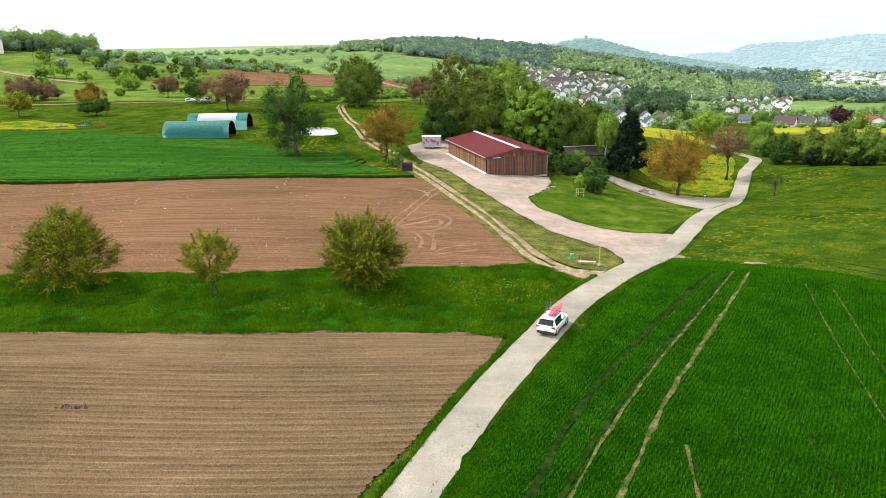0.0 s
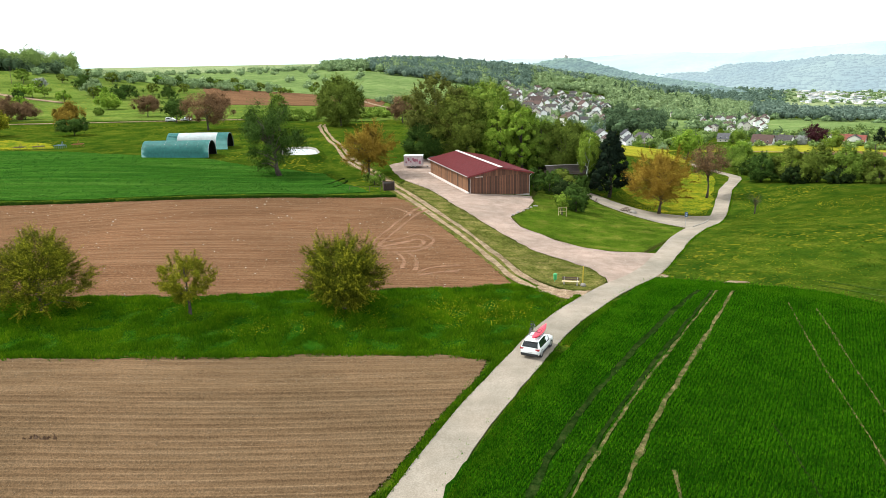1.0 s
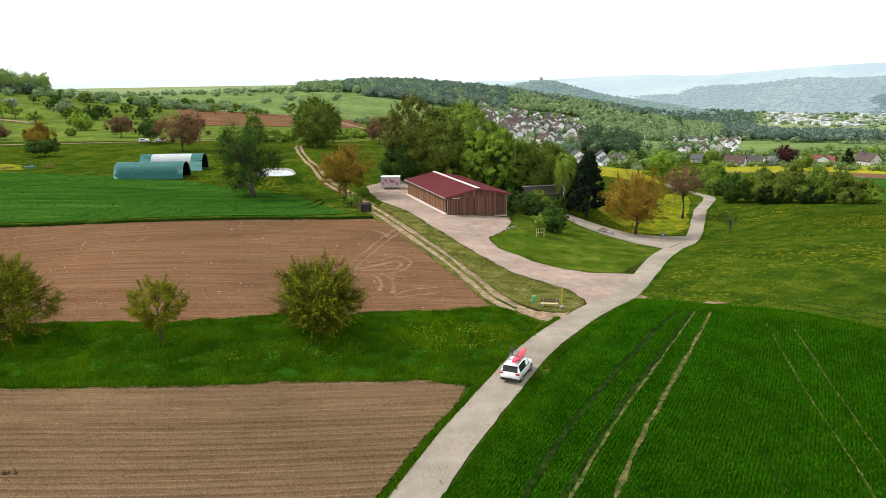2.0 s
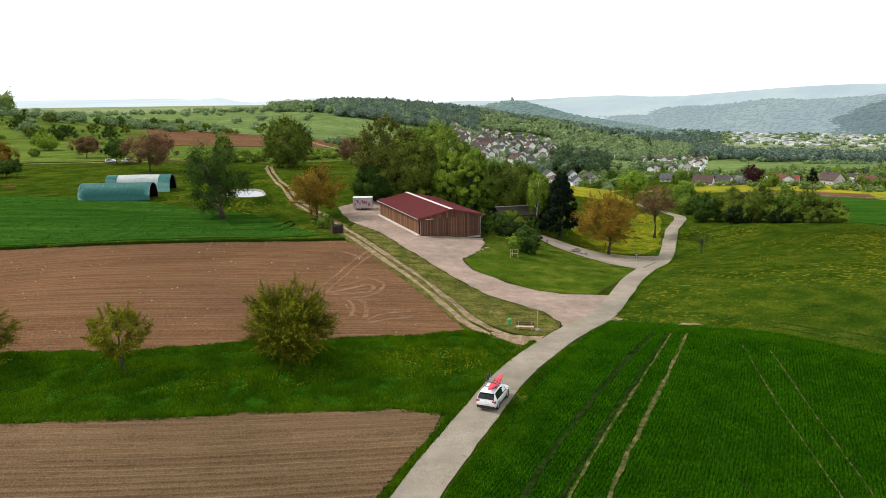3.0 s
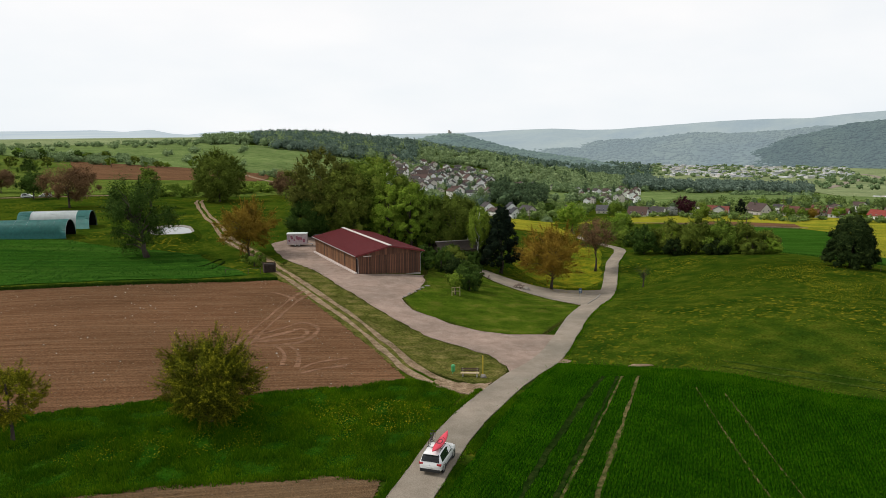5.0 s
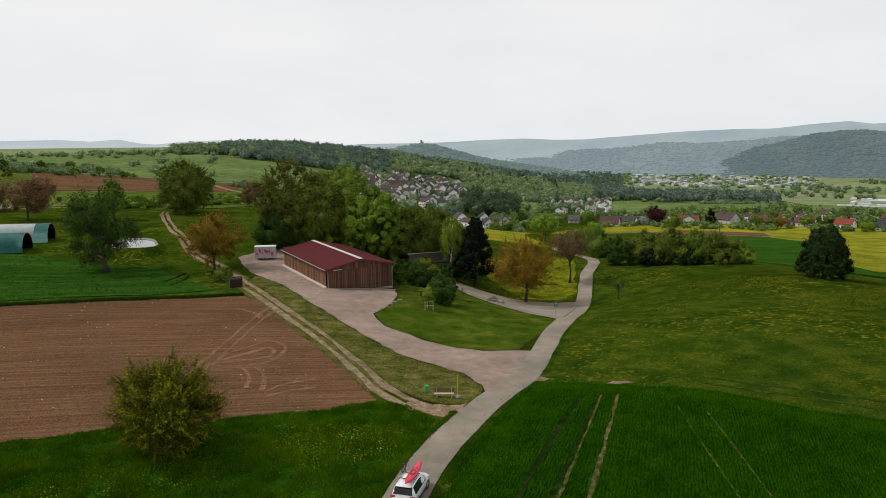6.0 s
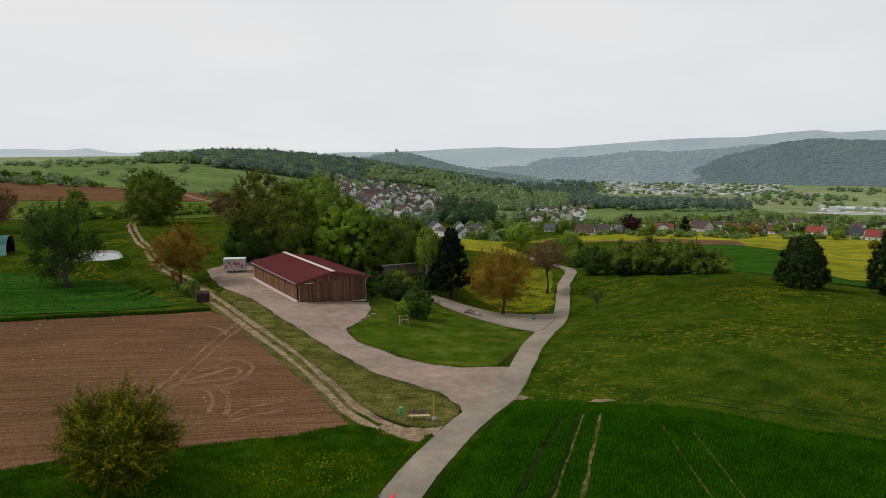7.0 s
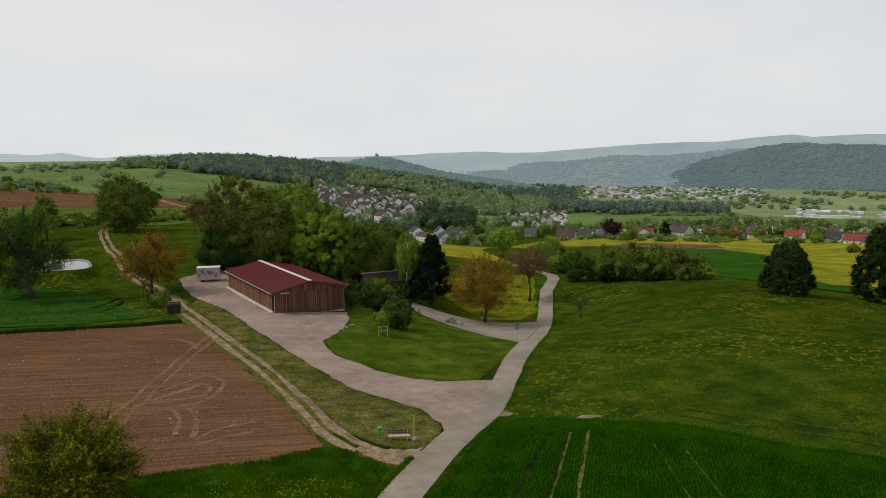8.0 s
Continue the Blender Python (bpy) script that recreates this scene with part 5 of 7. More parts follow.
drape("valley_floor", [polar(az, r) for az, r in ((25, 1250), (30, 1250), (36, 1245), (38, 1120), (42, 900), (46, 880), (51, 900), (52, 2000), (46, 2110), (38, 2115), (30, 2110), (24, 2100))], 0.8, 40, HAZED_GRASS, "green meadows on the valley floor, paled for haze", "meadow", 4.0)
drape("orchard_meadow", [(-230, 330), (-150, 304), (-95, 306), (-60, 308), (-44, 285), (-20, 284), (-2, 300), (4, 330), (-6, 400), (-20, 470), (-30, 640), (-110, 735), (-200, 680), (-330, 640), (-330, 430)], 0.25, 9, HAY, "hay meadow under scattered fruit trees, paled for haze", "meadow", 1.5)
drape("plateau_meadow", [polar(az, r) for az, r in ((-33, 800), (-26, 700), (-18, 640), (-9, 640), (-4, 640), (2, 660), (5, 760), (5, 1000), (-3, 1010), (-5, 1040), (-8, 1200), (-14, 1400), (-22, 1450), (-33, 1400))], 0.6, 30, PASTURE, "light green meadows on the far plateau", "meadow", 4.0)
drape("plateau_meadow", [polar(az, r) for az, r in ((-48, 1300), (-33, 1410), (-22, 1460), (-14, 1410), (-8, 1260), (-3, 1320), (2, 1400), (2, 3050), (-15, 3050), (-32, 3050), (-48, 3050))], 0.7, 70, HAZED_GRASS, "pale hazy meadows towards the horizon", "meadow", 4.0)
drape("flower_patch", [(-144, 234), (-134, 236), (-116, 226), (-111, 216), (-119, 214), (-135, 216)], 0.1, 3, MIXED, "patch of meadow full of yellow flowers", "meadow", 1.0)
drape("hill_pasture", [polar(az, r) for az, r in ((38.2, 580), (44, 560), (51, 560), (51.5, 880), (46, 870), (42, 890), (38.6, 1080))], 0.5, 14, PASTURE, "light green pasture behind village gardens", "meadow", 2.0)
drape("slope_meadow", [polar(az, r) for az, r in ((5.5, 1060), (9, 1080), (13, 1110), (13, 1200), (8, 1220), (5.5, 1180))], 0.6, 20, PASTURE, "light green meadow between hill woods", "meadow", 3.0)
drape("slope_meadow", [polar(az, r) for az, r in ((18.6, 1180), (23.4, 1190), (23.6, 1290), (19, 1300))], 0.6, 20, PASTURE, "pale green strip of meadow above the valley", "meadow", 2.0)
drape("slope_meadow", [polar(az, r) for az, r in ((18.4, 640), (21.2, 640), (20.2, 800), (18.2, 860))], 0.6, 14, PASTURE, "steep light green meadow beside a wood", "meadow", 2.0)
VALLEY_ROAD = [polar(az, r) for az, r in ((39.0, 1270), (39.6, 1400), (40.6, 1600), (42.2, 1750), (41.2, 1850))]
ribbon("valley_road", VALLEY_ROAD, 16, 1.0, ASPHALT, "wide pale road across the valley floor", "road", 30, 0.5, 0.2, 3)

# ---- houses ----
WALL_PAINT = picked("rendered_wall", [(0.84, 0.83, 0.8), (0.78, 0.75, 0.7), (0.86, 0.86, 0.85), (0.6, 0.55, 0.48), (0.82, 0.8, 0.75)], 0.9, 0.08)
ROOF_TILE = picked("roof_tiles", [(0.06, 0.05, 0.048), (0.05, 0.05, 0.054), (0.085, 0.06, 0.054), (0.09, 0.088, 0.09), (0.065, 0.058, 0.057)], 0.85, 0.3)
ROOF_BROWN = picked("brown_roof_tiles", [(0.07, 0.05, 0.044), (0.055, 0.05, 0.05), (0.09, 0.058, 0.05), (0.068, 0.06, 0.057), (0.08, 0.057, 0.05)], 0.95, 0.2)
ROOF_BRIGHT = picked("red_roof_tiles", [(0.22, 0.05, 0.038), (0.15, 0.05, 0.04), (0.19, 0.062, 0.048), (0.13, 0.055, 0.047)], 0.85, 0.25)
GLASS = plain("window_glass", (0.03, 0.04, 0.05), 0.08, 0.0, 0.2, 1, spec=0.9)
FRAME = plain("white_window_frame", (0.6, 0.6, 0.58), 0.5)
SOLAR = plain("solar_panel", (0.02, 0.03, 0.06), 0.15, 0.3, 0.2)
HALL_WALL = picked("hall_cladding", [(0.6, 0.61, 0.62), (0.5, 0.51, 0.53), (0.65, 0.63, 0.6), (0.38, 0.4, 0.43)], 0.7, 0.06)
HALL_ROOF = picked("hall_roof", [(0.5, 0.51, 0.53), (0.6, 0.6, 0.6), (0.32, 0.33, 0.35), (0.42, 0.36, 0.32)], 0.6, 0.08)


def house(at, turn, wide, deep, eave, pitch, roof_mat, label, rows=2, cols=3, dormer=False, solar=False, group="village houses", frames=True):
    """A rendered house with a pitched, overhanging roof, windows and a chimney."""
    h = thing("house", at, turn, label, "house", group)
    rise = wide / 2 * math.tan(radians(pitch))
    bm = bmesh.new()
    pts = [(-wide / 2, -1.5), (wide / 2, -1.5), (wide / 2, eave), (0, eave + rise), (-wide / 2, eave)]
    f, g = [bm.verts.new((x, -deep / 2, z)) for x, z in pts], [bm.verts.new((x, deep / 2, z)) for x, z in pts]
    bm.faces.new(f), bm.faces.new(g[::-1])
    for k in range(5):
        bm.faces.new((f[k], g[k], g[(k + 1) % 5], f[(k + 1) % 5]))
    part("wall", bm, WALL_PAINT, h)
    over = 0.6
    bm = bmesh.new()
    low = eave - over * math.tan(radians(pitch))
    prof = [(-wide / 2 - over, low), (0, eave + rise), (wide / 2 + over, low), (wide / 2 + over, low + 0.25), (0, eave + rise + 0.28), (-wide / 2 - over, low + 0.25)]
    f, g = [bm.verts.new((x, -deep / 2 - over, z + 0.02)) for x, z in prof], [bm.verts.new((x, deep / 2 + over, z + 0.02)) for x, z in prof]
    bm.faces.new(f), bm.faces.new(g[::-1])
    for k in range(6):
        bm.faces.new((f[k], g[k], g[(k + 1) % 6], f[(k + 1) % 6]))
    roof = part("roof", bm, roof_mat, h)
    part("chimney", boxed((0.7, 0.7, 1.6), (wide * 0.14, deep * 0.2, eave + rise + 0.3), 0.05), roof_mat, roof)
    if dormer:
        part("dormer", boxed((wide * 0.42, deep * 0.3, 1.5), (-wide * 0.3, 0, eave + 1.0), 0.05), WALL_PAINT, roof)
    if solar:
        tilt = Matrix.Rotation(radians(-pitch), 4, "Y")
        part("solar_panel", boxed((wide * 0.36, deep * 0.7, 0.08), (-wide * 0.26, 0, eave + rise * 0.52 + 0.36), 0.0, tilt), SOLAR, roof, "dark solar panels")
    for k in range(rows):
        z = 1.5 + 2.7 * k
        for j in range(cols):
            for face in (-1, 1):
                y = (j + 0.5) / cols * (deep - 1.2) - (deep - 1.2) / 2
                w = part("window", boxed((0.12, 1.15, 1.3), (face * (wide / 2 + 0.02), y, z)), FRAME if frames else GLASS, h)
                if frames:
                    part("pane", boxed((0.06, 0.95, 1.1), (face * (wide / 2 + 0.07), y, z), 0.0), GLASS, w)
        for j in range(2):
            x = (j - 0.5) * wide * 0.45
            w = part("window", boxed((1.15, 0.12, 1.3), (x, -deep / 2 - 0.02, z)), FRAME if frames else GLASS, h)
            if frames:
                part("pane", boxed((0.95, 0.06, 1.1), (x, -deep / 2 - 0.07, z), 0.0), GLASS, w)
    return h


def hall(at, turn, wide, deep, tall, label, group="industrial halls"):
    h = thing("factory_hall", at, turn, label, "hall", group)
    part("wall", boxed((wide, deep, tall + 3), (0, 0, tall / 2 - 1.5)), HALL_WALL, h)
    bm = boxed((wide + 0.8, deep + 0.8, 0.6), (0, 0, tall + 0.3))
    roof = part("roof", bm, HALL_ROOF, h)
    part("skylight", boxed((wide * 0.6, deep * 0.12, 0.5), (0, 0, tall + 0.8)), FRAME, roof)
    part("window_band", boxed((wide * 0.9, 0.3, 1.2), (0, -deep / 2 - 0.05, tall * 0.65)), GLASS, h)
    return h


VILLAGE = [  # degrees, distance, turn, width, depth, eaves, pitch, bright roof, label
    (13.0, 484, 22, 9, 12, 4.5, 38, 0, "white gabled house with a grey brown roof below the meadow"), (15.0, 505, 40, 10, 15, 4.5, 25, 0, "long low house with a pale grey roof below the meadow"),
    (14.2, 520, 20, 9, 11, 5.5, 38, 0, "white gabled house among the roofs below the meadow"), (12.3, 522, 30, 9, 12, 5.0, 38, 0, "white house with a brown roof below the meadow"),
    (16.1, 520, 10, 9, 10, 5.5, 40, 0, "white gabled house with a dark roof behind other houses"), (17.4, 512, 35, 9, 13, 4.5, 35, 0, "long white house with a grey roof below the meadow"),
    (16.4, 492, 15, 9, 10, 5.2, 42, 0, "white gabled house with dark timber below the meadow"), (23.4, 515, 80, 9, 14, 4.5, 40, 0, "house with a dark tiled roof at the village edge"),
    (25.9, 474, 75, 10, 15, 4.2, 45, 1, "white house with a large dark red roof at the village edge"), (27.4, 480, 60, 9, 11, 4.5, 45, 0, "white gabled house with a dark roof at the village edge"),
    (31.6, 498, 80, 10, 18, 5.0, 38, 1, "long white house with a red roof at the village edge"), (34.4, 505, 50, 13, 16, 6.0, 38, 0, "large pale blue villa with a grey roof"),
    (36.6, 501, 70, 9, 12, 5.0, 40, 1, "house with a red tiled roof at the village edge"), (37.6, 490, 85, 9, 16, 4.5, 38, 1, "long house with an orange red roof"),
    (39.6, 492, 75, 10, 13, 4.8, 36, 1, "white house with a red roof and dormer"), (42.0, 482, 65, 10, 12, 5.2, 34, 1, "pale house with a weathered pinkish roof"),
    (44.4, 466, 65, 9, 11, 5.2, 44, 0, "pale green gabled house at the village edge"), (46.8, 446, 78, 11, 15, 4.5, 36, 1, "house with a bright red roof carrying solar panels"),
    (38.4, 506, 70, 9, 11, 5.0, 42, 1, "house with a brown red roof behind red roofs"), (45.6, 456, 80, 9, 13, 5, 38, 1, "house with a red roof behind a garden"),
    (29.6, 493, 60, 9, 12, 4.6, 40, 1, "house with a red brown roof among garden trees"), (20.8, 512, 50, 9, 12, 5, 40, 0, "white house among garden trees"),
]
for az, r, turn, wide, deep, eave, pitch, bright, label in VILLAGE:
    h = house(on(*polar(az, r)), turn - az, wide, deep, eave if az < 20 else 0.75 * eave, pitch if az < 20 else pitch + 5, (ROOF_BRIGHT if az > 30 else ROOF_BROWN) if bright else ROOF_TILE, label, solar="solar" in label, dormer="dormer" in label)
    h.scale = (0.78, 0.78, 0.7) if az > 20 else (0.84, 0.84, 0.84)

# the town on the slope: a few house types, each copied
types = [house(on(*polar(9, 700 + 30 * k)), 20 + 35 * k, 9 + k % 3, 11 + 2 * (k % 2), 7.6 + 0.7 * (k % 3), 28 + 3 * (k % 3), ROOF_BROWN,
               label, 2, 2, group="town houses", frames=False) for k, label in enumerate(("white gabled town house with a brown roof", "pale town house with a dark roof", "tall white town house with a brown roof", "cream town house with a grey brown roof", "white town house with a brown tiled roof"))]
rng_town = random.Random(8)
spots = []
for az0, az1, r0, r1, count in ((6.6, 14.6, 640, 1040, 140), (21.4, 26, 600, 900, 54), (16.5, 21, 800, 1020, 20)):
    tries = 0
    while count and tries < 6000:
        tries += 1
        x, y = polar(rng_town.uniform(az0, az1), rng_town.uniform(r0, r1))
        if all((x - p) ** 2 + (y - q) ** 2 > 15**2 for p, q in spots):
            spots.append((x, y))
            count -= 1
for k in range(12):
    spots.append(polar(26.5 + 1.8 * k + rng_town.uniform(-0.3, 0.3), rng_town.uniform(480, 540)))
for n, (x, y) in enumerate(spots):
    s = rng_town.uniform(0.68, 0.88) if n < 140 else rng_town.uniform(0.46, 0.62)
    copy_thing(types[n % 5], pose(*on(x, y), 0, 0, rng_town.choice((-10, 10, 60, -35, 20, -15)) + rng_town.uniform(-8, 8))).scale = (s, s, s * rng_town.uniform(0.95, 1.2)) if n < len(spots) - 12 else (0.6, 0.6, 0.5)

halls = [hall(on(*polar(30, 1700 + 60 * k)), 20 * k, 50 + 14 * k, 30 + 6 * k, 8 + k, label) for k, label in enumerate(("pale grey factory hall with a flat roof", "long white warehouse with a flat roof", "large grey warehouse with skylights"))]
for k, ob in enumerate(halls):
    ob.scale = (0.3, 0.22, 0.6)
for n in range(300):
    az = rng_town.uniform(28, 40.5) if n % 8 else rng_town.uniform(20, 28)
    x, y = polar(az, rng_town.uniform(1640, 2100) if az > 27 else rng_town.uniform(1750, 2080))
    c = copy_thing(halls[n % 3], pose(*on(x, y), 0, 0, rng_town.choice((10, 35, 100))))
    c.scale = (rng_town.uniform(0.09, 0.26) if n % 5 else 0.42, rng_town.uniform(0.1, 0.24), rng_town.uniform(0.25, 0.6))
for n in range(60):
    x, y = polar(rng_town.uniform(42.5, 50.5), rng_town.uniform(930, 1230))
    c = copy_thing(halls[n % 3], pose(*on(x, y), 0, 0, rng_town.choice((40, 130)) + rng_town.uniform(-5, 5)))
    c.scale = (rng_town.uniform(0.2, 0.5), rng_town.uniform(0.12, 0.25), 0.35)
house(on(*polar(-32.2, 625)), 121, 14, 34, 10, 22, ROOF_TILE, "long white multi storey house in a wood", 3, 7, group="plateau house")

# the look-out on the cone shaped hill
tower = thing("ruin_tower", (*polar(11.3, 1921), 27 - 1921 * 0.0066 - 7), 20, "small stone ruin on top of a wooded hill", "tower")
part("wall", boxed((8, 6, 16), (0, 0, 6), 0.8), CONCRETE, tower)
part("battlement", boxed((3.5, 6.3, 4), (-2, 0, 15.5), 0.5), CONCRETE, tower)

# ---- things of the farm ----
WHITE_PAINT = plain("white_car_paint", (0.78, 0.78, 0.77), 0.22, 0.0, 0.03, 1, spec=0.6)
CAR_GLASS = plain("dark_car_glass", (0.012, 0.014, 0.016), 0.06, 0.0, 0.2, 1, spec=0.9)
BLACK_PLASTIC = plain("black_plastic", (0.02, 0.02, 0.021), 0.6, 0, 0.2)
RUBBER = plain("tyre_rubber", (0.018, 0.018, 0.018), 0.85, 0, 0.2)
ALLOY = plain("alloy_rim", (0.5, 0.5, 0.51), 0.35, 0.8, 0.1)
RED_LAMP = plain("red_lamp_glass", (0.35, 0.015, 0.02), 0.15, 0, 0.1, spec=0.8)
LAMP_GLASS = plain("clear_lamp_glass", (0.6, 0.62, 0.65), 0.1, 0, 0.1, spec=0.8)
KAYAK_RED = plain("red_kayak_plastic", (0.62, 0.03, 0.06), 0.4, 0, 0.12, 1.5)
TEAL = plain("teal_tarpaulin", (0.035, 0.2, 0.175), 0.55, 0, 0.18, 1.2, 0.02, (1, 1, 1))
PALE_SHEET = plain("pale_plastic_sheet", (0.68, 0.73, 0.71), 0.4, 0, 0.08, 1.0)
OLD_WOOD = plain("weathered_wood", (0.1, 0.068, 0.05), 0.9, 0, 0.3, 6, 0.01, (1, 1, 0.3))
PALE_WOOD = plain("pale_wood", (0.5, 0.38, 0.24), 0.85, 0, 0.2, 6, 0.01)
BRUSHWOOD = plain("dark_brushwood", (0.035, 0.021, 0.014), 0.95, 0, 0.4, 6, 0.02, (1, 1, 0.3))
YELLOW_PAINT = plain("yellow_paint", (0.5, 0.36, 0.03), 0.6, 0, 0.12)
GREEN_PAINT = plain("green_paint", (0.06, 0.3, 0.1), 0.5, 0, 0.15)
STONE = plain("pale_field_stone", (0.21, 0.19, 0.16), 0.9, 0, 0.3, 4, 0.03)
BLUE_PAINT = plain("blue_sign_paint", (0.05, 0.09, 0.16), 0.5, 0, 0.1)
RUST_STEEL = plain("rusty_steel", (0.24, 0.07, 0.035), 0.8, 0.2, 0.4, 4)
BLUE_STEEL = plain("faded_blue_steel", (0.12, 0.17, 0.24), 0.7, 0.1, 0.3, 3)
TRAILER_WALL = plain("faded_trailer_panel", (0.42, 0.34, 0.35), 0.6, 0, 0.25, 1.3)
PINK = plain("pink_paint", (0.28, 0.09, 0.13), 0.6, 0, 0.45, 3)
ROOF_GREY = plain("grey_roof_slabs", (0.1, 0.08, 0.068), 0.9, 0, 0.35, 3.5, 0.03)


def ring(bm, centre, axis, radius, thick, sides=22, tube_sides=6):
    """A torus, such as a tyre or a rim."""
    axis = Vector(axis).normalized()
    a = axis.orthogonal().normalized()
    b = axis.cross(a)
    rows = []
    for k in range(sides):
        d = a * math.cos(k * math.tau / sides) + b * math.sin(k * math.tau / sides)
        rows.append([bm.verts.new(Vector(centre) + d * (radius + thick * math.cos(j * math.tau / tube_sides)) + axis * thick * math.sin(j * math.tau / tube_sides)) for j in range(tube_sides)])
    for k in range(sides):
        for j in range(tube_sides):
            bm.faces.new((rows[k][j], rows[(k + 1) % sides][j], rows[(k + 1) % sides][(j + 1) % tube_sides], rows[k][(j + 1) % tube_sides]))
    return bm


def disc(bm, centre, axis, radius, thick, sides=20):
    axis = Vector(axis).normalized()
    return tube(bm, [Vector(centre) - axis * thick / 2, Vector(centre) + axis * thick / 2], radius, sides)


# stations along the car: place, half width at sill, belt and roof, heights of sill, belt and roof
CAR = [(-2.20, 0.70, 0.74, 0.70, 0.42, 0.78, 0.86), (-2.12, 0.84, 0.86, 0.74, 0.34, 0.90, 1.05), (-2.0, 0.88, 0.89, 0.68, 0.30, 0.97, 1.36), (-1.72, 0.89, 0.90, 0.62, 0.28, 1.0, 1.62),
       (-1.1, 0.89, 0.905, 0.62, 0.26, 1.0, 1.675), (-0.3, 0.89, 0.905, 0.62, 0.26, 0.99, 1.68), (0.3, 0.89, 0.905, 0.60, 0.26, 0.98, 1.63), (0.75, 0.89, 0.90, 0.62, 0.26, 0.97, 1.42),
       (1.18, 0.89, 0.89, 0.72, 0.27, 0.96, 1.1), (1.6, 0.88, 0.87, 0.70, 0.29, 0.92, 0.99), (2.0, 0.84, 0.82, 0.62, 0.33, 0.82, 0.88), (2.18, 0.72, 0.70, 0.5, 0.40, 0.68, 0.72)]


def car_station(n):
    x, ws, wb, wr, zs, zb, zr = CAR[n]
    half = [(ws * 0.8, zs), (ws, zs + 0.12), (wb, zb - 0.12), (wb * 0.985, zb), (wr + 0.06, zr - 0.07), (wr - 0.04, zr), (0.0, zr + 0.02)]
    left = [Vector((x, y, z)) for y, z in half]
    return left + [Vector((x, -y, z)) for y, z in half[-2::-1]]


def suv(at, turn, label, kind="car", loaded=False):
    c = thing(kind, at, turn, label, "car")
    rings_ = [car_station(n) for n in range(len(CAR))]
    bm = bmesh.new()
    rows = [[bm.verts.new(p) for p in r] for r in rings_]
    for a, b in zip(rows, rows[1:]):
        for k in range(len(a) - 1):
            bm.faces.new((a[k], a[k + 1], b[k + 1], b[k]))
        bm.faces.new((a[-1], a[0], b[0], b[-1]))
    bm.faces.new(rows[0]), bm.faces.new(rows[-1][::-1])
    body = part("body", bm, WHITE_PAINT, c, "white painted body", True)

    def pane(name, quad, out, material=CAR_GLASS, shrink=0.06, label=""):
        q = [Vector(p) for p in quad]
        mid = sum(q, Vector()) / 4
        q = [p.lerp(mid, shrink) for p in q]
        out = Vector(out).normalized() * 0.012
        bm = bmesh.new()
        f, g = [bm.verts.new(p + out) for p in q], [bm.verts.new(p - out) for p in q]
        bm.faces.new(f), bm.faces.new(g[::-1])
        for k in range(4):
            bm.faces.new((f[k], g[k], g[(k + 1) % 4], f[(k + 1) % 4]))
        return part(name, bm, material, body, label)

    for side in (1, -1):
        pick = (lambda n, k: rings_[n][k]) if side == 1 else (lambda n, k: rings_[n][12 - k])
        for a, b in ((3, 4), (4, 5), (5, 7)):
            pane("side_window", (pick(a, 3), pick(b, 3), pick(b, 4) if b != 7 else pick(7, 4).lerp(pick(7, 3), 0.15), pick(a, 4)), (0, side, 0.5), shrink=0.035)
        part("tail_light", boxed((0.2, 0.36, 0.17), (-2.09, side * 0.73, 0.93), 0.04), RED_LAMP, body, "red tail light")
        pane("headlight", (Vector((2.04, side * 0.80, 0.62)), Vector((1.85, side * 0.86, 0.7)), Vector((1.8, side * 0.82, 0.85)), Vector((2.05, side * 0.6, 0.8))), (1, side * 0.5, 0.3), LAMP_GLASS, 0.0, "clear headlight")
        m = part("mirror", boxed((0.12, 0.22, 0.14), (0.72, side * 1.0, 1.05), 0.03), WHITE_PAINT, c)
        part("roof_rail", bar([(-1.5, side * 0.58, 1.68), (-1.4, side * 0.6, 1.73), (0.2, side * 0.6, 1.73), (0.35, side * 0.56, 1.64)], 0.018, 6), BLACK_PLASTIC, c)
        for x in (-1.32, 1.30):
            w = part("wheel", ring(bmesh.new(), (x, side * 0.80, 0.345), (0, 1, 0), 0.25, 0.1, 24, 8), RUBBER, c, "black tyre", True)
            part("rim", disc(bmesh.new(), (x, side * 0.86, 0.345), (0, 1, 0), 0.21, 0.06), ALLOY, w, "silver alloy rim")
            part("wheel_arch", ring(bmesh.new(), (x, side * 0.88, 0.37), (0, 1, 0), 0.375, 0.035, 22, 5), BLACK_PLASTIC, c)
        part("sill", boxed((2.1, 0.06, 0.16), (0, side * 0.885, 0.34), 0.02), BLACK_PLASTIC, c)
    bm, glass_rows = bmesh.new(), []
    for a, b, s in ((1, 2, 0.12), (1, 2, 0.6), (2, 3, 0.0), (2, 3, 0.45), (2, 3, 0.86)):
        glass_rows.append([bm.verts.new(rings_[a][k].lerp(rings_[b][k], s) * 1.0 + Vector((-0.035, -0.03 * (6 - k) / 2 * abs(6 - k) / 2, 0.012))) for k in range(4, 9)])
    for a, b in zip(glass_rows, glass_rows[1:]):
        for k in range(4):
            bm.faces.new((a[k], a[k + 1], b[k + 1], b[k]))
    bmesh.ops.solidify(bm, geom=bm.faces[:], thickness=0.02)
    part("rear_window", bm, CAR_GLASS, body, "dark rear window", True)
    pane("windscreen", (rings_[6][4], rings_[8][4], rings_[8][8], rings_[6][8]), (0.6, 0, 0.8), CAR_GLASS, 0.04)
    part("rear_bumper", boxed((0.16, 1.62, 0.26), (-2.16, 0, 0.42), 0.05), BLACK_PLASTIC, c, "black lower bumper")
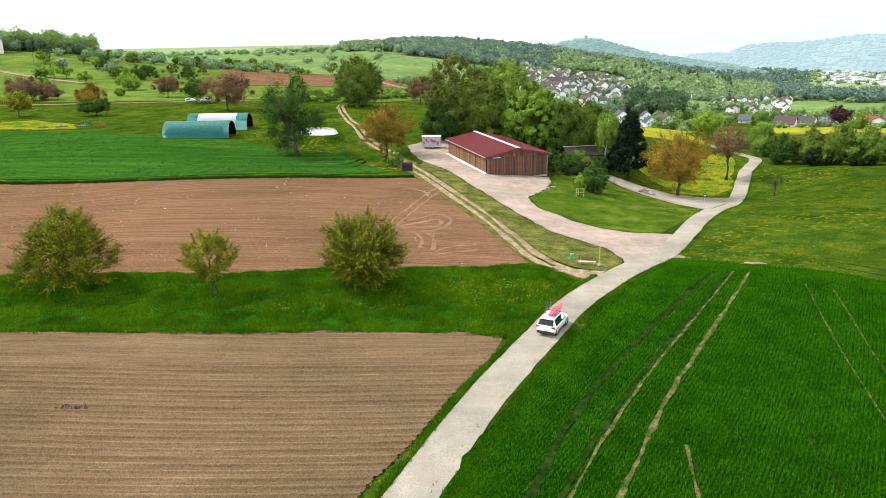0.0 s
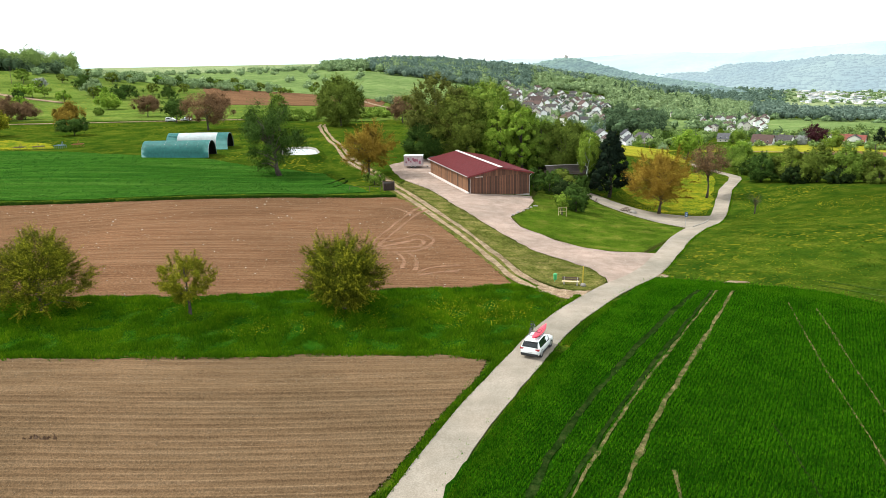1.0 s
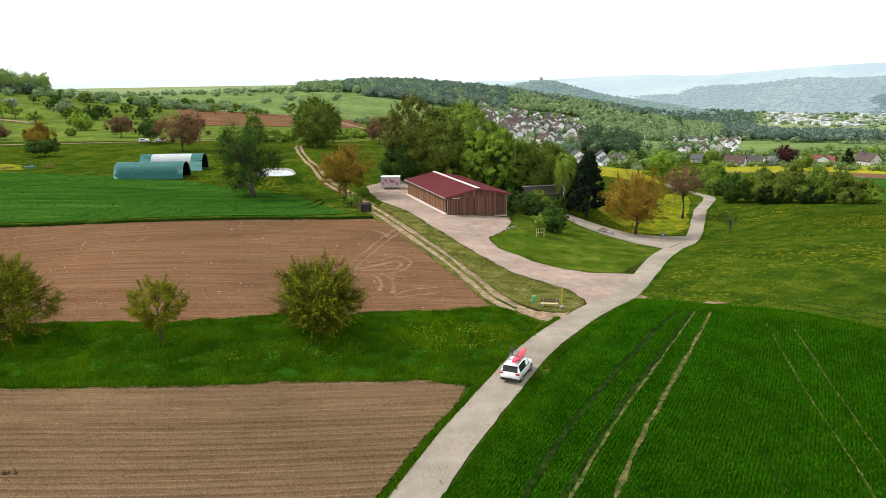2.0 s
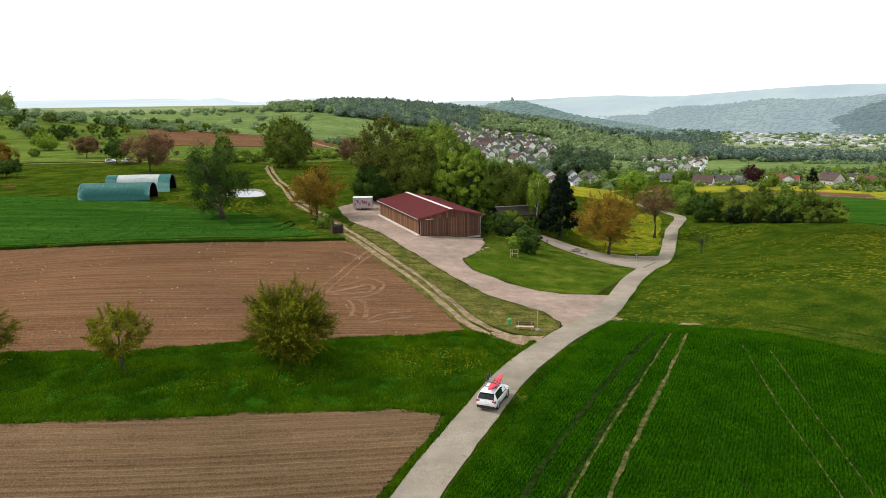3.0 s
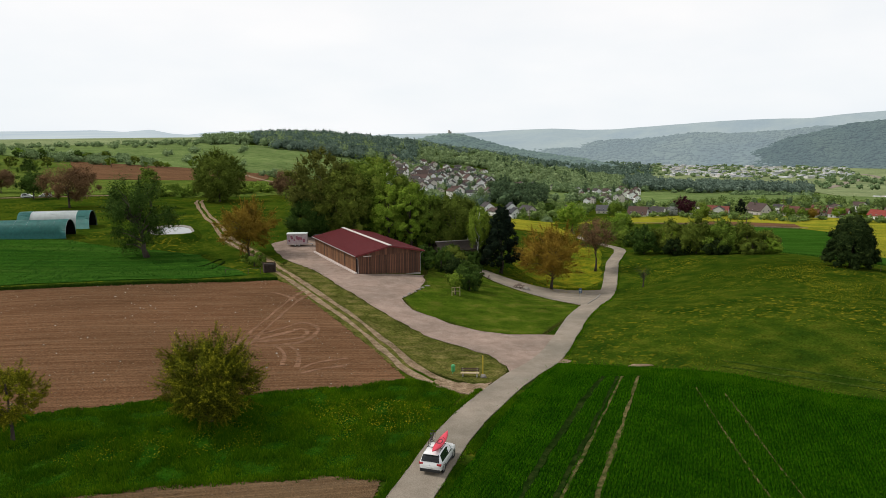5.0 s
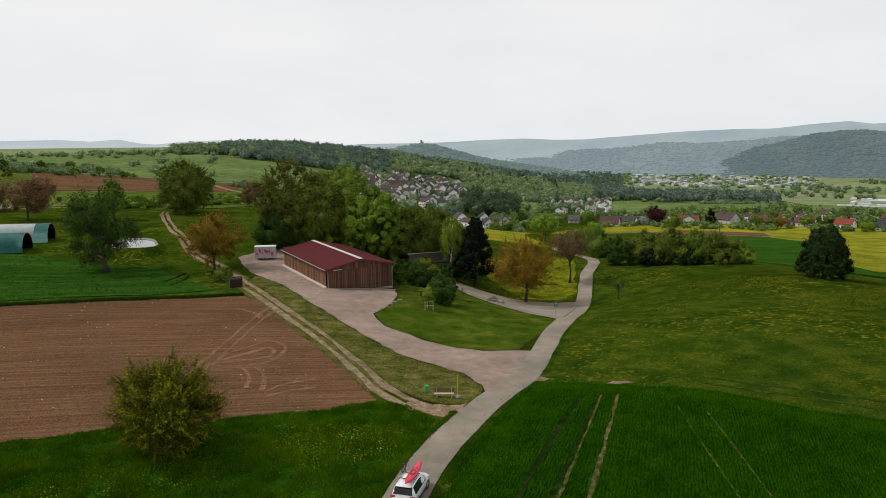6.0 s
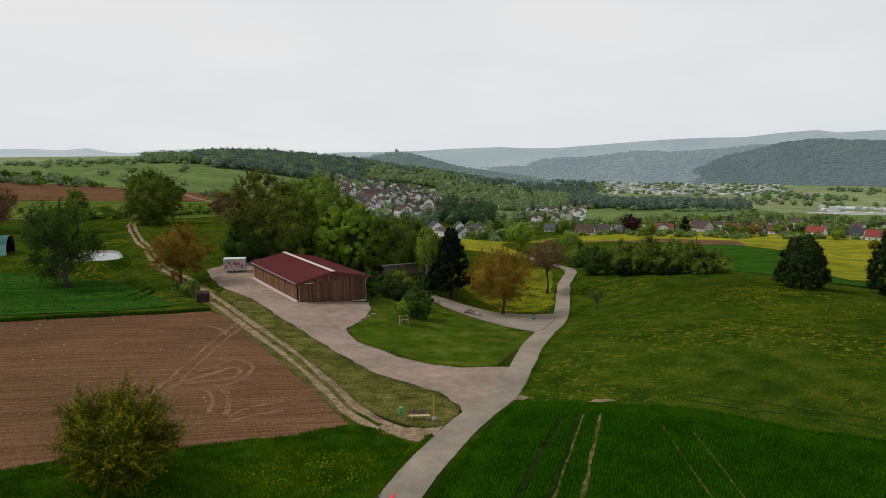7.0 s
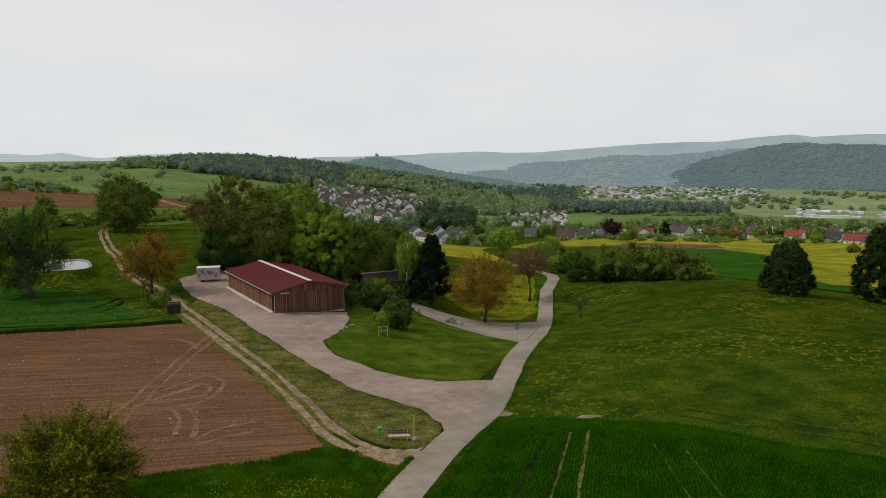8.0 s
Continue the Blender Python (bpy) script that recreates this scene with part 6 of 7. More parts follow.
    part("front_bumper", boxed((0.14, 1.5, 0.24), (2.13, 0, 0.42), 0.05), BLACK_PLASTIC, c)
    part("number_plate", boxed((0.05, 0.5, 0.12), (-2.215, 0, 0.66), 0.01), FRAME, c)
    part("badge", disc(bmesh.new(), (-2.19, 0, 0.86), (1, 0, 0.3), 0.055, 0.03), ALLOY, c)
    part("rear_spoiler", boxed((0.22, 1.2, 0.04), (-1.86, 0, 1.63), 0.015), WHITE_PAINT, c)
    for x in (-0.95, 0.0):
        part("cross_bar", boxed((0.06, 1.3, 0.03), (x, 0, 1.76), 0.01), BLACK_PLASTIC, c)
    return c


def kayak(at, turn, pitch):
    k = new("kayak")
    k.matrix_world = pose(*at, 0, pitch, turn)
    tagged(k, "red plastic kayak tied on a car roof", "kayak")
    bm, rows = bmesh.new(), []
    for s in np.linspace(-1, 1, 15):
        w, h = 0.34 * (1 - abs(s) ** 2.2) + 0.012, 0.16 * (1 - abs(s) ** 3) + 0.02
        lift = 0.16 * abs(s) ** 2.6
        rows.append([bm.verts.new((s * 2.0, w * math.cos(a), 0.17 + lift + h * math.sin(a) * (1.0 if math.sin(a) < 0 else 0.75))) for a in np.linspace(0, math.tau, 13)[:-1]])
    for a, b in zip(rows, rows[1:]):
        for j in range(12):
            bm.faces.new((a[j], a[(j + 1) % 12], b[(j + 1) % 12], b[j]))
    bm.faces.new(rows[0]), bm.faces.new(rows[-1][::-1])
    part("hull", bm, KAYAK_RED, k, "", True)
    part("cockpit_rim", ring(bmesh.new(), (0, 0, 0), (0, 0, 1), 0.2, 0.025, 20, 6), BLACK_PLASTIC, k).matrix_local = pose(-0.1, 0, 0.30) @ Matrix.Diagonal((1.9, 1, 1, 1))
    for x in (-0.55, 0.45):
        part("strap", ring(bmesh.new(), (x, 0, 0.17), (1, 0, 0), 0.27, 0.012, 18, 4), BLACK_PLASTIC, k)
    return k


def bicycle(at, turn):
    b = new("bicycle")
    b.matrix_world = pose(*at, 0, 0, turn)
    tagged(b, "black bicycle standing on a car roof rack", "bicycle")
    for x in (-0.52, 0.52):
        w = part("wheel", ring(bmesh.new(), (x, 0, 0.34), (0, 1, 0), 0.31, 0.022, 26, 6), RUBBER, b, "black tyre")
        part("rim", ring(bmesh.new(), (x, 0, 0.34), (0, 1, 0), 0.285, 0.012, 24, 5), ALLOY, w)
        spokes = bmesh.new()
        for k in range(10):
            a = k * math.pi / 5
            tube(spokes, [(x, 0, 0.34), (x + 0.28 * math.cos(a), 0, 0.34 + 0.28 * math.sin(a))], 0.004, 3)
        part("spokes", spokes, ALLOY, w)
    fr = bmesh.new()
    seat, crank, head = (-0.2, 0, 0.8), (-0.05, 0, 0.32), (0.38, 0, 0.78)
    for p, q in ((seat, crank), (crank, head), (seat, head), (seat, (-0.52, 0, 0.34)), (crank, (-0.52, 0, 0.34)), (head, (0.52, 0, 0.34))):
        tube(fr, [p, q], 0.022, 6)
    part("frame", fr, BLACK_PLASTIC, b)
    part("saddle", boxed((0.26, 0.14, 0.06), (-0.24, 0, 0.92), 0.025), BLACK_PLASTIC, b)
    part("seat_post", bar([seat, (-0.23, 0, 0.9)], 0.015), ALLOY, b)
    part("handlebar", bar([(0.36, -0.3, 0.95), (0.35, 0, 0.92), (0.36, 0.3, 0.95)], 0.015), BLACK_PLASTIC, b)
    part("stem", bar([head, (0.35, 0, 0.93)], 0.018), BLACK_PLASTIC, b)
    part("crank_wheel", ring(bmesh.new(), (-0.05, 0.03, 0.32), (0, 1, 0), 0.09, 0.012, 16, 5), ALLOY, b)
    for s in (1, -1):
        part("pedal", boxed((0.09, 0.09, 0.025), (-0.05 + s * 0.1, s * 0.13, 0.32 - s * 0.1), 0.008), BLACK_PLASTIC, b)
    return b


CAR_AT, CAR_TURN = (10.2, 61.2), 61.7
car_m = pose(*on(*CAR_AT, 0.12), 0, 0, CAR_TURN)
suv(tuple(car_m.translation), CAR_TURN, "white compact off-road car with roof bars on the farm road")
kayak(tuple(car_m @ Vector((-0.35, -0.28, 1.78))), CAR_TURN, 0)
bicycle(tuple(car_m @ Vector((-0.35, 0.42, 1.79))), CAR_TURN)


def tunnel(at, turn, length, wide, tall, cover, label, end_cover=None):
    t = thing("field_tunnel", at, turn, label, "tunnel", "field tunnels")
    def arch(x0, x1, grow, seg=14):
        bm, rows = bmesh.new(), []
        for x in np.linspace(x0, x1, max(int((x1 - x0) / 1.5), 2)):
            sag = 0.03 * math.cos(x * 4)
            row = []
            for a in np.linspace(0, math.pi, seg):
                y, z = math.cos(a), math.sin(a) ** 0.8
                row.append(bm.verts.new((x, y * (wide / 2 + grow), z * (tall + grow + sag) - 0.1)))
            rows.append(row)
        for a, b in zip(rows, rows[1:]):
            for k in range(seg - 1):
                bm.faces.new((a[k], a[k + 1], b[k + 1], b[k]))
        bmesh.ops.solidify(bm, geom=bm.faces[:], thickness=0.04)
        return bm
    part("cover", arch(-length / 2, length / 2, 0.0), cover, t, "", True)
    # black layer added under the cover, so that the inside looks unlit
    part("inner_dark", arch(-length / 2 + 0.2, length / 2 - 0.15, -0.09), DARK, t, "added black layer for the dark inside", True)
    if end_cover:
        part("end_sheet", arch(length / 2 - 3.2, length / 2 + 0.05, 0.05), end_cover, t, "teal end sheet", True)
        part("end_sheet", arch(-length / 2 - 0.05, -length / 2 + 3.0, 0.05), end_cover, t, "teal end sheet", True)
    for k in range(7):
        x = -length / 2 + k * length / 6
        pts = [(x, math.cos(a) * (wide / 2 - 0.06), math.sin(a) ** 0.8 * (tall - 0.06) - 0.1) for a in np.linspace(0.0, math.pi, 15)]
        part("hoop", bar(pts, 0.04, 6), STEEL, t)
    bm = bmesh.new()
    pts = [(math.cos(a) * (wide / 2 - 0.1), math.sin(a) ** 0.8 * (tall - 0.1) - 0.1) for a in np.linspace(0, math.pi, 14)]
    bm.faces.new([bm.verts.new((-length / 2 + 0.1, y, z)) for y, z in pts])
    bmesh.ops.solidify(bm, geom=bm.faces[:], thickness=0.05)
    part("end_wall", bm, cover, t)
    # dark blocks added to deepen the shade seen through the open end
    filler = bmesh.new()
    for k in range(3):
        box(filler, (2.0, 1.6, 1.3), (length / 2 - 6 - 2.4 * k, -1.2 + 1.1 * k, 0.6), 0.15)
    part("dark_filler", filler, DARK, t)
    return t


tunnel(on(-66.3, 195.6), -2, 18.0, 7.0, 4.3, TEAL, "long teal tarpaulin field tunnel with an open end")
tunnel(on(-64.8, 209.8), -2, 17.5, 6.6, 4.5, PALE_SHEET, "field tunnel with a pale sheet and teal end sheets", TEAL)

# the pond
POND = [(-36.9, 190.8), (-32, 190.1), (-28.7, 190.6), (-29.2, 196), (-31.4, 203.8), (-34.5, 206.2), (-38.2, 205.6), (-38.6, 198)]
WATER, pt, ps = nodes_of("pond_water")
ps.inputs["Base Color"].default_value = (0.05, 0.06, 0.05, 1)
ps.inputs["Roughness"].default_value = 0.03
ps.inputs["Specular IOR Level"].default_value = 1.0
p_n = noise_at(pt, 2.0, 3)
bump(pt, ps, p_n.outputs["Fac"], 0.05, 0.02)


def pond():
    mid = np.mean(POND, 0)
    edge = along(POND, 0.8, True)
    n = len(edge)
    edge = sum(np.roll(edge, k, 0) for k in range(-3, 4)) / 7
    edge = mid + (edge - mid) * (1.06 + 0.1 * np.array([noise.noise((x * 0.5, y * 0.5, 3.0)) for x, y in edge]))[:, None]
    level = float(height(edge[:, 0], edge[:, 1]).max()) + 0.06
    v = np.r_[np.c_[edge, np.full(n, level)], [[*mid, level]]]
    f = np.array([(k, (k + 1) % n, n) for k in range(n)])
    tagged(mesh_ob("pond_water", v, f, WATER), "still pond water mirroring the white sky", "water", kind="structure")

    def band(name, steps, material, label):
        rows = []
        for grow, up in steps:
            q = mid + (edge - mid) * grow
            z = height(q[:, 0], q[:, 1]) - 0.1 if up is None else np.full(n, level + up)
            rows.append(np.c_[q, z])
        v = np.concatenate(rows)
        f = np.array([(r * n + k, r * n + (k + 1) % n, (r + 1) * n + (k + 1) % n, (r + 1) * n + k) for r in range(len(steps) - 1) for k in range(n)])
        tagged(mesh_ob(name, v, f, material, smooth=True), label, "pond rim", kind="structure")

    band("pond_liner", [(0.98, -0.08), (1.0, 0.03), (1.09, 0.3), (1.13, 0.26)], STONE, "pale pond rim of liner and stones")
    band("pond_bank", [(1.1, 0.2), (1.15, 0.28), (1.25, 0.15), (1.55, None)], GRASS, "low grassy bank round a pond")


pond()


def trailer():
    t = thing("box_trailer", on(-2.3, 176.2, 0.06), -6, "pale box trailer with faded pink and red painting", "trailer")
    body = part("body", boxed((4.6, 2.2, 2.35), (0, 0, 1.75), 0.08), TRAILER_WALL, t)
    part("roof", boxed((4.75, 2.35, 0.18), (0, 0, 2.98), 0.07), PALE_SHEET, t, "rounded pale roof")
    rng = random.Random(4)
    for k in range(7):
        x, z = -1.7 + 0.55 * k + rng.uniform(-0.1, 0.1), 1.75 + rng.uniform(-0.45, 0.45)
        part("painted_shape", boxed((rng.uniform(0.25, 0.55), 0.03, rng.uniform(0.35, 0.9)), (x, -1.11, z), 0.01, Matrix.Rotation(rng.uniform(-0.5, 0.5), 4, "Y")), PINK, body, "faded pink painted shape")
    for x in (-0.45, 0.45):
        for y in (-1.0, 1.0):
            w = part("wheel", ring(bmesh.new(), (x, y, 0.33), (0, 1, 0), 0.23, 0.09, 18, 6), RUBBER, t)
            part("rim", disc(bmesh.new(), (x, y * 1.04, 0.33), (0, 1, 0), 0.2, 0.05, 14), ALLOY, w)
    part("drawbar", bar([(2.3, 0, 0.55), (3.6, 0, 0.45)], 0.06), STEEL, t)
    part("jockey_wheel", disc(bmesh.new(), (3.4, 0.1, 0.12), (0, 1, 0), 0.12, 0.06, 12), RUBBER, t)
    part("bumper_beam", boxed((4.4, 0.08, 0.12), (0, -1.05, 0.5), 0.02), PALE_TRIM, t)
    f = thing("flat_trailer", on(3.6, 180.4, 0.06), 20, "dark flat farm trailer parked behind the barn", "trailer")
    part("bed", boxed((4.2, 2.1, 0.18), (0, 0, 0.95), 0.03), OLD_WOOD, f)
    for y in (-1.05, 1.05):
        part("side_board", boxed((4.2, 0.06, 0.6), (0, y, 1.3), 0.02), OLD_WOOD, f)
        for x in (-1.2, 1.2):
            part("wheel", ring(bmesh.new(), (x, y * 0.9, 0.42), (0, 1, 0), 0.3, 0.11, 18, 6), RUBBER, f)
    part("load", boxed((3.6, 1.8, 0.7), (0, 0, 1.45), 0.2), DARK, f)


trailer()


def bench(at, turn):
    b = thing("bench", at, turn, "wooden bench with pale seat boards and a dark backrest", "bench")
    for k in range(3):
        part("seat_board", boxed((2.1, 0.13, 0.045), (0, -0.05 - 0.15 * k, 0.46), 0.01), PALE_WOOD, b, "pale seat board")
    for k in range(2):
        part("back_board", boxed((2.1, 0.04, 0.16), (0, 0.14 + 0.04 * k, 0.62 + 0.2 * k), 0.01), OLD_WOOD, b, "dark back board")
    for x in (-0.8, 0.8):
        part("leg", boxed((0.14, 0.5, 0.45), (x, -0.15, 0.21), 0.03), CONCRETE, b)
        part("back_support", bar([(x, 0.08, 0.3), (x, 0.2, 0.95)], 0.03, 6), STEEL, b)
    return b


bench(on(17.9, 83.4, 0.03), -14)
bin_ = thing("litter_bin", on(16.1, 84.1, 0.03), 0, "round green litter bin on a post", "bin")
part("post", bar([(0, 0.2, 0), (0, 0.2, 1.0)], 0.04), GREEN_PAINT, bin_)
part("body", bar([(0, 0, 0.35), (0, 0, 0.42), (0, 0, 1.0)], [0.17, 0.21, 0.23], 16), GREEN_PAINT, bin_)
part("lid", bar([(0, 0, 1.0), (0, 0, 1.12), (0, 0, 1.2)], [0.26, 0.22, 0.08], 16), GREEN_PAINT, bin_, "domed pale green lid")
post_ = thing("yellow_post", on(19.6, 84.2, 0.03), 0, "tall yellow waymark post", "post")
part("pole", bar([(0, 0, -0.2), (0, 0, 2.15)], 0.055, 10), YELLOW_PAINT, post_)
part("cap", bar([(0, 0, 2.15), (0, 0, 2.22)], [0.07, 0.03], 10), YELLOW_PAINT, post_)


def boulder(name, at, size, seed, label, parent=None):
    bm = bmesh.new()
    bmesh.ops.create_icosphere(bm, subdivisions=3, radius=1)
    for v in bm.verts:
        v.co *= 1 + 0.28 * noise.noise(v.co * 1.3 + Vector((seed, 0, 0))) + 0.1 * noise.noise(v.co * 4 + Vector((0, seed, 0)))
        v.co = Vector((v.co.x * size[0], v.co.y * size[1], max(v.co.z, -0.55) * size[2]))
    ob = part(name, bm, STONE, None, "", True)
    ob.matrix_world = pose(at[0], at[1], at[2] + size[2] * 0.4, 0, 0, seed * 40)
    return tagged(ob, label, "stone", "stones by the drive" if "edge" in label else "")


boulder("boulder", on(19.3, 82.8), (0.36, 0.33, 0.3), 3, "rounded pale boulder beside a bench")
for n, (x, y) in enumerate(((15.9, 124.1), (17.0, 126.2), (18.4, 128.0), (20.2, 131.3), (21.3, 133.0), (19.4, 129.8))):
    boulder("edge_stone", on(x, y), (0.55 if n in (1, 4) else 0.34, 0.26, 0.18), 5 + n, "pale stone along the gravel edge")

# the dark box of woven sticks at the field corner, with a fence
box_ = thing("wood_store", on(-7.2, 145.3), 8, "dark square box of stacked brushwood by the track", "wood store")
for x in (-1.1, 1.1):
    for y in (-0.9, 0.9):
        part("post", bar([(x, y, -0.2), (x, y, 1.9)], 0.07, 7), OLD_WOOD, box_)
for k in range(9):
    for y in (-0.9, 0.9):
        part("slat", boxed((2.3, 0.06, 0.15), (0, y, 0.15 + 0.19 * k), 0.02), BRUSHWOOD, box_)
    for x in (-1.1, 1.1):
        part("slat", boxed((0.06, 1.8, 0.15), (x, 0, 0.15 + 0.19 * k), 0.02), BRUSHWOOD, box_)
# near black block added for the unlit inside behind the slats
part("fill", boxed((2.0, 1.6, 1.5), (0, 0, 0.8), 0.2), DARK, box_)


def fence(line, label, tall=1.0, rails=True, step=3.0):
    pts = along(line, step)
    f = thing("field_fence", on(*pts[0]), 0, label, "fence")
    base = Vector(f.matrix_world.translation)
    tops = []
    for k, (x, y) in enumerate(pts):
        p = Vector(on(x, y)) - base
        part("post", bar([p - Vector((0, 0, 0.2)), p + Vector((0.03 * math.sin(k * 2.1), 0, tall))], 0.05, 6), OLD_WOOD, f)
        tops.append(p + Vector((0, 0, tall * 0.85)))
    if rails:
        for a, b in zip(tops, tops[1:]):
            part("rail", bar([a, b], 0.025, 5), OLD_WOOD, f)
    return f


fence([(-15.0, 143.0), (-11, 143.2), (-8.8, 144.0)], "short weathered wooden fence beside the track", 1.1)
fence([(112, 128), (120, 122.5), (128, 118), (140, 110)], "row of old fence posts along the meadow brow", 1.1, False, 7.0)


def picnic_table(at, turn):
    p = thing("picnic_table", at, turn, "weathered wooden picnic bench on the parking lane edge", "table")
    for k in range(4):
        part("top_board", boxed((2.2, 0.18, 0.05), (0, -0.3 + 0.2 * k, 0.74), 0.01), OLD_WOOD, p)
    for y in (-0.85, 0.85):
        part("seat", boxed((2.2, 0.3, 0.05), (0, y, 0.45), 0.01), OLD_WOOD, p)
    for x in (-0.75, 0.75):
        part("frame", boxed((0.09, 1.8, 0.1), (x, 0, 0.38), 0.01), OLD_WOOD, p)
        for s in (-1, 1):
            part("leg", bar([(x, s * 0.65, 0), (x, s * 0.2, 0.72)], 0.05, 6), OLD_WOOD, p)
    return p


picnic_table(on(43.0, 147.2, 0.05), 60)
boulder("boulder", on(44.4, 146.2), (0.7, 0.6, 0.5), 17, "pale rough boulder beside a picnic bench")
log = thing("log_barrier", on(38.6, 155.5, 0.05), 70, "low log barrier along the parking lane", "barrier")
part("log", bar([(-1.6, 0, 0.3), (1.6, 0, 0.3)], 0.14, 10), OLD_WOOD, log)
for x in (-1.2, 1.2):
    part("block", boxed((0.3, 0.3, 0.3), (x, 0, 0.12), 0.04), CONCRETE, log)

sign = thing("road_sign", on(48.4, 126.9), 20, "blue rectangular road sign on a grey post", "sign")
part("post", bar([(0, 0.03, -0.2), (0, 0.03, 2.7)], 0.035, 8), STEEL, sign)
plate = part("plate", boxed((0.7, 0.03, 0.9), (0, 0, 2.2), 0.012), BLUE_PAINT, sign, "blue sign plate")
part("symbol_bar", boxed((0.4, 0.01, 0.12), (0, -0.02, 2.3), 0.003), FRAME, plate, "plain white bar")
part("symbol_bar", boxed((0.3, 0.01, 0.1), (0, -0.02, 2.0), 0.003), FRAME, plate, "plain white bar")
kerb_line = along([(48.6, 123.6), (54.6, 134.8), (61.0, 147.0)], 1.0)
kerb = thing("kerb", on(*kerb_line[0]), 0, "pale flush kerb stones across the lane mouth", "kerb", kind="structure")
k0 = Vector(kerb.matrix_world.translation)
for (x, y), (x2, y2) in zip(kerb_line, kerb_line[1:]):
    p = Vector(on((x + x2) / 2, (y + y2) / 2, 0.16)) - k0
    tilt = Matrix.Rotation(math.atan2(y2 - y, x2 - x), 4, "Z") @ Matrix.Rotation(-math.atan2(on(x2, y2)[2] - on(x, y)[2], math.hypot(x2 - x, y2 - y)), 4, "Y")
    part("kerb_stone", boxed((math.hypot(x2 - x, y2 - y) - 0.03, 0.22, 0.12), p, 0.02, tilt), STONE, kerb)


def pole(name, at, tall, lean, label, arms=0, mat=None):
    p = thing(name, at, 0, label, "pole")
    part("mast", bar([(0, 0, -0.3), (lean * 0.5, 0, tall / 2), (lean, 0, tall)], [0.14, 0.12, 0.09], 8), mat or OLD_WOOD, p)
    for k in range(arms):
        part("crossarm", boxed((1.8, 0.1, 0.1), (lean, 0, tall - 0.5 - 0.6 * k), 0.02), mat or OLD_WOOD, p)
    return p


pole("lamp_post", on(72.6, 176.9), 6.6, 0.0, "slim dark pole on the flower meadow", 0, BLACK_PLASTIC)
pole("utility_pole", on(112.4, 172.0), 9.5, -0.9, "old leaning wooden pole in a field hedge")
pole("utility_pole", on(285.0, 392.0), 14.0, 0.1, "tall wooden pole on the flower meadow", 1)
pole("utility_pole", on(*polar(17.5, 395)), 11.0, 0.0, "wooden pole at the edge of the flower meadow", 2)
pole("utility_pole", on(*polar(-29, 560)), 12.0, 0.0, "wooden pole on the plateau meadow", 1)

shed = thing("low_shed", on(36.0, 176.8), 8, "low shed with a grey slab roof behind the hedge", "shed")
part("wall", boxed((10, 5.0, 4.6), (0, 0, 0.7), 0.05), OLD_WOOD, shed)
bm = bmesh.new()
vs = [bm.verts.new(q) for q in ((-5.4, -3.0, 2.6), (5.4, -3.0, 2.6), (5.4, 0.3, 4.4), (-5.4, 0.3, 4.4), (-5.4, 3.0, 2.8), (5.4, 3.0, 2.8))]
bm.faces.new((vs[0], vs[1], vs[2], vs[3])), bm.faces.new((vs[3], vs[2], vs[5], vs[4]))
bmesh.ops.solidify(bm, geom=bm.faces[:], thickness=0.2)
roof_ = part("roof", bm, ROOF_GREY, shed)
part("ridge_cap", boxed((10.9, 0.3, 0.14), (0, 0.3, 4.46), 0.04), PALE_TRIM, roof_)
part("flue", bar([(3.2, 0.6, 4.0), (3.2, 0.6, 5.6)], 0.14, 10), STEEL, roof_)

# supports of the sapling
stake = thing("tree_support", on(25.3, 127.2), 0, "wooden stake frame round a sapling", "tree support")
for x, y in ((-0.7, -0.7), (0.7, -0.7), (0, 0.8)):
    part("stake", bar([(x, y, -0.2), (x, y, 1.7)], 0.045, 6), PALE_WOOD, stake)
part("cross_slat", boxed((1.5, 0.05, 0.1), (0, -0.7, 1.55), 0.01), PALE_WOOD, stake)
part("cross_slat", boxed((1.5, 0.05, 0.1), (0, -0.7, 0.9), 0.01), PALE_WOOD, stake)


def implement(at, turn, paint, label, tines):
    p = thing("farm_implement", at, turn, label, "implement", "farm implements")
    for y in (-0.8, 0.8):
        part("beam", boxed((3.2, 0.14, 0.14), (0, y, 0.9), 0.02), paint, p)
    for k in range(tines):
        x = -1.5 + 3.0 * k / (tines - 1)
        part("cross_beam", boxed((0.1, 1.7, 0.1), (x, 0, 0.9), 0.02), paint, p)
        for y in (-0.7, 0.7):
            part("tine", bar([(x, y, 0.9), (x + 0.15, y, 0.45), (x - 0.05, y, 0.0)], 0.03, 5), paint, p)
    part("headstock", bar([(-0.4, 0.8, 0.9), (0, 0.9, 1.9), (0.4, 0.8, 0.9)], 0.06, 6), paint, p)
    return p


implement(on(-104.3, 218.5), 10, RUST_STEEL, "rusty red harrow standing on the meadow", 5)
implement(on(-108.6, 216.5), -20, BLUE_STEEL, "faded blue cultivator standing on the meadow", 5)
implement(on(-114.0, 214.5), 30, OLD_WOOD, "old dark hay rake standing on the meadow", 6)
implement(on(-119.0, 213.5), 5, OLD_WOOD, "old dark harrow sunk in the grass", 4)
suv(on(-103.5, 299.0), 5, "white parked car beside a fruit tree on a meadow", "parked_car")
suv(on(-97.8, 300.5), 170, "white parked car under a fruit tree on a meadow", "parked_car")
suv(on(-208, 330), 15, "white car parked at the meadow edge", "parked_car")

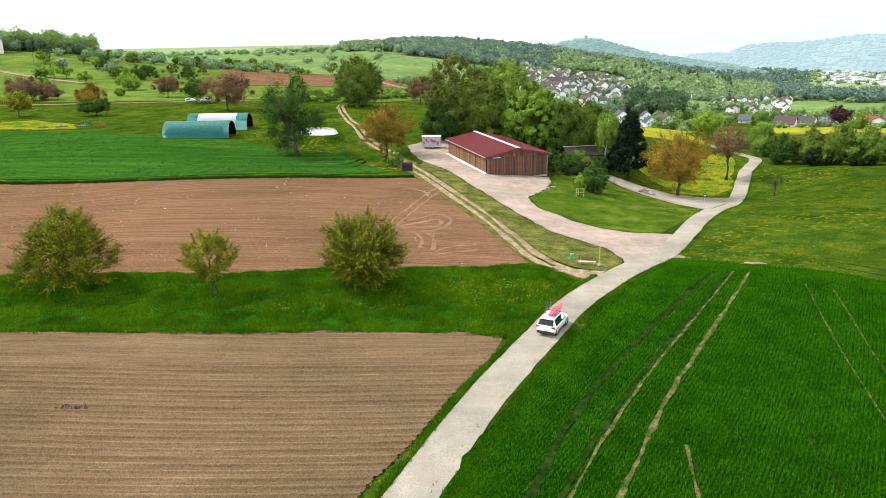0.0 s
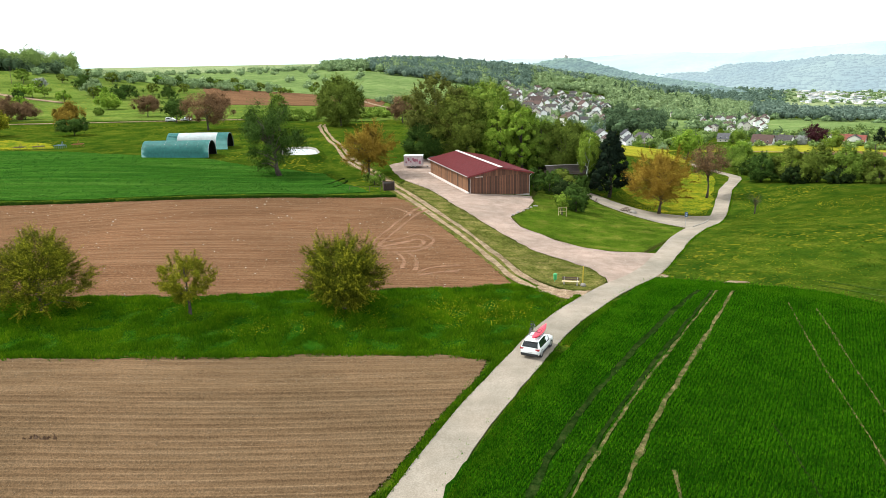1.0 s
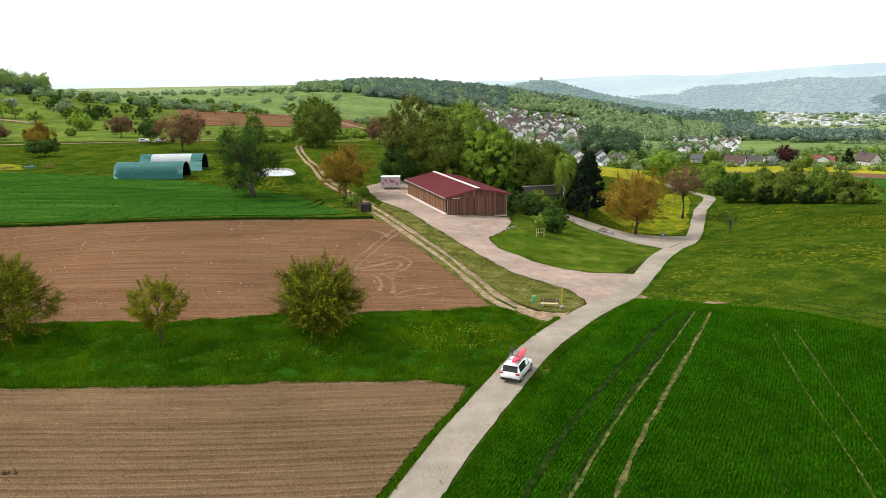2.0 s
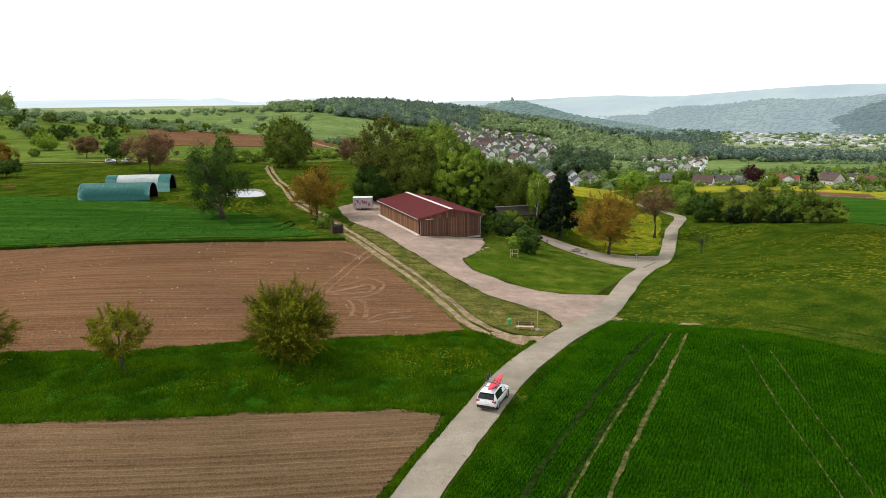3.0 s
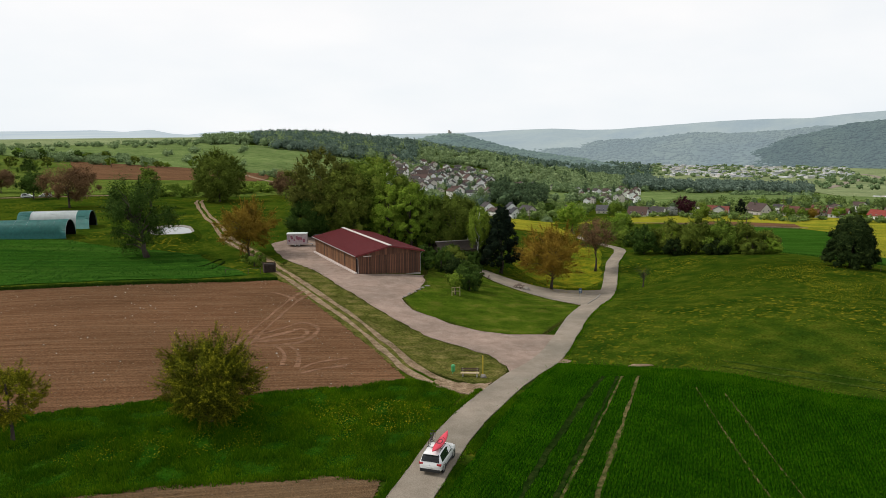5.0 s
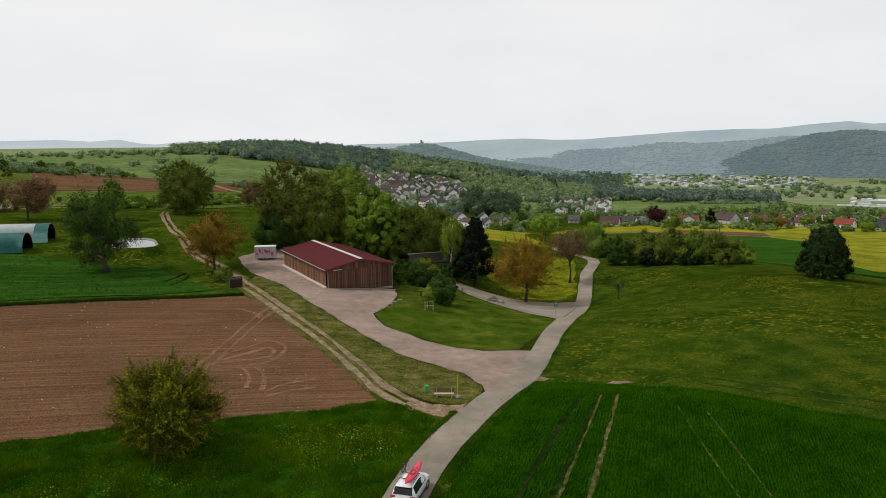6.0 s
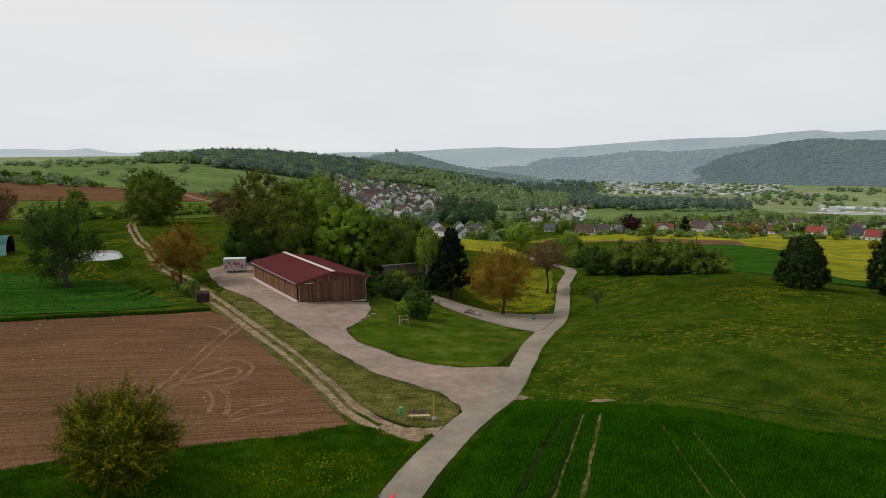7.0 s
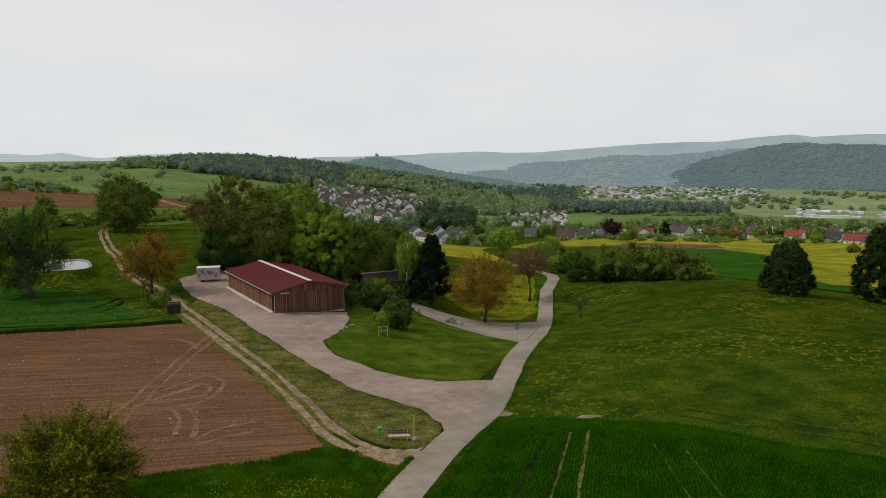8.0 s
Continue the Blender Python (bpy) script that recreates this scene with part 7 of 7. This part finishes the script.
# ---- grass, wheat and clods ----
WHEAT_BLADE = leafy("wheat_blades", (0.0116, 0.066, 0.00093), (0.0391, 0.153, 0.00186), (0.0977, 0.246, 0.00558), 0.42, wide=(0.28, (0.7, 0.76, 0.8), (1.36, 1.24, 1.1)))
EDGE_BLADE = leafy("edge_wheat_blades", (0.04, 0.13, 0.002), (0.085, 0.21, 0.005), (0.16, 0.29, 0.012), 0.4, wide=(0.5, (0.6, 0.7, 0.7), (1.3, 1.2, 1.1)))
STRIP_BLADE = leafy("tall_grass_blades", (0.0285, 0.0957, 0.00184), (0.0662, 0.167, 0.00368), (0.143, 0.235, 0.0101), 0.3, wide=(0.22, (0.56, 0.66, 0.6), (1.65, 1.3, 0.95)))
MEADOW_BLADE = leafy("meadow_blades", (0.0313, 0.0609, 0.00348), (0.0452, 0.0766, 0.00435), (0.0696, 0.0957, 0.00696), 0.3, wide=(0.06, (0.62, 0.76, 0.8), (1.4, 1.2, 1.1)))
CROP_BLADE = leafy("crop_leaves", (0.0243, 0.0829, 0.00995), (0.0386, 0.116, 0.0159), (0.0629, 0.144, 0.0279), 0.3)
# bank grass: the shadow of the field's lip is put into this darker green
SHADED_BANK_BLADE = leafy("shaded_bank_blades", (0.012, 0.035, 0.004), (0.025, 0.06, 0.006), (0.05, 0.09, 0.01), 0.2)
DRY_BLADE = leafy("dry_grass_blades", (0.054, 0.068, 0.012), (0.09, 0.095, 0.022), (0.17, 0.145, 0.05), 0.3)
LAWN_BLADE = leafy("lawn_blades", (0.043, 0.07, 0.008), (0.06, 0.086, 0.012), (0.086, 0.105, 0.021), 0.3)
FLOWER = leafy("dandelion_heads", (0.35, 0.26, 0.01), (0.45, 0.36, 0.012), (0.5, 0.42, 0.03), 0.2)
TRAMS = [
    ([(1.5, 29), (5.0, 36.5), (7.2, 41.3), (10.2, 47.0), (13.5, 52.4), (18.4, 59.9), (23.5, 67.5), (29.7, 76.7), (33.0, 81.0)], 0.68, None),
    ([(3.6, 29), (7.4, 36.3), (10.0, 41.1), (13.5, 46.9), (17.5, 53.4), (22.3, 60.7), (28.6, 70.5), (35.0, 80.6)], 0.3, 0.7),
    ([(6.6, 29), (10.4, 36.2), (13.0, 41.0), (15.4, 45.3), (19.6, 52.4), (24.0, 59.4), (29.8, 68.7), (36.8, 80.2)], 0.46, 0.95),
    ([(28.0, 34), (31.5, 44.5), (34.5, 55.0), (37.2, 63.9), (40.8, 74.8)], 0.2, 0.5),
    ([(31.5, 37), (36.6, 53.0), (37.9, 57.4), (40.0, 63.8), (42.7, 72.5)], 0.2, 0.6),
    ([(14.2, 32), (15.0, 36.1), (16.1, 41.5)], 0.3, 0.8),
    ([(22.0, 30), (24.5, 40.0), (25.6, 47.5)], 0.2, None),
]
# one more dark strip beside the second line, for its shaded edge
TRAMS.append(([(x - 0.45, y + 0.12) for x, y in TRAMS[1][0]], 0.45, None))
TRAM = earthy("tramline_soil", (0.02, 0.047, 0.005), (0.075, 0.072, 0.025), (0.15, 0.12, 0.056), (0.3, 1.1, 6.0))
# dark copy of the tramline soil, with the groove's shadow in its colour
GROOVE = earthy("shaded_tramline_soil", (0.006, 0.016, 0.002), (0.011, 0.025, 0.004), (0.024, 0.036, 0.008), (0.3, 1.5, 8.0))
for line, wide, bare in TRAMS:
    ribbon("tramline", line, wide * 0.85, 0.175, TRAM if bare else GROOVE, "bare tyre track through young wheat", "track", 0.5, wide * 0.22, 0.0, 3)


def keep_off(p, line, wide):
    q = along(line, 0.25)
    ok = np.ones(len(p), bool)
    for k in range(0, len(p), 20000):
        d = ((p[k : k + 20000, None] - q[None]) ** 2).sum(-1).min(1)
        ok[k : k + 20000] = d > (wide / 2) ** 2
    return ok


def wheat():
    rng = np.random.default_rng(21)
    p = scatter([(x, y) if y > 33 else (x, 33) for x, y in WHEAT], 645000, rng)
    p = p[p[:, 0] < 66]
    # plants stand in drill rows that follow the tramlines
    way = np.array((0.53, 0.848))
    side = np.array((way[1], -way[0]))
    s, t = p @ side, p @ way
    bend = 0.0009 * (t - 60) ** 2
    s = np.round((s + bend) / 0.3) * 0.3 - bend + rng.normal(0, 0.042, len(s))
    p = s[:, None] * side + t[:, None] * way
    p = p[inside(p, WHEAT)]
    for line, wide, _ in TRAMS:
        near = (p[:, 0] > min(q[0] for q in line) - 2) & (p[:, 0] < max(q[0] for q in line) + 2)
        ok = np.ones(len(p), bool)
        ok[near] = keep_off(p[near], line, wide)
        p = p[ok]
    return blades("wheat_plants", p, 0.1, 0.22, 0.046, WHEAT_BLADE, "dense rows of young green wheat plants", "wheat", rng, 2, 0.45)


def grass(name, outline, count, tall, wide, mat, label, seed, lift=0.04, each=3):
    rng = np.random.default_rng(seed)
    p = scatter(outline, count, rng)
    clump = np.array([noise.noise((x * 0.5, y * 0.5, 1.0)) for x, y in p])
    keep = clump > rng.uniform(-0.9, 0.1, len(p))
    p = p[keep]
    # tussocks stand above the rest
    tall = tall * np.clip(1.0 + 1.5 * clump[keep], 0.45, 2.0)
    return blades(name, p, lift, tall, wide, mat, label, "grass", rng, each, 0.6)


wheat()
grass("strip_grass", [(x if x > -52 else -52, y) for x, y in STRIP], 150000, 0.22, 0.045, STRIP_BLADE, "tall lush grass in uneven tufts", 22)
MEADOW = [(31.5, 89.6), (36.7, 86), (43, 82.4), (47, 79), (53, 71.5), (60, 66), (90, 52), (120, 100), (122, 122), (108, 150), (90, 178), (86, 186), (80, 172), (70, 154), (60, 134), (50, 116), (40, 101)]
grass("meadow_grass", MEADOW, 70000, 0.09, 0.05, MEADOW_BLADE, "uneven meadow grass in tufts", 23, 0.0, 2)
grass("verge_grass", VERGE, 30000, 0.07, 0.05, DRY_BLADE, "short dry verge grass", 27, 0.04, 2)
grass("lawn_grass", LAWN_EDGE, 26000, 0.06, 0.05, LAWN_BLADE, "short lawn grass", 24, 0.04, 2)
grass("crop_plants", CROP_LEFT, 45000, 0.16, 0.09, CROP_BLADE, "low young crop plants", 26, 0.1, 2)


def edge_grass(name, line, by, spread, count, tall, seed, label, mat=None):
    """Ragged grass along the edge of a road or field."""
    rng = np.random.default_rng(seed)
    p = along(line, 0.2)
    way = np.gradient(p, axis=0)
    way /= np.linalg.norm(way, axis=1)[:, None]
    k = rng.integers(0, len(p), count)
    off = by + rng.normal(0, spread, count)
    q = p[k] + np.c_[way[k, 1], -way[k, 0]] * off[:, None] + rng.normal(0, 0.08, (count, 2))
    keep = np.abs(off) > abs(by) - spread * 0.9
    keep &= np.array([noise.noise((x * 0.35, y * 0.35, seed)) for x, y in q]) > rng.uniform(-0.6, 0.25, count)
    return blades(name, q[keep], 0.03, tall, 0.05, mat or STRIP_BLADE, label, "grass", rng, 3, 0.7)


def rim_grass(name, outline, count, tall, seed, label):
    edge_grass(name, list(outline) + [outline[0]], 0.0, 0.32, count, tall, seed, label, DRY_BLADE)


rim_grass("lawn_edge_grass", LAWN_EDGE, 16000, 0.06, 35, "ragged grass along the edge of the gravel")
rim_grass("verge_edge_grass", VERGE, 18000, 0.06, 36, "ragged grass along the verge edge")
edge_grass("roadside_grass", ROAD_LINE[7:19], 1.8, 0.14, 4500, 0.14, 37, "ragged grass along the road edge")
edge_grass("wheat_edge_plants", WHEAT[1:9], 1.3, 0.75, 26000, 0.2, 38, "lighter thin wheat along the edge of the field", EDGE_BLADE)
edge_grass("wheat_edge_plants", WHEAT[8:14], 1.5, 0.9, 26000, 0.2, 39, "lighter thin wheat along the headland", EDGE_BLADE)
near_road = ROAD_LINE[1:7]
edge_grass("roadside_grass", near_road, 2.25, 0.32, 16000, 0.2, 31, "ragged grass along the road edge")
edge_grass("roadside_grass", near_road, -1.95, 0.2, 9000, 0.22, 32, "ragged grass along the road edge")
edge_grass("field_edge_grass", [(-52, 60.9), (-25.7, 61.0), (-10, 61.4), (1, 60.7), (5.6, 59.6)], 0.0, 0.22, 6000, 0.34, 33, "tall grass overhanging the field edge")
edge_grass("field_edge_grass", [(-110, 139.6), (-86.6, 137.4), (-62.7, 133.8), (-39.7, 130.0), (-19.4, 133.2), (-5.6, 136.4)], 0.3, 0.45, 12000, 0.45, 34, "tall grass bank at the field edge, coloured dark as in shadow", SHADED_BANK_BLADE)


def flowers(name, outline, count, seed, low):
    rng = np.random.default_rng(seed)
    p = scatter(outline, count, rng)
    n = np.array([noise.noise((x * 0.07, y * 0.07, seed)) for x, y in p])
    p = p[n > low + rng.normal(0, 0.12, len(p))]
    z = height(p[:, 0], p[:, 1]) + rng.uniform(0.12, 0.3, len(p))
    s = rng.uniform(0.025, 0.05, len(p))
    a = np.arange(6) * math.tau / 6
    v = np.stack([np.c_[p[:, 0] + s * math.cos(t), p[:, 1] + s * math.sin(t), z + 0.01 * (k % 2)] for k, t in enumerate(a)], 1)
    return tagged(mesh_ob(name, v.reshape(-1, 3), np.arange(6 * len(p)).reshape(-1, 6), FLOWER), "scattered yellow dandelion heads in grass", "flowers", kind="stuff")


flowers("dandelions", [(-8, 66), (4, 65.5), (11, 70), (12, 75), (6, 77), (-8, 76)], 3600, 41, 0.02)
flowers("dandelions", [(-34, 66), (-26, 65), (-4, 66), (-4, 74), (-30, 73)], 2200, 44, 0.12)
flowers("dandelions", MEADOW, 30000, 42, 0.2)
flowers("dandelions", [(76, 99), (96, 103), (114, 118), (112, 128), (96, 136), (84, 146), (78, 138), (88, 122)], 13000, 45, -0.05)
flowers("dandelions", [(49, 148), (60, 148), (78, 184), (84, 200), (66, 205), (48, 176)], 26000, 43, -0.25)


def clods(name, outline, count, size, mat, seed, label, rib=0.0):
    """Lumps of soil and stones lying on the ploughed land."""
    rng = np.random.default_rng(seed)
    p = scatter(outline, count, rng)
    if rib:
        s = p[:, 1] + 0.025 * p[:, 0]
        s = np.where(rng.random(len(p)) < 0.7, (np.floor(s / rib) + 0.5) * rib + rng.normal(0, 0.07, len(p)), s)
        p[:, 1] = s - 0.025 * p[:, 0]
        p = p[inside(p, outline)]
    n = len(p)
    s = size * rng.uniform(0.4, 1.0, n) ** 2 + size * 0.25
    base = np.array([(1, 0, 0), (-0.6, 0.8, 0), (-0.5, -0.9, 0), (0.1, 0.1, 0.9)])
    a = rng.uniform(0, math.tau, n)
    c, d = np.cos(a), np.sin(a)
    v = base[None] * s[:, None, None] * rng.uniform(0.7, 1.3, (n, 4, 1))
    x, y = v[..., 0] * c[:, None] - v[..., 1] * d[:, None], v[..., 0] * d[:, None] + v[..., 1] * c[:, None]
    z = height(p[:, 0], p[:, 1]) + 0.08
    v = np.stack([x + p[:, :1], y + p[:, 1:], v[..., 2] + z[:, None]], -1)
    f = (np.arange(n)[:, None, None] * 4 + np.array([(0, 1, 3), (1, 2, 3), (2, 0, 3)])[None]).reshape(-1, 3)
    return tagged(mesh_ob(name, v.reshape(-1, 3), f, mat), label, "clods", kind="stuff")


CLOD = leafy("soil_clods", (0.155, 0.105, 0.0649), (0.22, 0.155, 0.0993), (0.286, 0.211, 0.145), 0.0)
DARK_CLOD = leafy("damp_soil_clods", (0.05, 0.03, 0.018), (0.075, 0.048, 0.03), (0.11, 0.075, 0.05), 0.0)
PEBBLE = leafy("pale_pebbles", (0.3, 0.27, 0.22), (0.45, 0.42, 0.37), (0.55, 0.52, 0.47), 0.0)
clods("soil_clods", [(max(x, -48), max(y, 33)) for x, y in FIELD_NEAR], 42000, 0.06, CLOD, 51, "crumbled soil clods on the ploughed field", 0.8)
clods("soil_clods", [(max(x, -80), y) for x, y in FIELD_FAR], 12000, 0.08, CLOD, 52, "crumbled soil clods on the harrowed field")
clods("field_stones", [(max(x, -80), y) for x, y in FIELD_FAR], 420, 0.12, PEBBLE, 53, "small pale stones on the harrowed field")
clods("turned_earth", [(-29.6, 47.7), (-27.2, 47.7), (-27.4, 48.4), (-29.0, 48.4)], 40, 0.16, DARK_CLOD, 55, "dark lumps of freshly turned earth on the field")
clods("road_grit", YARD, 1500, 0.05, PEBBLE, 54, "small loose stones on the gravel yard")

# tyre marks of a turning tractor on the harrowed field
MARKS = [
    [(-0.8, 126.4), (-2.7, 121.1), (-5.8, 109.7), (-8.0, 100.9), (-9.7, 93.4)],
    [(0.5, 125.0), (-1.5, 120.1), (-4.7, 108.4), (-7.1, 98.1), (-8.8, 90.0)],
    [(-10.4, 96.7), (-8.4, 99.4), (-6.0, 101.8), (-3.5, 104.6), (-0.9, 107.6), (1.2, 105.4), (0.7, 100.9), (-1.3, 97.8), (-4.1, 96.7), (-7.1, 96.3)],
    [(-9.1, 94.8), (-6.6, 99.0), (-3.3, 102.0), (-1.1, 104.3), (-0.2, 103.3), (-0.8, 100.5), (-3.2, 99.2), (-6.4, 98.2)],
    [(-4.1, 96.7), (-3.3, 94.2), (-2.7, 91.6), (-3.0, 88.1)],
    [(-2.3, 96.4), (-1.5, 93.9), (-1.0, 90.9), (-1.4, 87.4)],
    [(-1.1, 86.5), (0.4, 88.5), (2.9, 90.2), (4.5, 90.8)],
    [(-6.3, 125.6), (-3.9, 123.5), (-1.5, 120.1)],
    [(-0.8, 85.0), (1.7, 86.7), (4.3, 87.8)],
]
WORN_GRASS = earthy("flattened_grass", (0.018, 0.038, 0.004), (0.026, 0.05, 0.006), (0.05, 0.07, 0.012), (0.3, 1.5, 8.0))
PRESSED = earthy("pressed_soil", (0.155, 0.087, 0.052), (0.19, 0.109, 0.068), (0.228, 0.135, 0.087), (0.12, 1.1, 6.0))
for line in MARKS:
    ribbon("tyre_mark", line, 0.55, 0.09, PRESSED, "pale pressed tyre mark in harrowed soil", "track", 0.6, 0.16, 0.0, 3)
ribbon("tyre_mark", [(47.3, 80.3), (50.8, 75.9), (54.5, 72.4), (60.0, 66.7), (75, 55)], 0.5, 0.04, WORN_GRASS, "worn wheel track along the meadow edge", "track", 1.0, 0.12, 0.0, 3)
ribbon("tyre_mark", [(48.3, 82.0), (52.2, 77.2), (56, 73.6), (61.6, 68.0), (76, 56)], 0.5, 0.04, WORN_GRASS, "worn wheel track along the meadow edge", "track", 1.0, 0.12, 0.0, 3)
for line in ([(-22.1, 156.5), (-21.0, 158.1), (-20.2, 161.5), (-19.5, 164.9), (-18.6, 166.4)], [(-19.4, 151.2), (-18.4, 153.0), (-18.0, 158.0), (-17.7, 162.7)]):
    ribbon("tyre_mark", line, 0.5, 0.2, GROOVE, "dark turning wheel track in young crop", "track", 0.8, 0.2, 0.0, 3)
drape("bare_patch", [(37.5, 84.4), (39, 83.8), (40.5, 83.6), (40.3, 84.2), (38.5, 84.9)], 0.07, 0.8, RUT, "small bare patch of soil at the meadow edge", "ground", 0.15)
drape("bare_patch", [(29.8, 88.2), (31.2, 88.0), (32.2, 88.6), (31.6, 89.6), (30.8, 90.2)], 0.08, 0.8, RUT, "small bare patch of soil at the road edge", "ground", 0.15)
